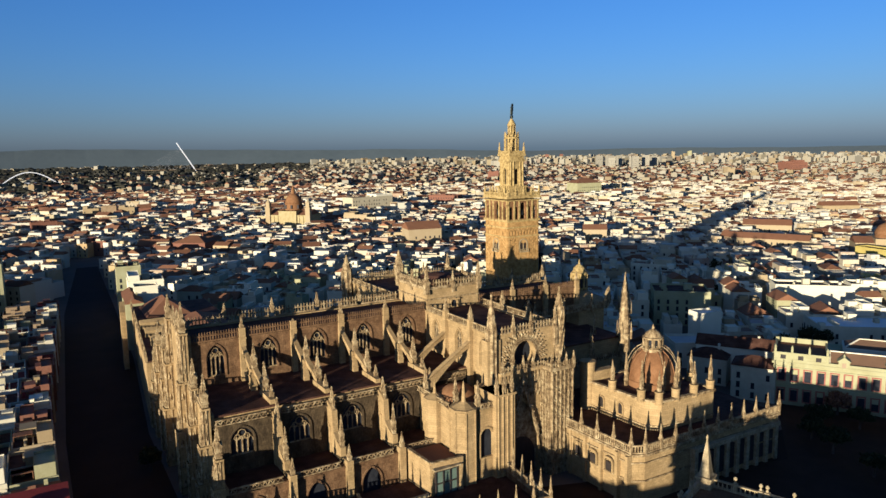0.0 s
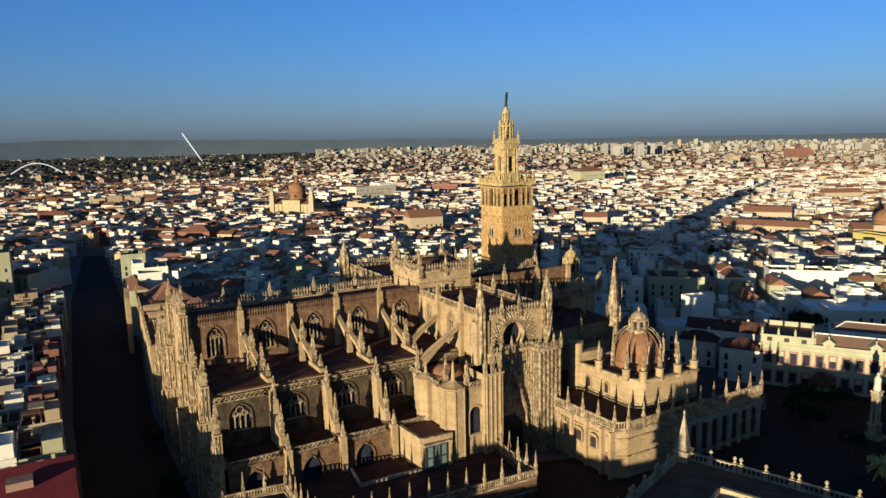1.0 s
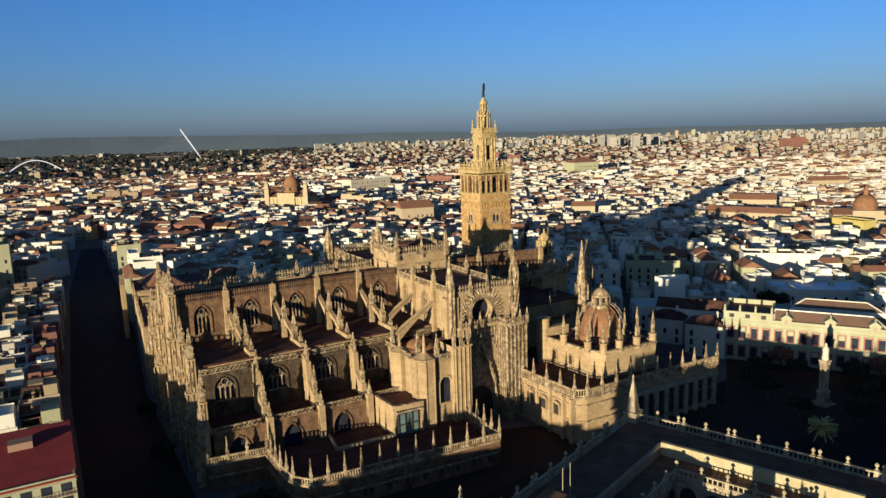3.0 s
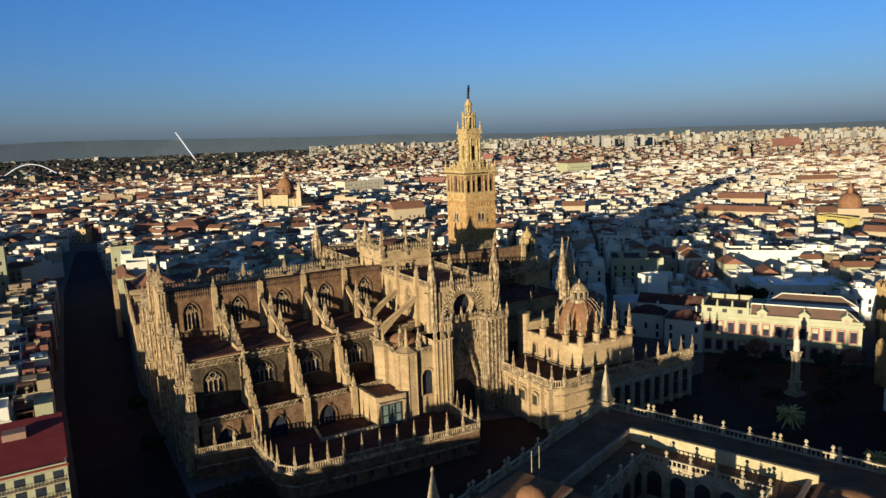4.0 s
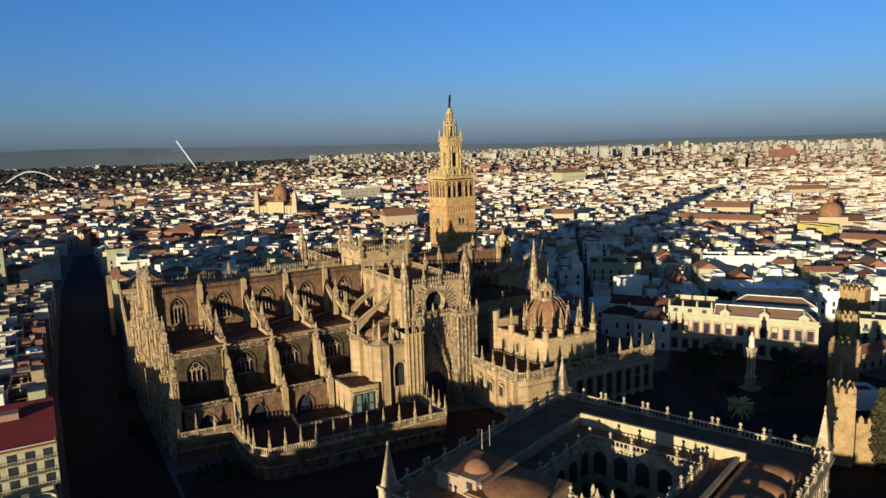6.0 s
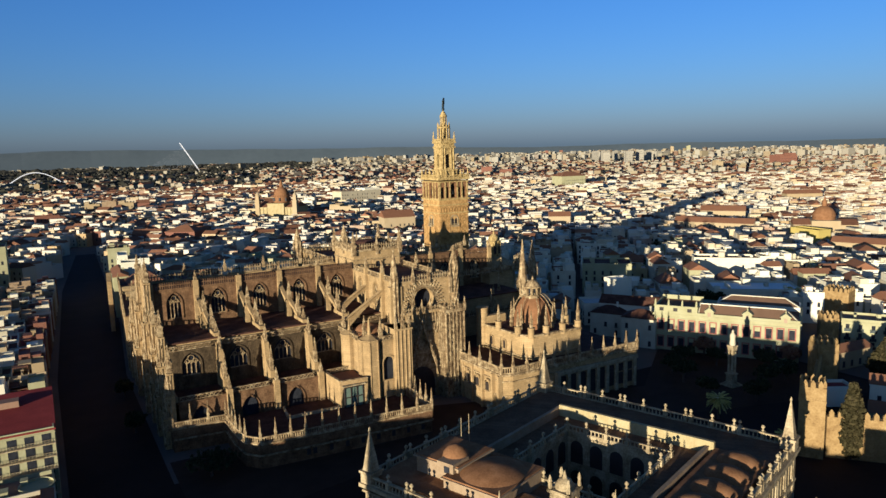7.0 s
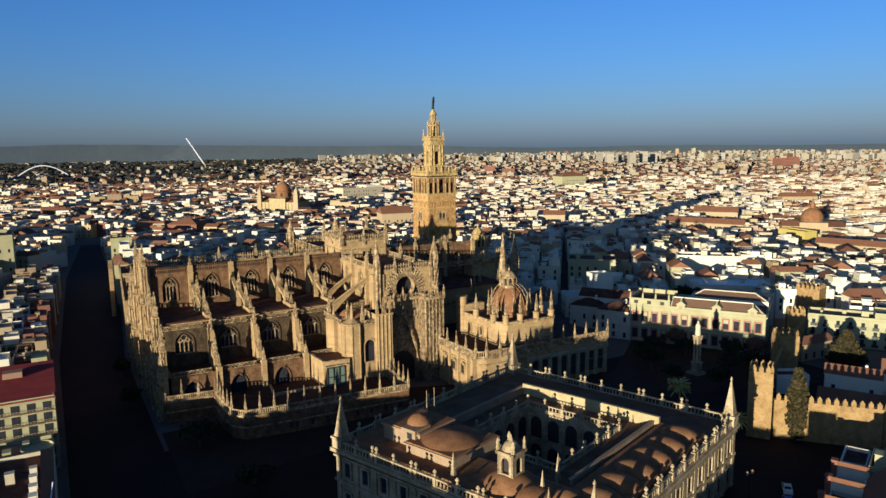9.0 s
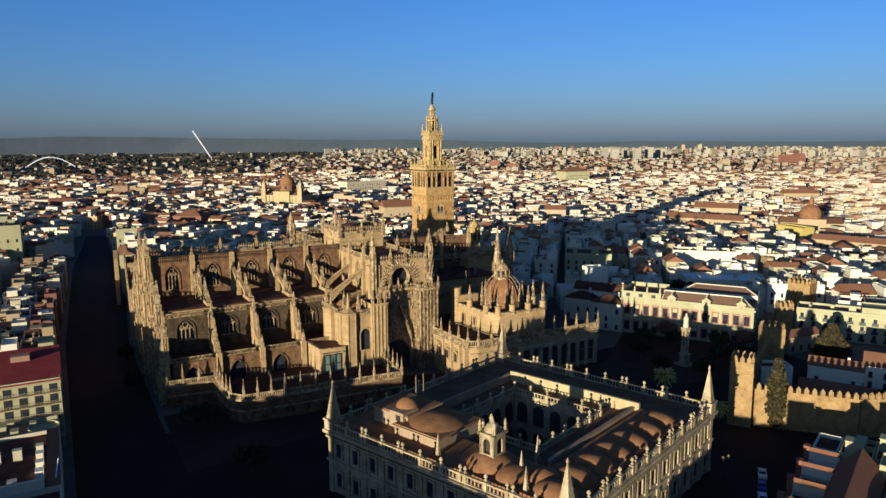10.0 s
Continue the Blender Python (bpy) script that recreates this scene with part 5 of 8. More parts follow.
for k in range(4):
    a = math.pi / 4 + k * math.pi / 2
    x, y = 1.414 * (T2 + 0.1) * math.cos(a), 1.414 * (T2 + 0.1) * math.sin(a)
    b = Build()
    b.block(x, y, 74.3, 75.8, 0.7)
    b.lathe(x, y, [(0.2, 75.8), (0.42, 76.3), (0.3, 76.8), (0.12, 77.2), (0.25, 77.6), (0.02, 78.6)], 8)
    part("urn", b, TOWERSTONE, tower)
b = Build()
b.lathe(0, 0, [(3.0, 74.3), (3.0, 75.0), (1.8, 75.0), (1.7, 79.6), (2.6, 79.7), (2.75, 80.2), (2.1, 80.4), (1.5, 80.9)], 12)
part("round_tier", b, TOWERSTONE, tower)
for k in range(12):
    a = k * math.pi / 6
    b = Build()
    b.lathe(2.5 * math.cos(a), 2.5 * math.sin(a), [(0.26, 75.0), (0.2, 79.3), (0.32, 79.7)], 6)
    part("tier_column", b, TOWERSTONE, tower)
    b = Build()
    b.lathe(2.45 * math.cos(a), 2.45 * math.sin(a), [(0.18, 80.2), (0.24, 80.9), (0.04, 82.2)], 5)
    part("finial", b, TOWERSTONE, tower)
b = Build()
b.lathe(0, 0, [(1.8, 80.2), (1.8, 81.0), (0.9, 81.0), (0.9, 84.2), (1.5, 84.3), (1.55, 84.7), (1.25, 85.2), (0.8, 86.0), (0.35, 86.6), (0.3, 86.8)], 10)
part("round_tier", b, TOWERSTONE, tower, "upper round stone tier with a domed cap")
for k in range(8):
    a = k * math.pi / 4
    b = Build()
    b.lathe(1.3 * math.cos(a), 1.3 * math.sin(a), [(0.15, 81.0), (0.15, 84.0), (0.24, 84.3)], 6)
    part("tier_column", b, TOWERSTONE, tower)
b = Build()
b.lathe(0, 0, [(0.2, 86.6), (0.55, 87.0), (0.6, 87.4), (0.5, 87.8), (0.15, 88.1)], 10)
b.lathe(0, 0, [(0.3, 88.0), (0.6, 88.3), (0.55, 89.4), (0.42, 90.0), (0.5, 90.6), (0.2, 91.0), (0.25, 91.4), (0.1, 91.7)], 8, sy=0.7)
b.box(0.3, -0.05, 89.4, 0.75, 0.05, 92.0)
b.box(0.1, -0.04, 91.2, 0.75, 0.04, 92.0)
part("weathervane", b, BRONZE, tower, "dark bronze vane on a ball")

# ---- the archive: a square palace round a courtyard ----
archive = thing("archive_building", "square stone archive palace with balustrades and corner obelisks", "palace", (-64.05, -159.2, 0), 19.9)
archive.matrix_world = pose(-64.05, -159.2, 0, 0, 0, 19.9) @ Matrix.Diagonal((1.0625, 1, 1, 1))
A = 28.0


def local(name, b, mats, label="", parent=None):
    return part(name, b, mats, parent or archive, label)


b = Build()
CY = 11.0
for k in range(4):
    b.m = pose(0, 0, 0, 0, 0, 90 * k)
    b.box(-A, -A, 0, CY, -CY, 13.2)
part("body", b, GREYSTONE, archive)
for k in range(4):
    turn = pose(0, 0, 0, 0, 0, 90 * k)
    for x0, y0, z0, x1, y1, z1 in ((-A - 0.35, -A - 0.35, 6.6, A, -A, 7.1), (-A - 0.4, -A - 0.4, 11.6, A, -A, 12.0), (-A - 0.8, -A - 0.8, 12.6, A, -A + 0.4, 13.3), (-CY - 0.3, -CY - 0.3, 12.6, CY - 0.3, -CY + 0.3, 13.3)):
        b = Build()
        b.m = turn
        b.box(x0, y0, z0, x1, y1, z1)
        part("cornice", b, GREYSTONE, archive)
    for i in range(12):
        x = -A + 0.9 + i * (2 * A - 1.8) / 11
        b = Build()
        b.m = turn
        b.box(x - 0.6, -A - 0.28, 0, x + 0.6, -A, 6.6)
        b.box(x - 0.6, -A - 0.28, 7.1, x + 0.6, -A, 11.6)
        part("pilaster", b, GREYSTONE, archive)
def frame_ring(b, x0, z0, x1, z1, u0, w0, u1, w1, deep):
    """A window surround: one frame from its outer to its inner edge, standing proud of the wall."""
    out, inn = [(x0, z0), (x1, z0), (x1, z1), (x0, z1)], [(u0, w0), (u1, w0), (u1, w1), (u0, w1)]
    b.solid([(x, y, z) for q in (out, inn) for y in (0.02, -deep) for x, z in q],
            [(k, (k + 1) % 4, 4 + (k + 1) % 4, 4 + k) for k in range(4)] + [(4 + k, 4 + (k + 1) % 4, 12 + (k + 1) % 4, 12 + k) for k in range(4)] + [(12 + k, 12 + (k + 1) % 4, 8 + (k + 1) % 4, 8 + k) for k in range(4)])


wb = Build()
wb.box(-0.75, -0.04, 0, 0.75, 0.05, 2.9)
WIN_PANE = wb.mesh("pane", GLASS)
wb = Build()
frame_ring(wb, -1.2, -0.35, 1.2, 3.35, -0.75, 0.0, 0.75, 2.95, 0.28)
WIN_FRAME = wb.mesh("window", GREYSTONE)
for k in range(4):
    for i in range(11):
        x = -A + 0.9 + (i + 0.5) * (2 * A - 1.8) / 11
        for z in (1.8, 8.0):
            w = part("window", WIN_FRAME, (), archive, "", pose(0, 0, 0, 0, 0, 90 * k) @ Matrix.Translation((x, -A - 0.02, z)))
            part("pane", WIN_PANE, (), w)
# courtyard arcades
# dark panels stand in for the shade inside the open arcades
for k in range(4):
    for i in range(5):
        x0 = -CY + i * 4.4
        for z in (0.2, 6.6):
            b = Build()
            b.m = pose(0, 0, 0, 0, 0, 90 * k)
            pts = arch_points(x0 + 2.2, 1.4, z, z + 3.4, z + 4.8, 4)
            b.solid([(u, -CY + 0.03, w) for u, w in pts] + [(u, -CY - 0.2, w) for u, w in pts], [tuple(reversed(range(len(pts))))])
            part("arcade_opening", b, DARK, archive, "dark arcade opening of the courtyard")
# roof terrace, raised ring wall, low vaults
for k in range(4):
    b = Build()
    b.m = pose(0, 0, 0, 0, 0, 90 * k)
    b.box(-A + 0.4, -A + 0.4, 13.2, CY + 0.3, -CY - 0.3, 13.35)
    part("terrace", b, ROOFPAVING, archive, "brown brick roof terrace")
R = 16.6
for k in range(4):
    b = Build()
    b.m = pose(0, 0, 0, 0, 0, 90 * k)
    if k == 0:
        b.box(-14.7, -16.0, 13.3, R + 0.35, -15.5, 14.75)
        b.box(-14.9, -16.12, 14.75, R + 0.35, -15.38, 14.9)
        for i in range(8):
            b.block(-13.2 + i * 3.9, -15.2, 13.3, 14.3, 0.6)
    else:
        b.prism([(-R - 0.35, -R - 0.35), (R - 0.35, -R - 0.35), (R - 0.35, -R + 0.35), (-R - 0.35, -R + 0.35)], 13.3, (14.6, 15.8, 15.2, 14.2)[k])
    # light is in the colour: bright ochre on the lit wall, TAN on others
    part("ring_wall", b, SUNNYWALL if k == 1 else TAN, archive, "plastered roof wall")
for k in range(2):
    b = Build()
    b.m = pose(0, 0, 0, 0, 0, -90 * k)
    b.box(-A + 1.5, -A + 1.2, 13.3, R + 0.4, -R - 0.4, 14.5)
    for i in range(7 if k == 0 else 2):
        cx, cy = -A + 5 + i * 6.1 if k == 0 else 8 + i * 6.1, (-A - R) / 2 - 0.2
        b.lathe(cx, cy, [(3.2, 14.4), (2.9, 15.0), (2.0, 15.7), (0.9, 16.05), (0.1, 16.1)], 20, sy=1.25)
    part("vault_roof", b, DOMETILE, archive, "row of low brick roof vaults")
URN = Build()
URN.block(0, 0, 0, 1.6, 0.7)
URN.block(0, 0, 1.55, 1.75, 0.85)
URN.lathe(0, 0, [(0.12, 1.75), (0.3, 1.95), (0.14, 2.2), (0.12, 2.3), (0.34, 2.55), (0.34, 2.8), (0.14, 3.05), (0.04, 3.1)], 8)
URN_ME = URN.mesh("urn", GREYSTONE)
for k in range(4):
    t = pose(0, 0, 0, 0, 0, 90 * k)
    b = Build()
    b.m = t
    b.box(-A, -A - 0.25, 13.3, A, -A + 0.25, 13.5)
    b.box(-A, -A - 0.25, 14.6, A, -A + 0.25, 14.85)
    for i in range(70):
        x = -A + (i + 0.5) * 2 * A / 70
        b.lathe(x, -A, [(0.1, 13.5), (0.17, 13.9), (0.09, 14.3), (0.12, 14.6)], 5)
    part("balustrade", b, GREYSTONE, archive)
    for i in range(1, 11):
        x = -A + 0.9 + i * (2 * A - 1.8) / 11
        for dx in ((-0.55, 0.55) if i in (2, 4, 7, 9) else (0,)):
            part("urn", URN_ME, (), archive, "", t @ Matrix.Translation((x + dx, -A, 13.3)))
    b = Build()
    b.m = t
    b.box(-CY, -CY - 0.2, 13.3, CY, -CY + 0.2, 13.45)
    b.box(-CY, -CY - 0.2, 14.3, CY, -CY + 0.2, 14.5)
    for i in range(26):
        x = -CY + (i + 0.5) * 2 * CY / 26
        b.box(x - 0.1, -CY - 0.1, 13.4, x + 0.1, -CY + 0.1, 14.3)
    part("balustrade", b, GREYSTONE, archive)
    for i in range(6):
        part("urn", URN_ME, (), archive, "", t @ Matrix.Translation((-CY + i * 4.4, -CY, 12.9)))
    ob = Build()
    ob.block(0, 0, 13.2, 15.4, 2.6)
    ob.block(0, 0, 15.2, 15.6, 3.0)
    ob.lathe(0, 0, [(1.5, 15.6), (1.35, 16.0), (0.14, 22.6), (0.28, 22.8), (0.2, 23.1), (0.02, 23.5)], 4, math.pi / 4)
    ob.m = Matrix()
    me = ob.mesh("obelisk", GREYSTONE)
    part("obelisk", me, (), archive, "pointed stone corner obelisk", t @ Matrix.Translation((-A + 0.8, -A + 0.8, 0)))
# roof pavilions along the west side, and the belvedere
b = Build()
b.m = Matrix.Translation((2.2, -0.6, -0.3))
b.box(-25.5, 3.0, 13.3, -13.5, 14.5, 16.4)
b.box(-25.9, 2.6, 16.4, -13.1, 14.9, 16.7)
part("roof_pavilion", b, TAN, archive, "plastered roof pavilion")
b = Build()
b.m = Matrix.Translation((2.2, -0.6, -0.3))
b.box(-25.6, 2.9, 16.7, -13.4, 14.6, 16.95)
b.lathe(-19.5, 8.7, [(5.8, 16.9), (5.0, 17.3), (3.8, 17.75), (2.2, 18.1), (0.2, 18.3)], 28)
part("pavilion_roof", b, DOMETILE, archive)
b = Build()
b.m = Matrix.Translation((2.2, -0.6, -0.3))
b.box(-23.5, 13.0, 13.3, -14.5, 22.5, 17.6)
b.box(-23.9, 12.6, 17.6, -14.1, 22.9, 17.9)
b.box(-24.3, 13.4, 16.2, -20.2, 17.0, 18.6)
part("roof_pavilion", b, TAN, archive, "plastered roof pavilion")
b = Build()
b.m = Matrix.Translation((2.2, -0.6, -0.3))
b.box(-23.6, 12.9, 17.9, -14.4, 22.6, 18.1)
b.lathe(-20.5, 16.0, [(2.4, 18.1), (2.2, 19.0), (1.4, 19.9), (0.1, 20.3)], 18)
part("pavilion_roof", b, DOMETILE, archive)
b = Build()
b.m = Matrix.Translation((2.2, -0.6, -0.3))
b.box(-24.36, 14.2, 16.8, -24.28, 15.4, 18.0)
part("window", b, GLASS, archive)
for x in (-11.4, -9.2):
    b = Build()
    b.lathe(x, 20.0, [(0.09, 13), (0.06, 21.5)], 6)
    part("mast", b, GREYSTONE, archive)
b = Build()
b.lathe(-21.4, -8.4, [(4.8, 13.3), (4.7, 14.2), (4.0, 15.4), (2.6, 16.3), (1.5, 16.6)], 24)
b.lathe(-20.0, -18.5, [(3.4, 13.3), (3.2, 14.3), (2.2, 15.4), (0.2, 15.9)], 14)
part("dome", b, DOMETILE, archive, "brick stair dome")
b = Build()
for k in range(4):
    b.m = Matrix.Translation((-21.4, -8.4, 0)) @ pose(0, 0, 0, 0, 0, 90 * k)
    b.arch_wall(-1.6, 1.6, 16.2, 20.2, 0, 0.75, 16.8, 18.8, 19.55, 0.4, -1.6)
    b.box(-1.9, -1.9, 20.1, 1.9, -1.2, 20.6)
    for x in (-1.5, 1.5):
        b.lathe(x, -1.6, [(0.28, 20.7), (0.32, 21.0), (0.2, 21.6), (0.3, 21.9), (0.03, 22.8)], 6)
b.m = Matrix()
b.lathe(-21.4, -8.4, [(1.5, 20.5), (1.4, 21.1), (1.0, 21.8), (0.4, 22.1), (0.25, 22.6), (0.02, 23.3)], 12)
part("belvedere", b, GREYSTONE, archive, "small pale stone belvedere with open arches")
b = Build()
b.block(-21.4, -8.4, 16.3, 20.1, 1.7)
part("belvedere_core", b, DARK, archive)
for x, y in ((-25, 1), (-14.7, -13.2), (-21.4, -14.6), (-25.5, -18.5)):
    b = Build()
    b.block(x, y, 13.3, 14.6, 0.8)
    b.lathe(x, y, [(0.5, 14.6), (0.1, 18.2), (0.02, 18.8)], 4, math.pi / 4)
    part("finial", b, GREYSTONE, archive)

# ---- palace across the square ----
palace = thing("palace", "long cream two storey palace with brick red trim and tiled roof", "palace", (35.5, -82.0, 0), math.degrees(math.atan2(-38.3, 24.4)))
L, D = 45.4, 26.0
b = Build()
b.box(0, 0, 0, L, D, 12.7)
for z0, z1, o in ((6.0, 6.4, 0.3), (12.4, 13.0, 0.5)):
    b.box(-o, -o, z0, L + o, D + o, z1)
for i in range(14):
    x = 0.5 + i * (L - 1) / 13
    b.box(x - 0.35, -0.25, 0, x + 0.35, 0, 12.6)
b.box(0, -0.3, 13.0, L, 0.1, 13.9)
part("body", b, CREAM, palace)
b = Build()
b.solid([(14.5, 0.3, 13.2), (L - 0.3, 0.3, 13.2), (L - 0.3, 9.3, 13.2), (14.5, 9.3, 13.2), (14.5, 5.0, 16.2), (L - 4.5, 5.0, 16.2)], [(0, 1, 5, 4), (1, 2, 5), (2, 3, 4, 5), (3, 0, 4)])
roof = part("roof", b, BROWNTILE, palace, "brown clay tile roof with pale ridges")
for a, c in (((14.5, 5.0, 16.25), (L - 4.5, 5.0, 16.25)), ((L - 4.5, 5.0, 16.25), (L - 0.3, 0.4, 13.35)), ((14.5, 5.0, 16.25), (14.5, 0.4, 13.35))):
    b = Build()
    b.beam(a, c, 0.4, 0.3)
    part("ridge", b, WHITE, roof, "whitewashed ridge")
b = Build()
b.solid([(19, 17, 14.6), (L - 0.6, 17, 14.6), (L - 0.6, D - 0.3, 14.6), (19, D - 0.3, 14.6), (23, 21.4, 16.6), (L - 5, 21.4, 16.6)], [(0, 1, 5, 4), (1, 2, 5), (2, 3, 4, 5), (3, 0, 4)])
rear = part("roof", b, BROWNTILE, palace, "brown clay tile roof of the rear wing")
for a, c in (((23, 21.4, 16.65), (L - 5, 21.4, 16.65)), ((L - 5, 21.4, 16.65), (L - 0.6, 17.1, 14.7)), ((23, 21.4, 16.65), (19.1, 17.1, 14.7))):
    b = Build()
    b.beam(a, c, 0.4, 0.3)
    part("ridge", b, WHITE, rear, "whitewashed ridge")
b = Build()
b.box(18.6, 16.6, 12.9, L - 0.2, D - 0.1, 14.6)
part("rear_wall", b, WHITE, palace, "white wall of the rear wing")
b = Build()
b.box(16, 9.4, 13.0, L - 0.5, 16.4, 13.3)
part("terrace", b, TERRACE, palace, "dark flat terrace behind the roof")
# attic storey over the end pavilion, with its deck
b = Build()
b.box(0.0, -0.2, 12.95, 14.2, 0.5, 15.8)
b.box(0.0, 0.5, 12.95, 0.6, 15.4, 15.8)
b.box(13.6, 0.5, 12.95, 14.2, 15.4, 15.8)
b.box(0.0, 15.4, 12.95, 14.2, 16.0, 16.4)
b.box(-0.2, -0.45, 15.5, 14.4, 0.0, 15.9)
part("attic", b, CREAM, palace, "cream attic parapet of the end pavilion")
b = Build()
b.box(0.6, 0.5, 13.0, 13.6, 15.4, 14.9)
part("deck", b, TILE, palace, "red tiled deck behind the attic")
for x in (2.4, 7.0, 11.6):
    b = Build()
    b.box(x - 0.7, -0.28, 13.6, x + 0.7, -0.18, 15.1)
    part("attic_window", b, DARK, palace, "small dark attic window")
wb = Build()
wb.box(-0.85, -0.03, 0, 0.85, 0.03, 3.2)
P_PANE = wb.mesh("pane", GLASS)
wb = Build()
frame_ring(wb, -1.2, -0.3, 1.2, 3.85, -0.85, 0.0, 0.85, 3.45, 0.2)
P_FRAME = wb.mesh("window", ROSETRIM)
wb = Build()
wb.box(-1.7, -0.3, 3.85, 1.7, 0.05, 4.2)
P_HOOD = wb.mesh("hood", CREAM)
wb = Build()
wb.box(-1.5, -0.24, -0.6, 1.5, 0.05, -0.3)
P_SILL = wb.mesh("sill", CREAM)
wb = Build()
wb.box(-0.8, -0.06, 2.0, 0.8, -0.035, 3.25)
P_BLIND = wb.mesh("blind", CREAM)
for i in range(13):
    x = 0.5 + (i + 0.5) * (L - 1) / 13
    for z in (1.4, 7.4):
        w = part("window", P_FRAME, (), palace, "brick red window surround", Matrix.Translation((x, -0.02, z)))
        part("pane", P_PANE, (), w)
        part("hood", P_HOOD, (), w)
        part("sill", P_SILL, (), w)
        if (i * 5 + int(z)) % 4 == 0:
            part("blind", P_BLIND, (), w, "pale roller blind")
for x in (18, 29.8, 41.2):
    b = Build()
    b.box(x - 1.4, -0.4, 12.6, x + 1.4, 2.5, 14.7)
    b.solid([(x - 1.8, -0.5, 14.7), (x + 1.8, -0.5, 14.7), (x, -0.5, 16.1), (x - 1.8, 2.6, 14.7), (x + 1.8, 2.6, 14.7), (x, 2.6, 16.1)], [(0, 1, 2), (5, 4, 3), (1, 4, 5, 2), (0, 2, 5, 3)])
    b.lathe(x, 0.3, [(0.25, 15.9), (0.3, 16.3), (0.05, 17.0)], 6)
    d = part("dormer", b, CREAM, palace, "pedimented dormer")
    b = Build()
    b.box(x - 0.5, -0.46, 12.9, x + 0.5, -0.4, 14.4)
    part("pane", b, PALETRIM, d)
for x in (0.3, 4.7, 9.2, 13.8):
    b = Build()
    b.block(x, 0.1, 15.9, 16.9, 0.6)
    b.lathe(x, 0.1, [(0.28, 16.9), (0.36, 17.3), (0.05, 18.0)], 6)
    part("finial", b, CREAM, palace)

# ---- monument column in the square ----
mon = thing("monument_column", "pale marble monument column with a statue", "monument", (25.1, -121.8, 0))
b = Build()
b.block(0, 0, 0, 0.4, 4.4)
b.block(0, 0, 0.4, 0.8, 3.4)
b.block(0, 0, 0.8, 3.4, 2.2)
b.block(0, 0, 3.4, 3.8, 2.6)
part("base", b, GREYSTONE, mon)
b = Build()
for k in range(4):
    a = math.pi / 4 + k * math.pi / 2
    b.lathe(0.85 * math.cos(a), 0.85 * math.sin(a), [(0.42, 3.8), (0.34, 4.2), (0.3, 10.4), (0.46, 10.9)], 8)
b.block(0, 0, 10.9, 12.0, 1.9)
b.block(0, 0, 11.8, 12.2, 2.2)
part("column", b, GREYSTONE, mon)
piece("statue", (lambda q: (q.lathe(0, 0, [(0.8, 12.2), (0.9, 12.6), (0.75, 14.0), (0.85, 15.2), (0.5, 15.8), (0.3, 16.0), (0.4, 16.4), (0.1, 16.8)], 10), q)[1])(Build()), WHITE, "white marble statue on top of the column", "statue", Matrix.Translation((25.1, -121.8, 0)))

# ---- battlemented city wall and its towers ----
fort = thing("fortress_wall", "battlemented rammed earth fortress wall with square towers", "fortress")


def merlons(b, x0, y0, x1, y1, z, step=1.75):
    run = math.hypot(x1 - x0, y1 - y0)
    n = max(2, round(run / step))
    ang = math.atan2(y1 - y0, x1 - x0)
    keep = b.m.copy()
    b.m = keep @ Matrix.Translation((x0, y0, z)) @ Matrix.Rotation(ang, 4, "Z")
    for i in range(n):
        x = (i + 0.5) * run / n
        b.box(x - 0.5, -0.35, 0, x + 0.5, 0.35, 1.0)
        b.solid([(x - 0.5, -0.35, 1.0), (x + 0.5, -0.35, 1.0), (x + 0.5, 0.35, 1.0), (x - 0.5, 0.35, 1.0), (x, 0, 1.7)], [(0, 1, 4), (1, 2, 4), (2, 3, 4), (3, 0, 4)])
    b.m = keep


def fort_tower(x, y, w, d, h, turn):
    b = Build()
    b.m = Matrix.Translation((x, y, 0)) @ Matrix.Rotation(radians(turn), 4, "Z")
    b.box(-w / 2, -d / 2, 0, w / 2, d / 2, h)
    b.box(-w / 2 - 0.12, -d / 2 - 0.12, h * 0.8, w / 2 + 0.12, d / 2 + 0.12, h * 0.83)
    for p, q in (((-1, -1), (1, -1)), ((1, -1), (1, 1)), ((1, 1), (-1, 1)), ((-1, 1), (-1, -1))):
        merlons(b, p[0] * (w / 2 - 0.35), p[1] * (d / 2 - 0.35), q[0] * (w / 2 - 0.35), q[1] * (d / 2 - 0.35), h)
    return part("tower", b, RAMMED, fort, "square battlemented tower")


def curtain(x0, y0, x1, y1, h):
    b = Build()
    run = math.hypot(x1 - x0, y1 - y0)
    b.m = Matrix.Translation((x0, y0, 0)) @ Matrix.Rotation(math.atan2(y1 - y0, x1 - x0), 4, "Z")
    b.box(0, -0.8, 0, run, 0.8, h)
    merlons(b, 0, -0.4, run, -0.4, h)
    return part("curtain_wall", b, RAMMED, fort)


fort_tower(0.9, -161.6, 5.4, 5.4, 16.5, -58)
curtain(2.4, -164.2, 17.5, -181.5, 9.6)
curtain(17.5, -181.5, 60, -200, 9.6)
curtain(3, -159.5, 48.5, -134, 7.0)
fort_tower(52.0, -133.0, 6.2, 5.6, 11.3, -32)
curtain(54, -130, 80, -119, 6.5)
fort_tower(82.5, -115.9, 5.6, 5.6, 11.3, -48)
curtain(85, -113, 115, -101, 6.5)
fort_tower(119, -98, 9.0, 8.0, 13.0, -76)
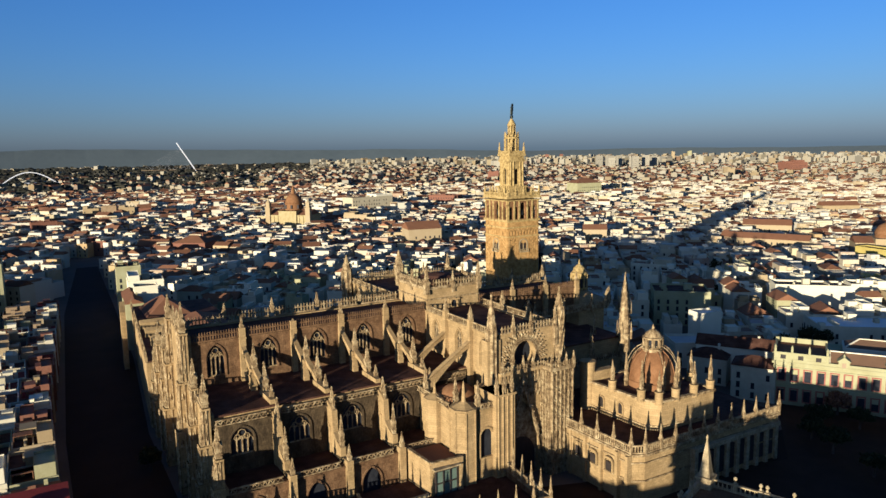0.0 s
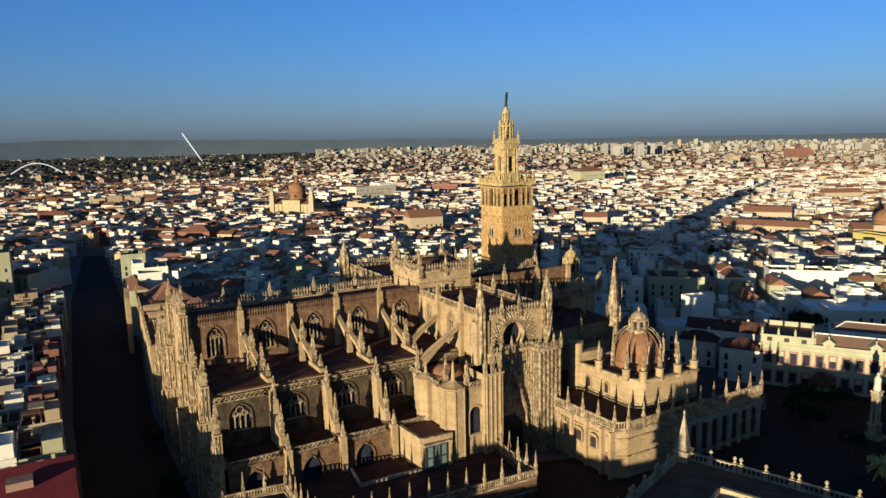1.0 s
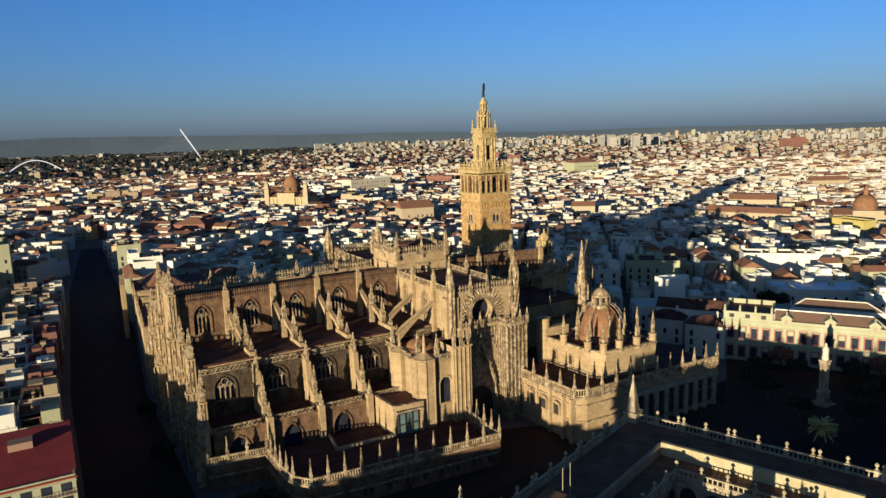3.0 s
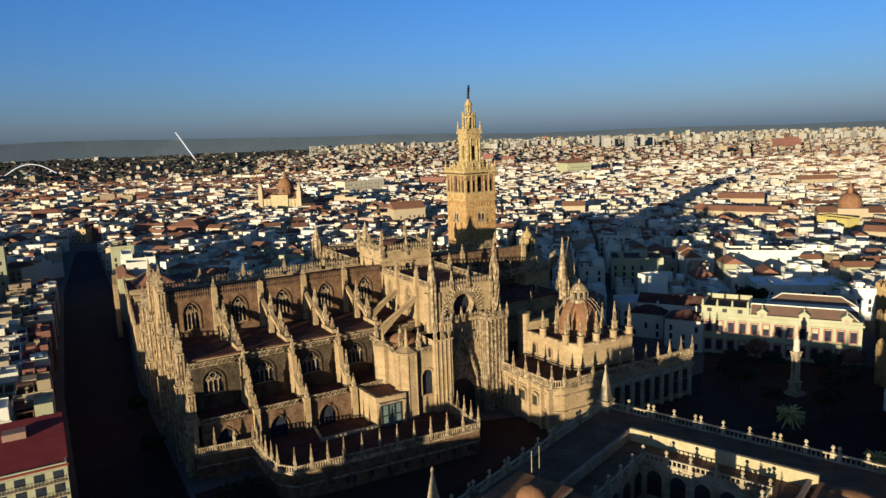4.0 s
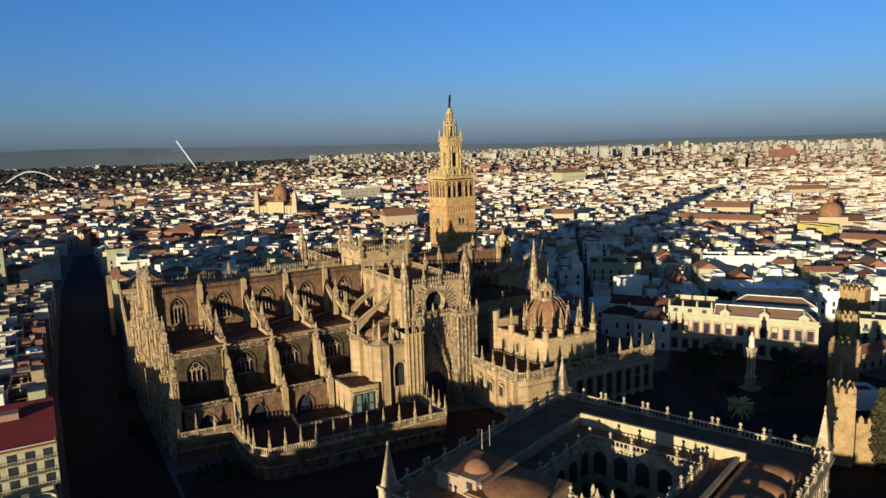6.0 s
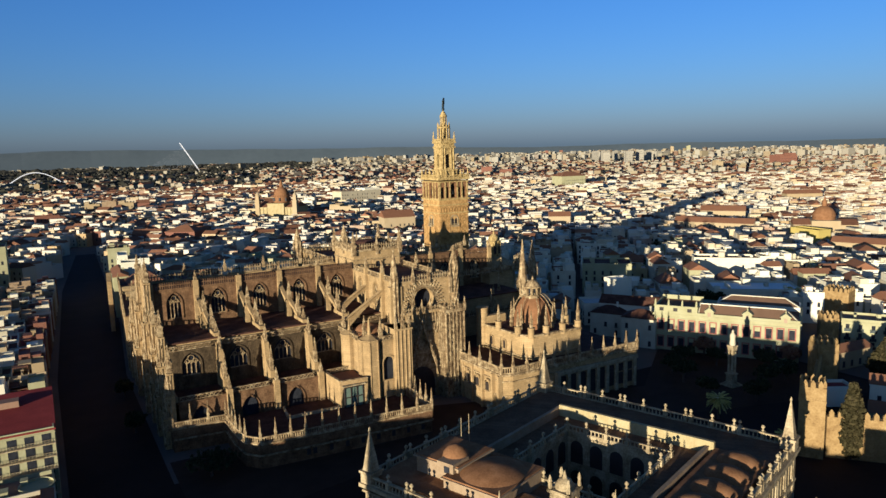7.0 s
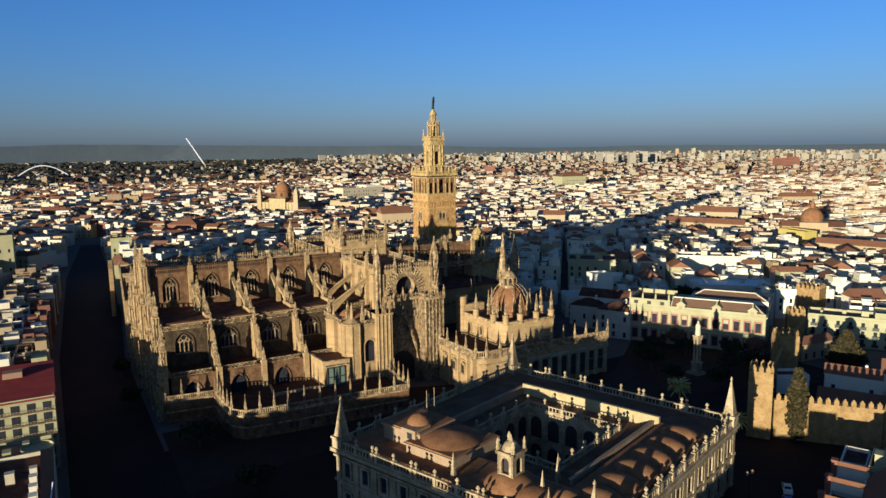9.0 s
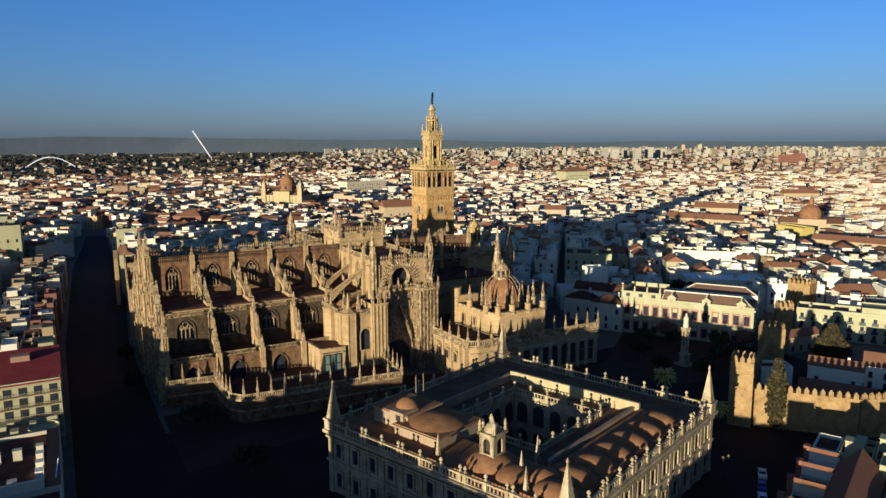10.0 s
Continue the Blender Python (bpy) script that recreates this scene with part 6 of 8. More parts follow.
# ---- houses ----
wb = Build()
wb.box(-0.5, -0.05, 0, 0.5, 0.02, 1.7)
wb.box(-0.62, -0.14, -0.14, 0.62, 0.02, 0.0)
HOUSE_WIN = wb.mesh("window", GLASS)
wb = Build()
wb.box(-0.55, -0.05, 0, 0.55, 0.02, 2.2)
HOUSE_DOOR = wb.mesh("window", GLASS)
wb = Build()
wb.box(-1.0, -0.8, -0.15, 1.0, 0, 0.0)
wb.box(-1.0, -0.82, 0.0, 1.0, -0.76, 0.9)
HOUSE_BALCONY = wb.mesh("balcony", BRONZE)


def house(cx, cy, w, d, h, turn=0.0, wall=WHITE, roof="flat", label="white plastered town house with a flat terrace", roof_mat=TERRACE, rng=None, sides="sw", balcony=False, hut=True, floor_h=2.9, name="house", shown=9, tiles=TILE):
    """A town house: walls with a parapet or a tiled gable or hip, its windows, and a stair hut on the terrace."""
    rng = rng or random.Random(int(cx * 31 + cy * 17))
    t = thing(name, label, "house", (cx, cy, 0), turn, "town houses")
    b = Build()
    x0, x1, y0, y1 = -w / 2, w / 2, -d / 2, d / 2
    if roof == "flat":
        p, g, q = 0.3, h - 0.9, 0.12
        rings = [(0, 0), (0, h - 1.2), (-q, h - 1.2), (-q, h - 1.0), (0, h - 0.95), (0, h), (p, h), (p, g)]
    else:
        q = 0.2
        rings = [(0, 0), (0, h - 0.4), (-q, h - 0.3), (-q, h)]
    pts = [c for i, z in rings for c in ((x0 + i, y0 + i, z), (x1 - i, y0 + i, z), (x1 - i, y1 - i, z), (x0 + i, y1 - i, z))]
    n = len(rings)
    b.solid(pts, [(4 * k + i, 4 * k + (i + 1) % 4, 4 * k + 4 + (i + 1) % 4, 4 * k + 4 + i) for k in range(n - 1) for i in range(4)] + [tuple(4 * n - 4 + i for i in range(4))])
    part("body", b, wall, t)
    b = Build()
    if roof == "flat":
        b.box(x0 + 0.3, y0 + 0.3, h - 0.9, x1 - 0.3, y1 - 0.3, h - 0.8)
    elif roof == "gable":
        along = w >= d
        r = 0.3 * min(w, d)
        if along:
            b.solid([(x0 - 0.3, y0 - 0.3, h), (x1 + 0.3, y0 - 0.3, h), (x1 + 0.3, y1 + 0.3, h), (x0 - 0.3, y1 + 0.3, h), (x0 - 0.3, 0, h + r), (x1 + 0.3, 0, h + r)],
                    [(0, 1, 5, 4), (2, 3, 4, 5), (1, 2, 5), (3, 0, 4)])
        else:
            b.solid([(x0 - 0.3, y0 - 0.3, h), (x1 + 0.3, y0 - 0.3, h), (x1 + 0.3, y1 + 0.3, h), (x0 - 0.3, y1 + 0.3, h), (0, y0 - 0.3, h + r), (0, y1 + 0.3, h + r)],
                    [(0, 1, 4), (1, 2, 5, 4), (2, 3, 5), (3, 0, 4, 5)])
    else:
        r, k = 0.24 * min(w, d), min(w, d) / 2
        b.solid([(x0 - 0.3, y0 - 0.3, h), (x1 + 0.3, y0 - 0.3, h), (x1 + 0.3, y1 + 0.3, h), (x0 - 0.3, y1 + 0.3, h), (x0 + k, y0 + k, h + r), (x1 - k, y0 + k + 0.01, h + r), (x1 - k, y1 - k + 0.02, h + r), (x0 + k, y1 - k + 0.02, h + r)],
                [(0, 1, 5, 4), (1, 2, 6, 5), (2, 3, 7, 6), (3, 0, 4, 7), (4, 5, 6, 7)])
    part("roof", b, roof_mat if roof == "flat" else tiles, t)
    if roof == "flat" and hut:
        b = Build()
        hx, hy = rng.uniform(x0 + 2, x1 - 2), rng.uniform(y0 + 2, y1 - 2)
        hw, hd, hh = rng.uniform(2.2, 4), rng.uniform(2.2, 4.5), rng.uniform(1.8, 2.6)
        hx, hy = max(x0 + hw / 2 + 0.3, min(x1 - hw / 2 - 0.3, hx)), max(y0 + hd / 2 + 0.3, min(y1 - hd / 2 - 0.3, hy))
        top = h + hh - 0.5
        b.lathe(hx, hy, [(0.707, h - 0.85), (0.707, top), (0.76, top + 0.02), (0.76, top + 0.16)], 4, math.pi / 4, hw, hd)
        part("stair_hut", b, wall, t)
        if rng.random() < 0.55:
            b = Build()
            f, up = rng.uniform(0.3, 0.5), rng.uniform(1.6, 3.2)
            ends = [(x0 + 0.35, x0 + w * f), (x1 - w * f, x1 - 0.35)][rng.random() < 0.5]
            b.lathe((ends[0] + ends[1]) / 2, 0, [(0.707, h - 0.85), (0.707, h + up), (0.69, h + up), (0.69, h + up - 0.5)], 4, math.pi / 4, ends[1] - ends[0], d - 0.8)
            part("upper_storey", b, wall, t)
        b = Build()
        b.block(rng.uniform(x0 + 1, x1 - 1), rng.uniform(y0 + 1, y1 - 1), h - 0.85, h + rng.uniform(0.3, 1.0), rng.uniform(0.6, 0.9))
        part("chimney", b, wall, t)
        for _ in range(rng.randint(2, 4)):
            b = Build()
            kind = rng.random()
            px, py = rng.uniform(x0 + 1.6, x1 - 1.6), rng.uniform(y0 + 1.6, y1 - 1.6)
            if kind < 0.45:
                b.block(px, py, h - 0.85, h + rng.uniform(0.2, 1.3), rng.uniform(0.8, 2.2), rng.uniform(0.8, 2.4))
                part("roof_unit", b, wall, t)
            elif kind < 0.8:
                b.box(px - 0.12, y0 + 0.35, h - 0.85, px + 0.12, y0 + 0.35 + (d - 0.7) * rng.uniform(0.4, 1), h + rng.uniform(0.1, 0.9))
                part("partition_wall", b, wall, t)
            else:
                b.box(x0 + 0.35, py - 1.3, h + 1.1, x0 + w * 0.5, py + 1.3, h + 1.2)
                for u, v in ((x0 + 0.5, py - 1.2), (x0 + 0.5, py + 1.2), (x0 + w * 0.48, py - 1.2), (x0 + w * 0.48, py + 1.2)):
                    b.block(u, v, h - 0.85, h + 1.1, 0.1)
                part("pergola", b, TILE, t)
    elif roof != "flat":
        b = Build()
        b.block(w * 0.22, d * 0.12, h, h + 0.3 * min(w, d) + 0.5, 0.7)
        part("chimney", b, wall, t)
    floors = max(1, int((h - 1.2) / floor_h))
    for s in sides:
        run, off, ang = (w, d / 2, 0) if s == "s" else (d, w / 2, -90) if s == "w" else (d, w / 2, 90)
        n = max(1, int(run / 3.6))
        for k in range(max(0, floors - shown), floors):
            for i in range(n):
                x = -run / 2 + (i + 0.5) * run / n
                if not balcony and rng.random() < 0.22:
                    continue
                here = pose(0, 0, 0, 0, 0, ang) @ Matrix.Translation((x, -off - 0.01, 0.9 + k * floor_h))
                wn_ = part("window", HOUSE_DOOR if balcony else HOUSE_WIN, (), t, "", here)
                if balcony:
                    part("balcony", HOUSE_BALCONY, (), wn_)
    return t


# the avenue's west side, from south to north
white_flat = "white plastered town house with a flat terrace"
# houses south of y -160 are unseen; heights set by the shade they cast
house(-157.0, -216, 16, 34, 18.6, 0, CREAM, "flat", "cream town house on the avenue", sides="s", name="town_house")
house(-157.5, -190.5, 16, 16.5, 17.6, 0, WHITE, "flat", white_flat, CITYROOF, sides="s", name="town_house")
house(-157.5, -175, 16, 14, 12.0, 0, WHITE, "flat", white_flat, TERRACE, sides="s", name="town_house")
# out of view; put here only to cast shade on the sacristy
house(-178, -191.5, 8, 6, 30.5, 0, CREAM, "flat", "unseen slim tower block added to shade the sacristy", CITYROOF, sides="", hut=False, name="town_house")
house(-157.5, -164, 16, 7.5, 13.0, 0, WHITE, "flat", white_flat, TERRACE, sides="s", name="town_house")
house(-157.5, -147.6, 16, 25.0, 9.6, 0, WHITE, "flat", "white office block with a dark service roof", TERRACE, sides="s", hut=False, name="town_house")
corner = house(-156.5, -98.9, 14, 9.6, 8.8, 0, CREAM, "flat", "low white house with a rounded corner", CITYROOF, sides="s", hut=False, name="town_house")
b = Build()
b.lathe(4.0, -1.8, [(3.1, 0), (3.1, 8.9), (3.2, 8.9), (3.2, 9.15), (2.95, 9.15), (2.95, 8.7), (0.05, 8.7)], 32)
part("rounded_corner", b, CREAM, corner, "rounded cream corner bay with a parapet")
house(-156.5, -119.4, 14, 29.8, 9.4, 0, WHITE, "flat", "white town house with a dark brick terrace", sides="s", hut=False, name="town_house")
b = Build()
b.solid([(-151.9, -133.8, 8.7), (-149.6, -133.8, 8.7), (-149.6, -104.8, 8.7), (-151.9, -104.8, 8.7), (-151.9, -133.8, 9.75), (-149.6, -133.8, 9.45), (-149.6, -104.8, 9.45), (-151.9, -104.8, 9.75)], [(3, 2, 1, 0), (4, 5, 6, 7), (0, 1, 5, 4), (1, 2, 6, 5), (2, 3, 7, 6), (3, 0, 4, 7)])
piece("tile_strip", b, TILE, "strip of clay tiles along a terrace edge", "roof tiles")
for x, y, w, d, up in ((-153.0, -116.6, 1.3, 1.5, 2.6), (-153.0, -120.6, 1.3, 1.7, 2.6), (-153.0, -125.0, 1.3, 1.7, 2.6), (-153.0, -129.2, 1.3, 1.9, 2.6), (-156.9, -116.7, 1.6, 1.5, 2.4), (-160.6, -116.7, 1.8, 1.5, 2.2), (-157.2, -132.0, 1.5, 1.7, 2.6), (-161.0, -124.0, 2.4, 3.0, 2.0), (-153.2, -147.0, 1.6, 2.2, 2.4), (-159.0, -143.0, 2.6, 2.0, 2.0)):
    b = Build()
    b.lathe(0, 0, [(0.68, 0), (0.68, up - 0.15), (0.74, up - 0.13), (0.74, up)], 4, math.pi / 4, w, d)
    piece("roof_unit", b, WHITE, "small white plant box on a dark terrace", "roof unit", Matrix.Translation((x, y, 8.5)), "roof units")
b = Build()
b.box(-163.4, -134.2, 8.5, -152.2, -133.6, 11.0)
b.box(-163.5, -134.3, 11.0, -152.1, -133.5, 11.15)
b.box(-152.8, -133.6, 8.5, -152.2, -131.4, 11.0)
piece("parapet_wall", b, WHITE, "raised white parapet between two terraces", "wall")
for x, y, q in ((-158.0, -101.5, 1.0), (-154.6, -98.2, 0.8), (-160.6, -97.4, 1.2)):
    b = Build()
    b.lathe(0, 0, [(0.68, 0), (0.68, 1.5), (0.74, 1.52), (0.74, 1.65)], 4, math.pi / 4, q * 1.6, q * 2.2)
    piece("roof_unit", b, CREAM, "cream plant box on a pale terrace", "roof unit", Matrix.Translation((x, y, 7.95)), "roof units")
b = Build()
b.lathe(0, 0, [(0.12, 0), (0.09, 6.5), (0.16, 6.55), (0.02, 6.8)], 8)
piece("flagpole", b, BRIDGE, "white flagpole leaning out from a facade", "flagpole", Matrix.Translation((-150.9, -133.0, 7.5)) @ pose(0, 0, 0, -45, 14, 0))
apartments = house(-160.8, -82.0, 24.4, 21.0, 17.2, 0, CREAM, "flat", "cream apartment house with balconies and a red roof", REDPAINT, sides="", hut=False, name="apartment_house")
for k in range(6):
    for i in range(8):
        part("window", HOUSE_DOOR, (), apartments, "", Matrix.Translation((-10.7 + i * 3.05, -10.51, 0.7 + 2.7 * k)) @ Matrix.Diagonal((1.5, 1, 0.9, 1)))
for k in range(1, 6):
    b = Build()
    b.box(-12.2, -11.7, 0.45 + 2.7 * k, 12.2, -10.5, 0.65 + 2.7 * k)
    b.box(-12.2, -11.72, 1.35 + 2.7 * k, 12.2, -11.64, 1.42 + 2.7 * k)
    for i in range(41):
        b.box(-12.2 + i * 0.608, -11.7, 0.65 + 2.7 * k, -12.14 + i * 0.608, -11.66, 1.36 + 2.7 * k)
    part("balcony", b, GREYSTONE, apartments, "continuous balcony with a thin railing")
b = Build()
b.solid([(-12.5, -10.8, 16.6), (12.5, -10.8, 16.6), (12.5, 10.8, 16.6), (-12.5, 10.8, 16.6), (-12.5, -10.8, 16.9), (12.5, -10.8, 16.9), (12.5, 10.8, 19.6), (-12.5, 10.8, 19.6)],
        [(3, 2, 1, 0), (4, 5, 6, 7), (0, 1, 5, 4), (1, 2, 6, 5), (2, 3, 7, 6), (3, 0, 4, 7)])
part("sloping_roof", b, REDPAINT, apartments, "sloping dark red roof")
b = Build()
b.box(2, 2.5, 17.6, 6, 5.5, 19.9)
part("skylight", b, CITYROOF, apartments)
row = random.Random(11)
y = -70.5
while y < 148:
    d = row.uniform(8, 12)
    x = -149.4 + 0.05 * max(0, y)
    for w in (row.uniform(7, 10), 10.5):
        kind = row.choices(("flat", "gable", "hip"), (0.92, 0.06, 0.02))[0]
        wall = row.choices((WHITE, CREAM, OCHRE, TAN, REDTRIM), (0.36, 0.18, 0.12, 0.14, 0.2))[0]
        house(x - w / 2, y + d / 2, w - 0.3, d - 0.3, row.uniform(10.6, 12.6), 0, wall, kind, {WHITE: "white", CREAM: "cream", OCHRE: "ochre", TAN: "tan", REDTRIM: "brick red"}[wall] + " narrow town house on the shaded avenue", row.choice((TERRACE, TERRACE, TERRACE, REDPAINT)), row, "s", name="town_house")
        x -= w
    y += d
house(-170.5, 196, 13, 24, 26.0, 0, CREAM, "flat", "tall pale apartment block", CITYROOF, sides="s", floor_h=5.2, name="apartment_house")
house(-111.5, 104.0, 9, 8, 23.0, -4, WHITE, "flat", "plain white block with blank walls above the tiled roofs", CITYROOF, sides="", hut=False, name="town_house")
house(-117.3, 96.4, 6.5, 16.6, 18.4, -4, CREAM, "gable", "narrow cream house under a clay tile gable", sides="", name="town_house")
house(-116.5, 112.0, 6.5, 14, 18.0, -4, CREAM, "gable", "narrow cream house under a clay tile gable", sides="", name="town_house")
house(-106.5, 122.0, 12, 14, 17.0, -4, WHITE, "flat", "white house with a pale terrace on the avenue", CITYROOF, sides="s", name="town_house")
house(-107.0, 140.0, 15, 16, 20.0, -4, WHITE, "flat", "white corner house on the avenue", CITYROOF, sides="s", name="town_house")
house(-111.0, 168.0, 11, 16, 23.0, -4, CREAM, "flat", "tall cream house with a railed terrace on the avenue", TERRACE, sides="s", name="town_house")
# beside the archive and the fortress wall
def by_lane(u, v, w, d, h, wall, roof, label, roof_mat=TERRACE, sides="sw", hut=True):
    """A house of the row beside the lane: u metres down the lane and v back from it."""
    house(-6.8 - 0.913 * u + 0.407 * v, -187 - 0.407 * u - 0.913 * v, w, d, h, 24, wall, roof, label, roof_mat, sides=sides, hut=hut, name="town_house")


by_lane(3.6, 2.4, 9.0, 4.6, 8.2, WHITE, "flat", "white house with dark service terraces", TERRACE, hut=False)
by_lane(4.4, 8.0, 10.0, 5.8, 9.0, CREAM, "flat", "cream house with dark service terraces", TERRACE)
for u in (10.4, 18.4, 26.6, 34.8):
    by_lane(u + 4.0, 2.6, 7.6, 5.0, 6.6 if u < 30 else 6.0, WHITE, "flat", "low white lane house with a dark sunken terrace", TERRACE, "", False)
    t = thing("party_wall", "brick party wall with a clay tile cap beside the lane", "wall", (-6.8 - 0.913 * u, -187 - 0.407 * u, 0), 24 - 90, "party walls")
    b = Build()
    b.box(-0.2, -0.45, 0, 5.4, 0.45, 8.4)
    part("body", b, WHITE, t)
    b = Build()
    b.solid([(-0.3, -0.75, 8.35), (5.5, -0.75, 8.35), (5.5, 0.75, 8.35), (-0.3, 0.75, 8.35), (-0.3, 0, 9.0), (5.5, 0, 9.0)], [(0, 1, 5, 4), (2, 3, 4, 5), (1, 2, 5), (3, 0, 4), (3, 2, 1, 0)])
    part("tile_cap", b, TILE, t)
    b = Build()
    b.block(-0.5, 0, 0, 9.1, 1.0, 1.3)
    b.block(-0.5, 0, 9.1, 9.3, 1.25, 1.5)
    part("end_pier", b, REDTRIM, t, "brick end pier of the party wall")
long_house = thing("town_house", "long lane house under a steep clay tile roof", "house", (-6.8 - 0.913 * 26 + 0.407 * 9.5, -187 - 0.407 * 26 - 0.913 * 9.5, 0), 24, "town houses")
b = Build()
b.box(-14, -3.8, 0, 12, 3.8, 8.4)
part("body", b, CREAM, long_house)
b = Build()
b.solid([(-14.3, -4.1, 8.3), (12.3, -4.1, 8.3), (12.3, 4.1, 8.3), (-14.3, 4.1, 8.3), (-14.3, 0, 13.2), (10.5, 0, 13.2)], [(0, 1, 5, 4), (2, 3, 4, 5), (1, 2, 5), (3, 0, 4), (3, 2, 1, 0)])
part("roof", b, TILE, long_house)
by_lane(2.0, 15.6, 14.0, 9.0, 9.0, CREAM, "flat", "cream house with dark service terraces", TERRACE)
by_lane(20.0, 16.6, 22.0, 9.0, 8.6, CREAM, "flat", "house with a wide dark terrace", TERRACE)
by_lane(36.0, 16.6, 9.0, 9.0, 8.0, WHITE, "flat", "white house with grey service terraces", CITYROOF)
# stands out of view, sized to throw shade on the fortress wall
house(-63.6, -212.6, 9, 5.8, 14.0, 29, WHITE, "flat", "unseen white house added to shade the fortress wall", CITYROOF, sides="", hut=False, name="town_house")
# inside the fortress wall
house(49, -156.5, 14, 7, 5.6, -62, WHITE, "gable", "low white arcaded house under clay tiles", name="town_house")
house(35, -146, 9, 6, 5.6, -32, WHITE, "flat", "small white house with a red roof", REDPAINT, hut=False, name="town_house")
house(30, -170, 20, 7, 5.6, -62, CREAM, "gable", "low cream range under a clay tile gable", name="town_house")
house(71, -129.5, 15, 6, 5.6, -6, OCHRE, "gable", "low ochre range under a clay tile gable", name="town_house")
house(99.5, -130, 34, 11, 10.8, -58, CREAM, "flat", "long cream palace wing with balconies and a terrace", CITYROOF, balcony=True, name="town_house")
house(116, -127, 20, 11, 11.5, -58, WHITE, "flat", "white palace wing with balconies and a terrace", CITYROOF, balcony=True, name="town_house")
house(62, -172, 26, 10, 7.0, -62, WHITE, "gable", "white garden range under clay tiles", name="town_house")
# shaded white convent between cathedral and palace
# TERRACE darkens these tile roofs, in place of the shade on them
house(36.3, -75.4, 12.2, 10, 10.4, -61, WHITE, "hip", "white convent range, roof tiles coloured dark for shade", name="town_house", tiles=TERRACE)
house(37.5, -57.8, 12, 10, 8.6, -61, WHITE, "hip", "white convent range, roof tiles coloured dark for shade", name="town_house", tiles=TERRACE)
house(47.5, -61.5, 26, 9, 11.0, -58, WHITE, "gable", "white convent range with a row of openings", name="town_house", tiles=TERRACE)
house(66.0, -32.6, 9.4, 7, 14.6, -13, WHITE, "flat", "tall white stair tower of the convent", PALEROOF, sides="", hut=False, name="town_house")
house(50, -44, 22, 12, 9.0, -30, WHITE, "flat", "low white convent wing with a pale terrace", PALEROOF, hut=False, name="town_house")
house(91.5, 1.5, 23, 18, 15.0, -42, CREAM, "flat", "pale ochre palace with a cornice, in shade", TERRACE, name="town_house")
house(143, 64, 22, 12, 13.0, -57, WHITE, "flat", "white house with a blue grey terrace", CITYROOF, name="town_house")
house(110, -66.5, 34, 18, 11.2, -40, WHITE, "flat", "wide white block with a broad pale terrace", PALEROOF, name="town_house")
# lit white houses and landmarks east of the cathedral
house(150.0, -21.5, 31.0, 12, 14.2, -44, WHITE, "flat", "broad bright white block with blank walls", CITYROOF, sides="", name="town_house")
house(164.4, -36.0, 10.5, 11, 15.2, -44, WHITE, "flat", "broad bright white block with blank walls", CITYROOF, sides="", name="town_house")
house(129.5, -5.5, 9, 10, 12.6, -44, WHITE, "flat", "white house with arched openings on its terrace", CITYROOF, sides="s", name="town_house")
house(292.3, 23.8, 23, 10, 13.0, -101, material("bright_yellow_paint", [(0.3, (0.40, 0.31, 0.06)), (0.7, (0.48, 0.38, 0.08))], 0.8, 0.3, 3, 0.1), "flat", "house with a bright yellow wall", TERRACE, sides="", hut=False, name="town_house")
house(266, -30, 40, 10, 11.0, -73, OCHRE, "gable", "long ochre range under clay tiles", name="town_house")
house(-108.5, 392, 19, 12, 11.5, -25, REDTRIM, "flat", "brick red block closing the avenue", REDPAINT, sides="s", name="town_house")

for x, y, w, d, h, t, wall, roof, label in ((216, 600, 60, 22, 20, 10, WHITE, "flat", "long white block in the old town"), (108, 265, 26, 18, 17, -10, OCHRE, "gable", "tan building with a tiled roof"),
                                            (600, 630, 44, 30, 22, -8, CREAM, "hip", "cream palace with a hipped roof"),
                                            (1600, 925, 50, 30, 26, -20, REDTRIM, "flat", "red brick apartment block"), (1690, 1000, 50, 30, 28, -20, REDTRIM, "flat", "red brick apartment block"), (1800, 1060, 50, 30, 27, -20, REDTRIM, "flat", "red brick apartment block"),
                                            (-47, 332, 25, 19, 12, -38, REDTRIM, "hip", "brick red hall under a high tiled roof"), (-72, 352, 22, 12, 10, -30, REDTRIM, "gable", "brick red house under a tiled roof"), (-88, 712, 17, 14, 15, -10, OCHRE, "flat", "tan apartment house in a row"), (-70, 700, 16, 14, 18, -10, TAN, "flat", "tan apartment house in a row"), (-52, 690, 17, 14, 16, -10, OCHRE, "flat", "tan apartment house in a row"), (-33, 690, 15, 14, 14, -10, REDTRIM, "gable", "brick red apartment house in a row"), (128, 432, 24, 14, 15, -44, OCHRE, "flat", "ochre block beside the domed church"), (345, 628, 44, 20, 15, -50, REDTRIM, "flat", "long dark red brick hall"), (230, 205, 18, 12, 13, -40, OCHRE, "gable", "ochre chapel under a tiled roof"),
                                            (-140, 560, 22, 12, 15, 4, REDTRIM, "flat", "row of brick red apartment houses"), (-190, 300, 30, 20, 22, 0, CREAM, "flat", "tall pale apartment house")):
    house(x, y, w, d, h, t, wall, roof, label, CITYROOF, sides="s", floor_h=4.5, name="block")

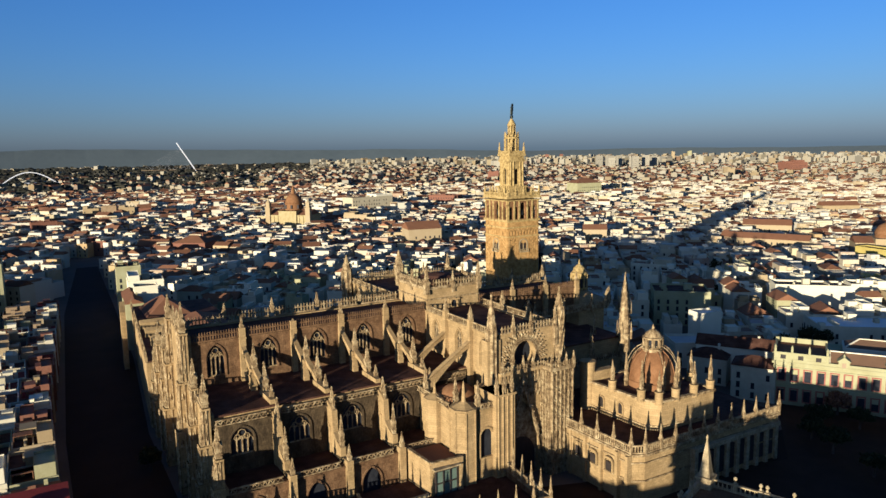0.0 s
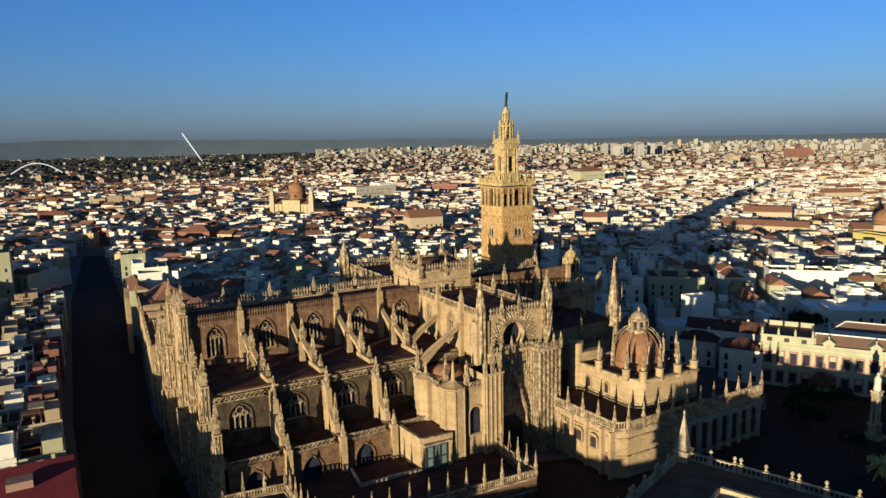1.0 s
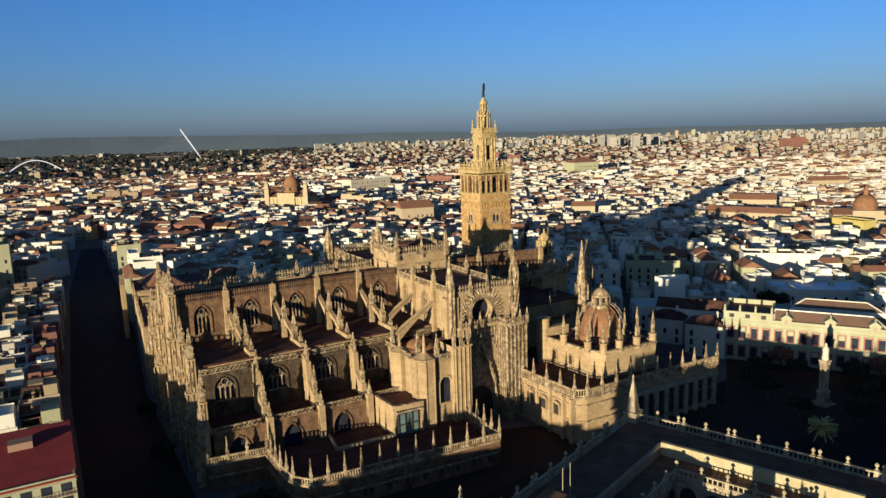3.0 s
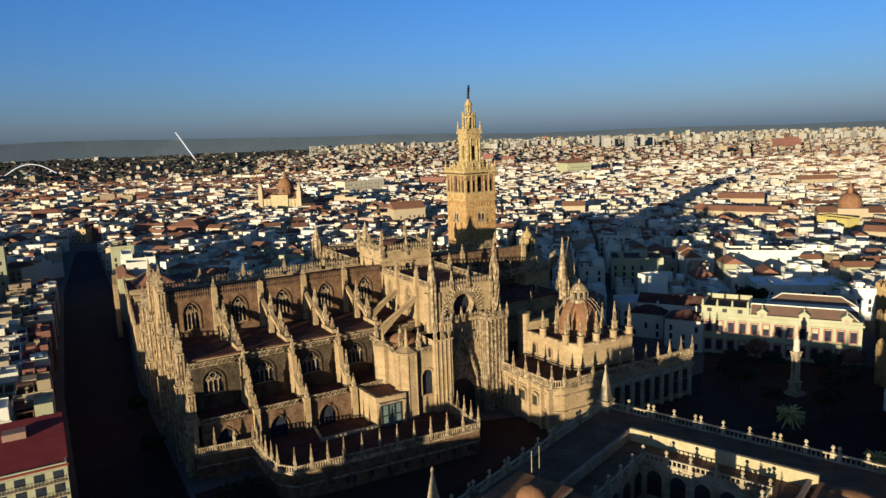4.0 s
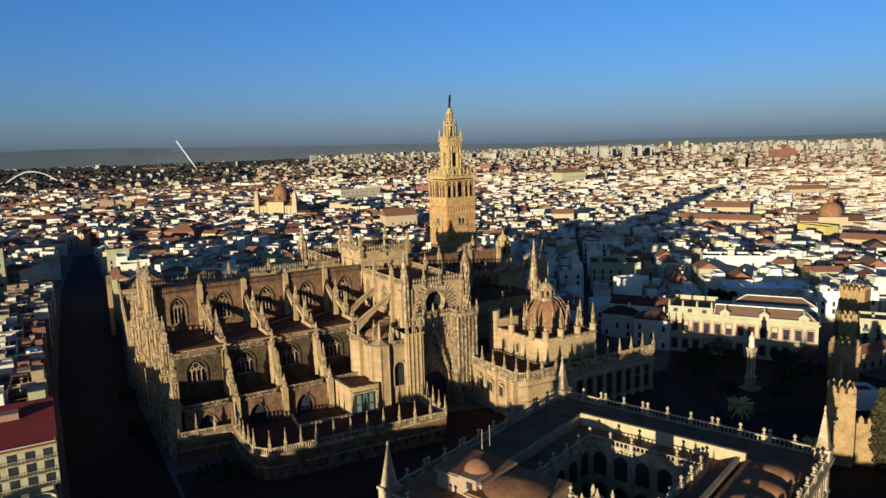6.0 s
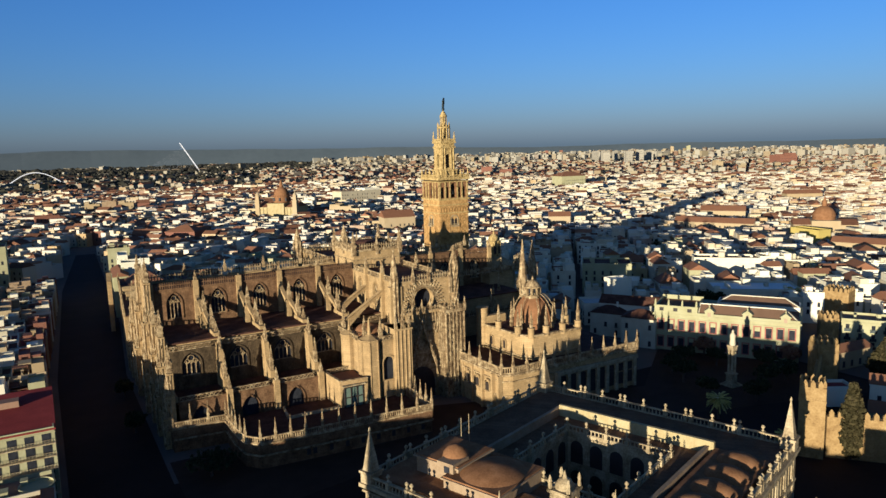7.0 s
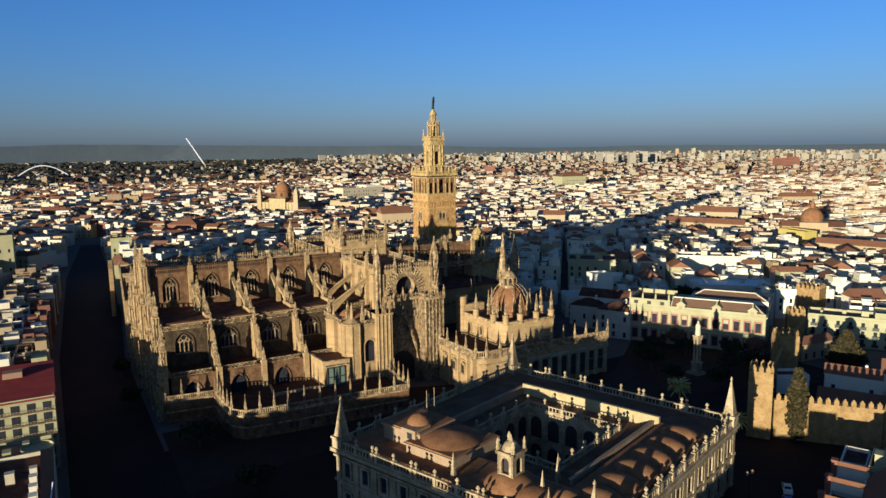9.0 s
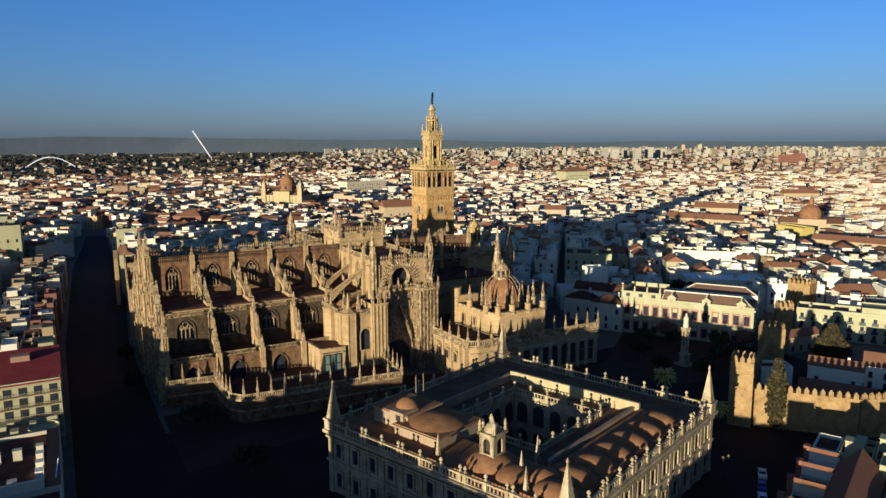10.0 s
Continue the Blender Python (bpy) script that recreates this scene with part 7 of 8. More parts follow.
slabs = random.Random(5)
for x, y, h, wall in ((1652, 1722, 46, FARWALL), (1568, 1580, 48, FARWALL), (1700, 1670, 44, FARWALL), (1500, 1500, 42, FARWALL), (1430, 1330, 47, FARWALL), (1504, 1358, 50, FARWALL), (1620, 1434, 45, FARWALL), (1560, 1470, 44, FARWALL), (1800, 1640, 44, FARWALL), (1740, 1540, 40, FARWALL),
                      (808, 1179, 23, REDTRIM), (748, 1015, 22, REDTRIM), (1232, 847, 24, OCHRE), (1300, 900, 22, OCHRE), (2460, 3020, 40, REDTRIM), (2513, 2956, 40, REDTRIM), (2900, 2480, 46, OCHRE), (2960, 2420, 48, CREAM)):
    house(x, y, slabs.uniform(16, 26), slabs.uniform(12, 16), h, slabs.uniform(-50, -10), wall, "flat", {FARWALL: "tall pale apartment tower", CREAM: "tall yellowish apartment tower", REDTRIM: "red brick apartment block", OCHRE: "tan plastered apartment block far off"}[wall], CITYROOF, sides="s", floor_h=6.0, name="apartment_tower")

# church with a brown dome, and far brown halls
church = thing("church", "ochre church with a broad brown dome", "church", (330, 38, 0), -50)
b = Build()
b.box(-20, -9, 0, 20, 9, 12)
b.box(-9, -11, 0, 9, 11, 15)
part("body", b, OCHRE, church)
b = Build()
b.lathe(0, 0, [(7.4, 15), (7.4, 17.4), (7.8, 17.5), (7.1, 20), (5.4, 22.6), (2.8, 24.2), (1.6, 24.5), (1.6, 27), (1.9, 27), (0.8, 29), (0.1, 32)], 16)
part("dome", b, DOMETILE, church)
b = Build()
for s in (-1, 1):
    b.solid([(s * 9, -9.3, 12), (s * 20.3, -9.3, 12), (s * 20.3, 9.3, 12), (s * 9, 9.3, 12), (s * 9, 0, 15.5), (s * 20.3, 0, 15.5)], [(0, 1, 5, 4), (2, 3, 4, 5), (1, 2, 5), (3, 0, 4)])
part("roof", b, TILE, church)
for x, y, w, d, h, t in ((366, 150, 36, 14, 12, -54), (298, 104, 58, 12, 10.5, -66), (583, 218, 38, 14, 12, -33)):
    house(x, y, w, d, h, t, OCHRE, "gable", "long ochre hall under brown tiles", sides="s", name="hall")

# big domed church in the old town: nave roof, crossing dome with its lantern, bell gables and corner turrets
salvador = thing("church", "big ochre baroque church with a tiled dome and bell gables", "church", (70, 452, 0), -44)
b = Build()
b.box(-22, -13, 0, 22, 13, 17)
b.box(-9, -14.5, 0, 9, 14.5, 21)
b.box(-22.4, -13.4, 16.2, 22.4, 13.4, 17)
b.box(-9.4, -14.9, 20.2, 9.4, 14.9, 21)
for x in (-20, -15, -11, 11, 15, 20):
    b.box(x - 0.7, -13.6, 0, x + 0.7, -13, 17)
part("body", b, SUNNYWALL, salvador)
for s_ in (-1, 1):
    b = Build()
    b.solid([(s_ * 9, -12, 17.05), (s_ * 21.5, -12, 17.05), (s_ * 21.5, 12, 17.05), (s_ * 9, 12, 17.05), (s_ * 9, 0, 22), (s_ * 21.5, 0, 22)], [(0, 1, 5, 4), (2, 3, 4, 5), (1, 2, 5), (3, 0, 4)])
    part("roof", b, TILE, salvador)
b = Build()
b.lathe(0, 0, [(8.2, 21), (8.2, 27), (8.8, 27.2), (8.8, 27.8), (8.0, 28), (7.4, 31), (5.8, 34), (3.4, 36.2), (1.8, 36.8), (1.8, 39.6), (2.2, 39.7), (1.2, 41.6), (0.1, 44)], 16)
part("dome", b, DOMETILE, salvador)
for k in range(8):
    a = k * math.pi / 4 + 0.2
    b = Build()
    b.block(8.2 * math.cos(a), 8.2 * math.sin(a), 22.5, 26, 1.6)
    part("dome_window", b, DARK, salvador)
for x in (-20.5, 20.5):
    b = Build()
    b.block(x, -12, 0, 24, 4.6)
    b.block(x, -12, 23.4, 24.2, 5.4)
    b.block(x, -12, 24.2, 28.6, 3.6)
    b.lathe(x, -12, [(2.4, 28.6), (1.8, 30), (0.5, 31.6), (0.1, 34)], 8)
    part("bell_turret", b, OCHRE, salvador)

# parked cars and a lamp in the lane beside the archive
def car(x, y, turn, paint, label):
    t = thing("car", label, "car", (x, y, 0), turn, "parked cars")
    b = Build()
    side = [(-2.1, 0.3), (-2.1, 0.75), (-1.9, 0.9), (-1.2, 0.95), (-0.7, 1.38), (0.7, 1.42), (1.5, 0.98), (2.1, 0.85), (2.15, 0.3)]
    n = len(side)
    b.solid([(u, -0.85 + (0.14 if z > 1 else 0), z) for u, z in side] + [(u, 0.85 - (0.14 if z > 1 else 0), z) for u, z in side], [tuple(range(n)), tuple(reversed(range(n, 2 * n)))] + [(i, n + i, n + (i + 1) % n, (i + 1) % n) for i in range(n)])
    part("body", b, paint, t)
    for p, q in (((-1.15, 1.0), (-0.75, 1.36)), ((1.45, 1.03), (0.78, 1.41))):
        b = Build()
        o = -0.03 if p[0] < 0 else 0.03
        b.solid([(p[0] + o, -0.66, p[1] + 0.03), (p[0] + o, 0.66, p[1] + 0.03), (q[0] + o, 0.6, q[1] + 0.03), (q[0] + o, -0.6, q[1] + 0.03)], [(0, 1, 2, 3)])
        part("windscreen", b, GLASS, t)
    for s in (-1, 1):
        b = Build()
        b.solid([(-1.0, s * 0.85, 0.98), (1.25, s * 0.85, 0.98), (0.7, s * 0.74, 1.34), (-0.65, s * 0.74, 1.32)], [(0, 1, 2, 3)])
        part("side_window", b, GLASS, t)
        for u in (-1.35, 1.3):
            b = Build()
            b.lathe(0, 0, [(0.31, -0.1), (0.31, 0.1)], 12)
            part("wheel", b, RUBBER, t, "", Matrix.Translation((u, s * 0.8, 0.31)) @ pose(0, 0, 0, 90, 0, 0))


for x, y, turn, paint, label in ((-19.5, -183.2, 40, WHITE, "white car parked in the lane"), (-24.2, -186.6, 40, material("blue_car_paint", [(0.3, (0.02, 0.05, 0.16)), (0.7, (0.03, 0.07, 0.22))], 0.35, 1, 3, 0.0), "blue car parked in the lane"), (-28.6, -190.0, 40, CARPAINT, "grey car parked in the lane")):
    car(x, y, turn, paint, label)
lamp = thing("street_lamp", "dark iron street lamp with two lanterns", "street lamp", (-27.8, -180.4, 0))
b = Build()
b.lathe(0, 0, [(0.28, 0), (0.22, 0.9), (0.1, 1.1), (0.07, 4.6), (0.12, 4.8)], 8)
b.beam((-0.8, 0, 4.5), (0.8, 0, 4.5), 0.07, 0.07)
part("post", b, BRONZE, lamp)
for s in (-0.8, 0.8):
    b = Build()
    b.lathe(s, 0, [(0.12, 4.5), (0.26, 5.1), (0.3, 5.15), (0.05, 5.45)], 6)
    part("lantern", b, GREYSTONE, lamp)

# ---- the rest of the town ----
rng = random.Random(7)


def free(x, y):
    if -149 < x < -88 and y < -70:
        return False
    if -152 < x < -108 and y < 335 and x > -149 + 0.06 * max(0, y) - 9 and x < -121 + 0.08 * max(0, y):
        return False
    if x < -146 and x > -172 and y < 205:
        return False
    if -122 < x < -92 and 60 < y < 180:
        return False
    if -132 < x < 14 and -125 < y < 88:
        return False
    if (x + 65.7) ** 2 + (y + 159.8) ** 2 < 56 ** 2:
        return False
    if -50 < x < 64 and -165 < y < -38:
        return False
    if -40 < x < 125 and -225 < y < -100:
        return False
    for cx, cy, r in ((52, -95, 42), (40, -60, 20), (60, -38, 14), (91, 1, 21), (110, -66, 23), (150, -22, 25), (292, 24, 16), (266, -30, 22), (330, 38, 28), (298, 104, 30), (366, 150, 22), (583, 218, 22), (143, 64, 15), (-110, 360, 26), (-160, 186, 22), (108, -101, 12), (216, 600, 34), (108, 265, 18), (75, 450, 25), (128, 432, 18), (345, 628, 28), (230, 205, 14), (600, 630, 30), (-47, 332, 18), (-72, 352, 14), (-70, 700, 28), (-140, 560, 26), (-190, 300, 20)):
        if (x - cx) ** 2 + (y - cy) ** 2 < r * r:
            return False
    return True


EYE = Vector((-148, -235))


def seen_side(x, y, margin):
    d = Vector((x, y)) - EYE
    bearing = math.degrees(math.atan2(d.x, d.y))
    return -5 - margin < bearing < 65 + margin


def town_cells(r0, r1, cell, margin, turn):
    """Cells of a crooked street grid whose centres lie between two distances from the middle of the place."""
    c, s = math.cos(radians(turn)), math.sin(radians(turn))
    n = int(r1 / cell) + 2
    for i in range(-n, n + 1):
        for j in range(-n, n + 1):
            u = i * cell + (i // 4) * cell * 0.28 + rng.uniform(-0.08, 0.08) * cell
            v = j * cell + (j // 3) * cell * 0.32 + rng.uniform(-0.08, 0.08) * cell
            x, y = -50 + c * u - s * v, -80 + s * u + c * v
            r = math.hypot(x + 50, y + 80)
            if r0 <= r < r1 and seen_side(x, y, margin):
                yield x, y, r


LABELS = {"flat": "white plastered town house with a flat terrace", "gable": "white plastered town house under a clay tile gable", "hip": "pale town house under a hipped clay tile roof"}
near = []
for x, y, r in town_cells(60, 330, 11.4, 6, -40):
    if free(x, y):
        near.append((x, y, r))
near.sort(key=lambda q: q[2])
for x, y, r in near[:300]:
    roof = rng.choices(("flat", "gable", "hip"), (0.77, 0.19, 0.04))[0]
    w, d, h = rng.uniform(6.5, 12.5), rng.uniform(6.5, 12.5), rng.uniform(7.0, 12.5) + (1.0 if x > 60 else 0)
    h = min(h, rng.uniform(6.5, 8.5)) if 20 < x < 100 and -70 < y < 0 else h
    wall = rng.choices((WHITE, CREAM, OCHRE), (0.78, 0.14, 0.08))[0]
    house(x, y, w, d, h, -40 + rng.uniform(-9, 9), wall, roof, LABELS[roof] if wall is WHITE else LABELS[roof].replace("white", "cream" if wall is CREAM else "ochre").replace("pale", "cream"), rng.choices((TERRACE, CITYROOF, PALEROOF), (0.2, 0.3, 0.5))[0], random.Random(int(r * 100)), "sw" if r < 130 else "s", shown=2)


def filler(b, x, y, w, d, h, turn, roof, windows, r):
    """A plain house in a joined stretch of town: slot 0 walls, 1 terraces, 2 tiles, 3 window glass."""
    b.m = Matrix.Translation((x, y, 0)) @ Matrix.Rotation(radians(turn), 4, "Z")
    X, Y = w / 2, d / 2
    if roof == "flat":
        p, g = 0.35, h - 0.8
        pts = [(-X, -Y, 0), (X, -Y, 0), (X, Y, 0), (-X, Y, 0), (-X, -Y, h), (X, -Y, h), (X, Y, h), (-X, Y, h),
               (-X + p, -Y + p, h), (X - p, -Y + p, h), (X - p, Y - p, h), (-X + p, Y - p, h), (-X + p, -Y + p, g), (X - p, -Y + p, g), (X - p, Y - p, g), (-X + p, Y - p, g)]
        k = len(b.v)
        b.v += [tuple(b.m @ Vector(q)) for q in pts]
        fs = [(0, 1, 5, 4), (1, 2, 6, 5), (2, 3, 7, 6), (3, 0, 4, 7), (4, 5, 9, 8), (5, 6, 10, 9), (6, 7, 11, 10), (7, 4, 8, 11), (8, 9, 13, 12), (9, 10, 14, 13), (10, 11, 15, 14), (11, 8, 12, 15)]
        for q in fs:
            b.f.append(tuple(k + i for i in q)), b.s.append(0)
        b.f.append((k + 12, k + 13, k + 14, k + 15)), b.s.append(1)
        b.slot = 0
        if rng.random() < 0.75:
            q = rng.uniform(0.12, 0.3)
            hx, hy = rng.choice((-1, 1)) * (X - w * q - 0.4) * rng.uniform(0.5, 1), rng.choice((-1, 1)) * (Y - d * q - 0.4) * rng.uniform(0.3, 1)
            b.box(hx - w * q, hy - d * q, g, hx + w * q, hy + d * q, h + rng.uniform(0.8, 2.2))
        if r < 900 and rng.random() < 0.45:          # an attic storey over one half, with its own parapet
            f, up = rng.uniform(0.3, 0.55), rng.uniform(1.8, 3.4)
            if rng.random() < 0.5:
                b.box(-X + 0.1, -Y + 0.1, g, -X + w * f, Y - 0.1, h + up)
            else:
                b.box(-X + 0.1, Y - d * f, g, X - 0.1, Y - 0.1, h + up)
        for _ in range(rng.randint(1, 5) if r < 640 else rng.randint(0, 3) if r < 1300 else 0):
            hx, hy, kind = rng.uniform(-X * 0.78, X * 0.78), rng.uniform(-Y * 0.78, Y * 0.78), rng.random()
            if kind < 0.55:
                b.block(hx, hy, g, h + rng.uniform(0.2, 1.4), rng.uniform(0.7, 2.2), rng.uniform(0.7, 3.0))
            elif kind < 0.75:                        # chimney or water tank
                b.block(hx, hy, g, h + rng.uniform(0.8, 2.0), rng.uniform(0.5, 0.9))
            elif kind < 0.9:                         # lean-to of clay tiles
                q, u = rng.uniform(1.2, 2.4), rng.uniform(1.2, 2.6)
                b.box(hx - q, hy - u, g, hx + q, hy + u, h + 0.8)
                b.slot = 2
                b.solid([(hx - q - 0.2, hy - u - 0.2, h + 0.82), (hx + q + 0.2, hy - u - 0.2, h + 0.82), (hx + q + 0.2, hy + u + 0.2, h + 1.6), (hx - q - 0.2, hy + u + 0.2, h + 1.6)], [(0, 1, 2, 3)])
                b.slot = 0
            else:                                    # free-standing wall between neighbours
                b.box(hx - 0.12, -Y + 0.4, g, hx + 0.12, Y - 0.4, h + rng.uniform(0.5, 1.5))
        if r < 640 and rng.random() < 0.4:
            b.box(-X + 0.4, -0.12, g, X - 0.4, 0.12, h + rng.uniform(0.0, 0.6))
    else:
        b.slot = 0
        b.box(-X, -Y, 0, X, Y, h)
        b.slot = 2
        k = 0.26 * min(w, d)
        inset = 0 if roof == "gable" else min(X, Y) * 0.8
        if w >= d:
            b.solid([(-X, -Y, h + 0.02), (X, -Y, h + 0.02), (X, Y, h + 0.02), (-X, Y, h + 0.02), (-X + inset, 0, h + k), (X - inset, 0, h + k)], [(0, 1, 5, 4), (2, 3, 4, 5), (1, 2, 5), (3, 0, 4)])
        else:
            b.solid([(-X, -Y, h + 0.02), (X, -Y, h + 0.02), (X, Y, h + 0.02), (-X, Y, h + 0.02), (0, -Y + inset, h + k), (0, Y - inset, h + k)], [(0, 1, 4), (1, 2, 5, 4), (2, 3, 5), (3, 0, 4, 5)])
    if windows:
        b.slot = 3
        for f in range(max(1, int((h - 1.5) / 3))):
            z = 1.1 + 3 * f
            n = max(1, int(w / 3.2))
            for i in range(n):
                u = -X + (i + 0.5) * w / n
                b.face([(u - 0.5, -Y - 0.03, z), (u + 0.5, -Y - 0.03, z), (u + 0.5, -Y - 0.03, z + 1.6), (u - 0.5, -Y - 0.03, z + 1.6)])
            n = max(1, int(d / 3.2))
            for i in range(n):
                u = -Y + (i + 0.5) * d / n
                b.face([(-X - 0.03, u + 0.5, z), (-X - 0.03, u - 0.5, z), (-X - 0.03, u - 0.5, z + 1.6), (-X - 0.03, u + 0.5, z + 1.6)])
    b.slot = 0


TOWN = (CITYWALL, CITYROOF, TILE, GLASS)
b = Build()
for x, y, r in near[300:]:
    filler(b, x, y, rng.uniform(7.5, 12.8), rng.uniform(7.5, 12.8), rng.uniform(7, 12), -40 + rng.uniform(-12, 12), rng.choices(("flat", "gable", "hip"), (0.78, 0.18, 0.04))[0], True, r)
for x, y, r in town_cells(330, 640, 10.5, 2, -34):
    if free(x, y) and rng.random() < 0.95:
        filler(b, x, y, rng.uniform(7, 12.5), rng.uniform(7, 12.5), rng.uniform(6.5, 10.8), -34 + rng.uniform(-14, 14), rng.choices(("flat", "gable", "hip"), (0.78, 0.18, 0.04) if x > 120 else (0.64, 0.28, 0.08))[0], True, r)
piece("town_houses", b, TOWN, "dense old town of white houses with terraces and clay roofs", "houses", kind="stuff")
b = Build()
for x, y, r in town_cells(640, 1300, 11.5, 1, -28):
    if free(x, y) and rng.random() < 0.93:
        tall = rng.random() < 0.06
        filler(b, x, y, rng.uniform(8.5, 17), rng.uniform(7.5, 13), rng.uniform(10, 14) if tall else rng.uniform(6, 8.8), -28 + rng.uniform(-20, 20), rng.choices(("flat", "gable", "hip"), (0.84, 0.13, 0.03) if x > 300 else (0.68, 0.25, 0.07))[0], r < 900, r)
piece("town_houses", b, TOWN, "farther quarters of white flat roofed houses", "houses", kind="stuff")
b = Build()
for x, y, r in town_cells(1300, 2600, 17.0, 0, 36):
    bearing = math.degrees(math.atan2(x + 148, y + 235))
    if bearing < 16 and r > 1400 and rng.random() < 0.93:
        continue
    if rng.random() < 0.9:
        tall = rng.random() < 0.10
        filler(b, x, y, rng.uniform(11, 25), rng.uniform(9, 17), rng.uniform(11, 17) if tall else rng.uniform(6, 9), 36 + rng.uniform(-20, 20), rng.choices(("flat", "gable"), (0.7, 0.3))[0], False, r)
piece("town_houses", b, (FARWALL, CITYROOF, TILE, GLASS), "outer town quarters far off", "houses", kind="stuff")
b = Build()
for x, y, r in town_cells(2600, 4700, 38.0, 0, 20):
    bearing = math.degrees(math.atan2(x + 148, y + 235))
    if bearing < 20 and rng.random() < 0.97:
        continue
    if rng.random() < 0.85:
        tall = rng.random() < (0.22 if bearing > 28 else 0.1)
        filler(b, x, y, rng.uniform(14, 42), rng.uniform(10, 24), rng.uniform(20, 34) if tall else rng.uniform(8, 14), 20 + rng.uniform(-25, 25), "flat", False, r)
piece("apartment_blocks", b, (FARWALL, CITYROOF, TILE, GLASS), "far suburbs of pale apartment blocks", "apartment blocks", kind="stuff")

# mostly out of view; added with heights set by the shade they cast
b = Build()
for i in range(30):
    for j in range(44):
        x, y = -178 - 13.5 * i + rng.uniform(-1, 1), -330 + 13.5 * j + rng.uniform(-1, 1)
        if i < 12 and not (i < 1 and -203 < y < -180):
            filler(b, x, y, 12.5, 12.5, rng.uniform(8, 11) if y > -60 else rng.uniform(6.5, 8.2) if y > -130 and i < 6 else rng.uniform(13.6, 14.4) if i == 0 and y > -174 and y < -143 else rng.uniform(7.5, 9.6) if y > -165 else rng.uniform(9, 12), 4, rng.choices(("flat", "gable", "hip"), (0.6, 0.25, 0.15))[0], False, 0)
for i in range(18):
    for j in range(9):
        x, y = -120 + 13.5 * i, -232 - 13.5 * j
        filler(b, x, y, 12.5, 12.5, rng.uniform(9, 10.4) if i > 2 and j < 4 else rng.uniform(10.2, 11.2) if j < 2 else rng.uniform(7, 8.5), 12, rng.choices(("flat", "gable"), (0.6, 0.4))[0], False, 0)
piece("town_houses", b, (CITYWALL, AVENUEROOF, TILE, GLASS), "mostly unseen town quarters by the avenue and south, added for shade", "houses", kind="stuff")

# ---- trees ----
def leaves(b, cx, cy, cz, rx, rz, n, size, rng):
    """Small bent leaf clumps scattered through an uneven crown."""
    for _ in range(n):
        a, e, q = rng.uniform(0, 2 * math.pi), math.asin(rng.uniform(-0.8, 1)), rng.uniform(0.45, 1) ** 0.6
        bump = 1 + 0.25 * math.sin(3 * a + cx) * math.cos(2 * e + cy)
        p = Vector((cx + rx * q * bump * math.cos(a) * math.cos(e), cy + rx * q * bump * math.sin(a) * math.cos(e), cz + rz * q * math.sin(e)))
        m = Matrix.Translation(p) @ Euler((rng.uniform(0, 6.3), rng.uniform(0, 6.3), rng.uniform(0, 6.3))).to_matrix().to_4x4()
        s = size * rng.uniform(0.6, 1.3)
        b.m = m
        b.solid([(-s, -s * 0.6, 0), (s, -s * 0.6, 0), (s * 0.8, s * 0.6, 0.25 * s), (-s * 0.8, s * 0.6, 0.25 * s), (0, 0, 0.5 * s)], [(0, 1, 4), (1, 2, 4), (2, 3, 4), (3, 0, 4)])
    b.m = Matrix()


def tree(x, y, h, r, leaf=LEAF, label="dark evergreen tree in the shaded square", narrow=False, column=False):
    rg = random.Random(int(x * 13 + y * 7))
    t = thing("tree", label, "tree", (x, y, 0), 0, "trees")
    b = Build()
    b.lathe(0, 0, [(0.35, 0), (0.25, h * 0.3), (0.14, h * 0.6), (0.03, h * 0.9)], 7)
    for k in range(5):
        a = k * 2.4
        b.beam((0, 0, h * (0.3 + 0.08 * k)), (r * 0.6 * math.cos(a), r * 0.6 * math.sin(a), h * (0.5 + 0.08 * k)), 0.15, 0.15)
    part("trunk", b, BARK, t)
    b = Build()
    if narrow:
        for k in range(12):
            f = k / 12
            wide = r * min(1, 0.65 + 1.4 * f) * (1 - max(0, f - (0.62 if column else 0.3)) / (0.5 if column else 0.8))
            leaves(b, 0, 0, h * (0.1 + 0.87 * f), wide + 0.2, h * 0.08, int(60 + 60 * wide), 0.5, rg)
    else:
        for k in range(6):
            a = k * 1.1
            leaves(b, r * 0.45 * math.cos(a), r * 0.45 * math.sin(a), h * rg.uniform(0.55, 0.8), r * 0.65, h * 0.22, 90, 0.42, rg)
    part("crown", b, leaf, t)
    return t


def palm(x, y, h, r=3.2):
    t = thing("palm_tree", "palm tree with a round head of fronds", "palm tree", (x, y, 0), 0, "palms")
    b = Build()
    b.lathe(0, 0, [(0.4, 0), (0.3, 0.6), (0.26, h), (0.4, h + 0.4)], 8)
    part("trunk", b, BARK, t)
    b = Build()
    rg = random.Random(int(x + y))
    for k in range(70):
        a, lift = k * 2.4, rg.uniform(-0.5, 1.5)
        pts = [(r * f * math.cos(lift * (1 - f)), h + 0.3 + r * (math.sin(lift) * f - 0.55 * f * f)) for f in (0, 0.3, 0.6, 0.85, 1.0)]
        for (p, z0), (q, z1) in zip(pts, pts[1:]):
            for s in (-1, 1):
                w0, w1 = 0.24 * (1 - (p / r - 0.4) ** 2), 0.24 * (1 - (q / r - 0.4) ** 2)
                c, d = math.cos(a), math.sin(a)
                b.solid([(p * c, p * d, z0), (q * c, q * d, z1), (q * c - s * w1 * d, q * d + s * w1 * c, z1 - 0.16), (p * c - s * w0 * d, p * d + s * w0 * c, z0 - 0.16)], [(0, 1, 2, 3)])
    part("fronds", b, PALM_LEAF, t)


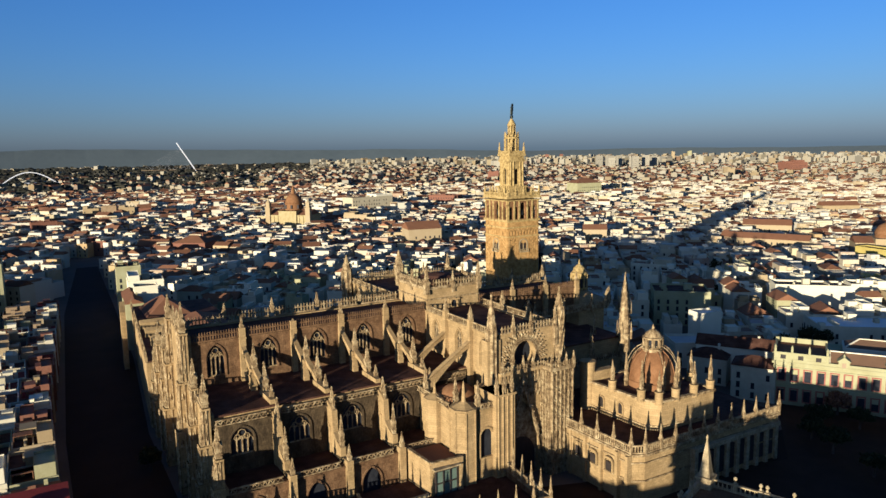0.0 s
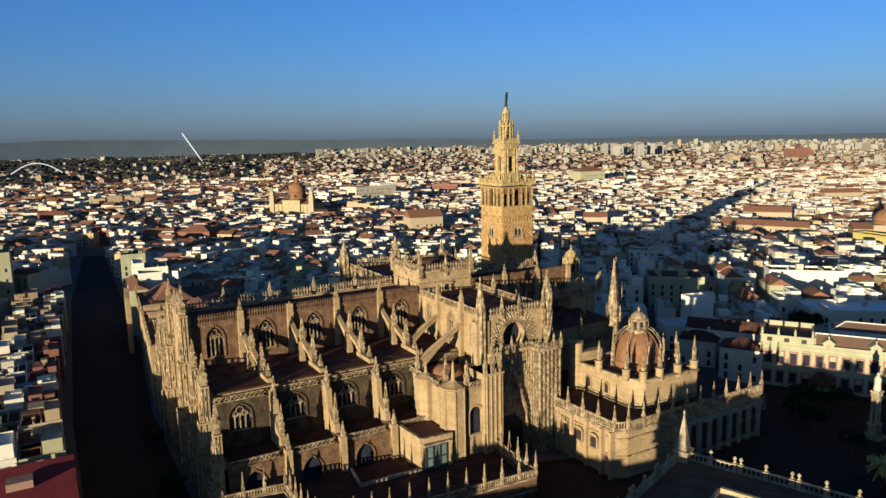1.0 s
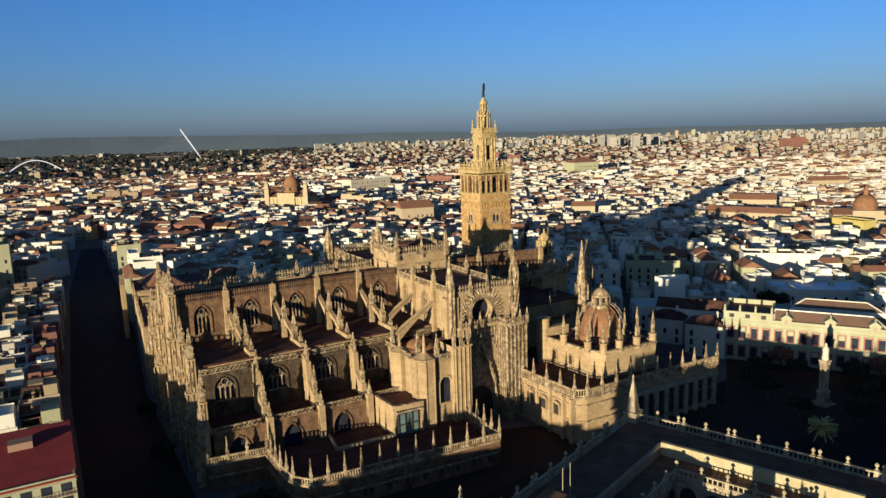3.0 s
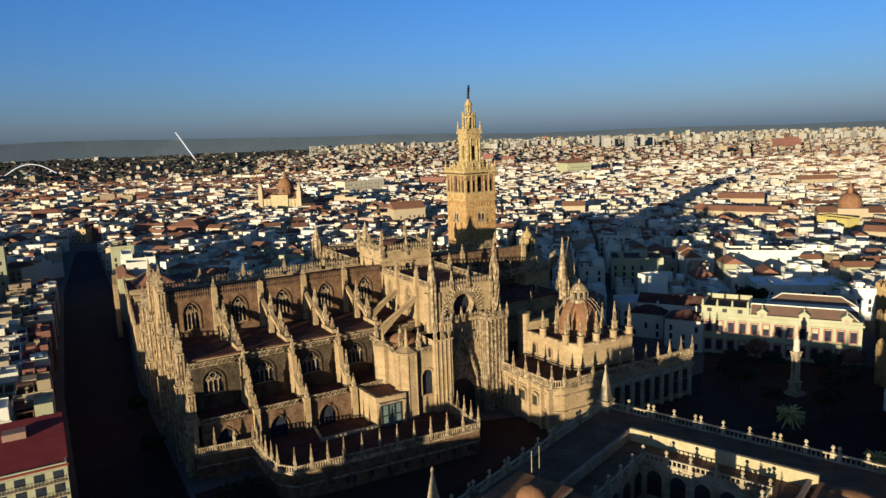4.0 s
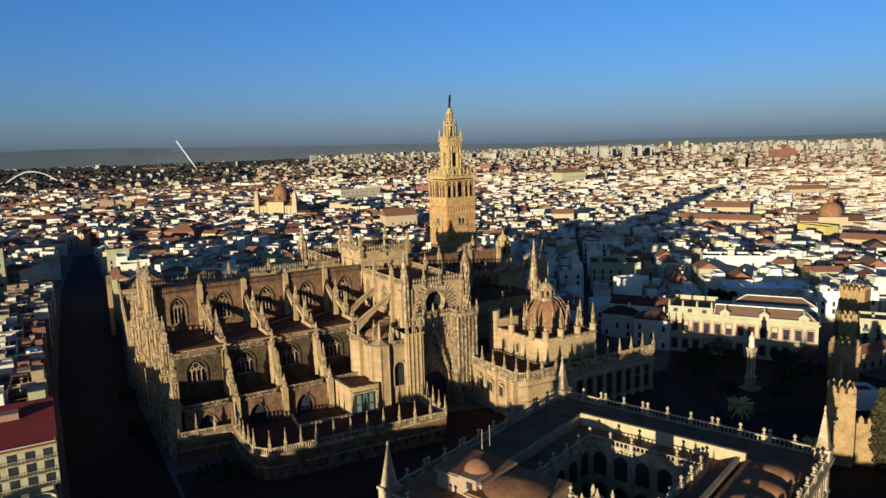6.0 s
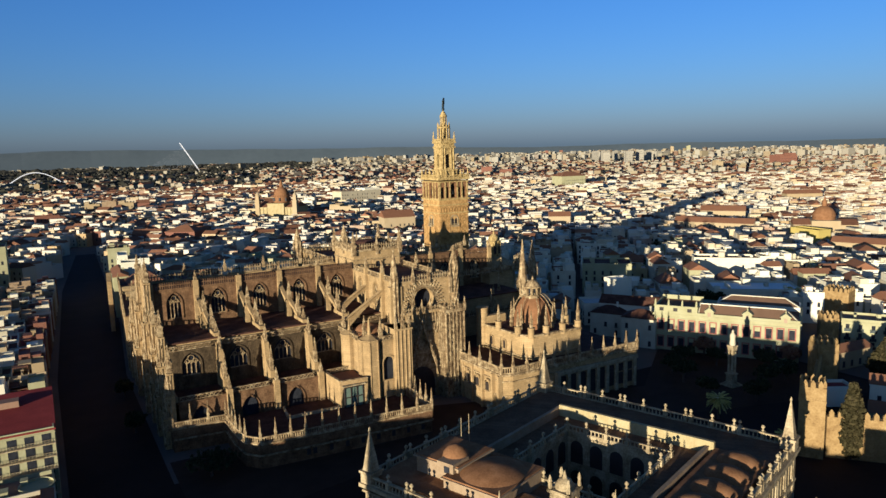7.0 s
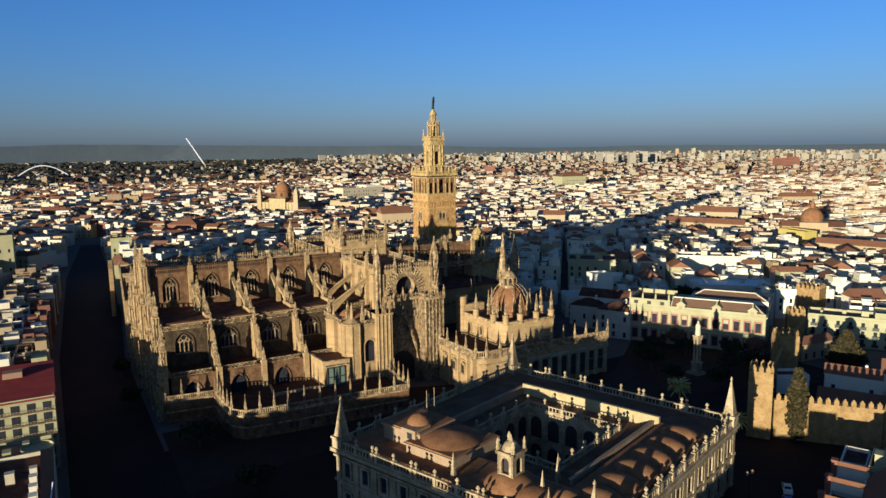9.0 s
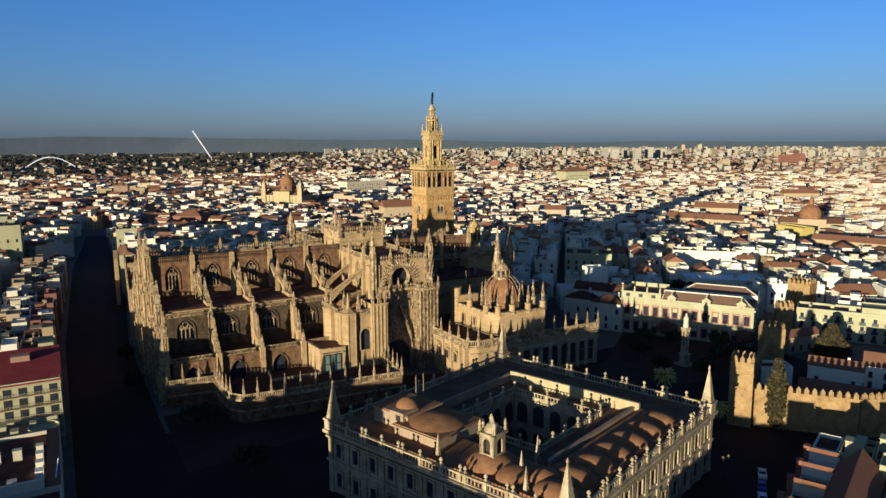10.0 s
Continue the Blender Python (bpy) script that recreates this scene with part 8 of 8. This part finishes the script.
for x, y, h, r in ((30, -100, 6.5, 3.5), (37, -107, 6, 3.2), (46, -118, 6.5, 3.4), (20, -104, 6, 3), (16, -112, 7, 3.6), (33, -128, 7, 3.6), (20, -134, 6.5, 3.4), (42, -128, 6, 3), (12, -124, 6, 3), (-130.5, -60, 6, 2.4), (-130, -30, 6, 2.4), (-119, -96.5, 6.4, 5.2), (-113.5, -127, 6.0, 4.0)):
    tree(x, y, h, r)
for x, y in ((42, -98), (56, -120)):
    tree(x, y, 6.5, 3.2, RUST_LEAF, "broad tree with rusty autumn leaves")
tree(4.9, -168.6, 18.4, 1.95, CYPRESS_LEAF, "tall dark cypress before the battlemented wall", True, True)
tree(67.5, -143.5, 12.8, 5.2, CYPRESS_LEAF, "big dark conifer behind the wall", True)
tree(32, -182, 9, 5, LEAF, "dark garden tree behind the wall")
palm(0.8, -136.6, 5.0, 3.1)
palm(-4.2, -159.2, 4.0, 2.6)
palm(112, -84, 11, 3.0)
palm(193, -25, 12, 4.2)
for x, y in ((88, -60), (92, -63), (72, -60), (60, 40), (130, 10), (190, 60), (100, 60), (-60, 120), (20, 150)):
    tree(x, y, 11, 3.5, LEAF, "garden tree among the houses")

b = Build()
rgw = random.Random(3)
for _ in range(1500):
    bearing, r = radians(rgw.uniform(-7, 20)), rgw.uniform(1500, 4600)
    x, y = -148 + r * math.sin(bearing), -235 + r * math.cos(bearing)
    s = rgw.uniform(5, 11) * (0.7 + r / 4000)
    for _ in range(3):
        px, py, q = x + rgw.uniform(-s, s), y + rgw.uniform(-s, s), s * rgw.uniform(0.5, 1)
        b.lathe(px, py, [(q * 0.6, 0), (q, q * 0.3), (q * 0.8, q * 0.6), (q * 0.3, q * 0.85)], 5, rgw.uniform(0, 6), sx=rgw.uniform(0.8, 1.5))
for _ in range(700):
    bearing, r = radians(rgw.uniform(-4, 64)), rgw.uniform(420, 3600)
    x, y = -148 + r * math.sin(bearing), -235 + r * math.cos(bearing)
    if not free(x, y):
        continue
    s = rgw.uniform(4, 7) * (0.7 + r / 3000)
    for _ in range(3):
        px, py, q = x + rgw.uniform(-s, s), y + rgw.uniform(-s, s), s * rgw.uniform(0.5, 0.9)
        b.lathe(px, py, [(q * 0.3, 2), (q * 0.8, 5 + q * 0.4), (q * 0.65, 5 + q * 0.8), (q * 0.25, 5 + q)], 5, rgw.uniform(0, 6))
piece("far_woods", b, WOODS, "dark tree belts and parks beyond the town", "trees", kind="stuff")

# ---- far bridges, hills ----
bridge = thing("cable_bridge", "white leaning pylon of a cable stayed bridge", "bridge", (423.5, 3045, 0))
b = Build()
b.sweep([(0, 0, 125), (38, 0, 62.7), (75, 0, 2)], (0, 1, 0), 4.5, 3.6)
part("pylon", b, BRIDGE, bridge)
b = Build()
b.box(-160, -8, 8, 75 + 40, 8, 10)
part("deck", b, TAN, bridge)
for i in range(13):
    f = 0.12 + 0.06 * i
    b = Build()
    b.beam((75 * (1 - f), 0, 2 + 123 * f), (75 - 40 - 220 * f, 0, 11), 0.12, 0.12)
    part("cable", b, BRIDGE, bridge)
arch_bridge = thing("arch_bridge", "white steel arch bridge over the river", "bridge", (-214, 2000, 0))
b = Build()
span = 140.0
pts = [(span * i / 16, 34 * math.sin(math.pi * i / 16)) for i in range(17)]
b.sweep([(u, 0, w) for u, w in pts], (0, 1, 0), 3, 2.2)
part("arch", b, BRIDGE, arch_bridge)
b = Build()
b.box(0, -6, 4, span, 6, 6)
part("deck", b, BRIDGE, arch_bridge)
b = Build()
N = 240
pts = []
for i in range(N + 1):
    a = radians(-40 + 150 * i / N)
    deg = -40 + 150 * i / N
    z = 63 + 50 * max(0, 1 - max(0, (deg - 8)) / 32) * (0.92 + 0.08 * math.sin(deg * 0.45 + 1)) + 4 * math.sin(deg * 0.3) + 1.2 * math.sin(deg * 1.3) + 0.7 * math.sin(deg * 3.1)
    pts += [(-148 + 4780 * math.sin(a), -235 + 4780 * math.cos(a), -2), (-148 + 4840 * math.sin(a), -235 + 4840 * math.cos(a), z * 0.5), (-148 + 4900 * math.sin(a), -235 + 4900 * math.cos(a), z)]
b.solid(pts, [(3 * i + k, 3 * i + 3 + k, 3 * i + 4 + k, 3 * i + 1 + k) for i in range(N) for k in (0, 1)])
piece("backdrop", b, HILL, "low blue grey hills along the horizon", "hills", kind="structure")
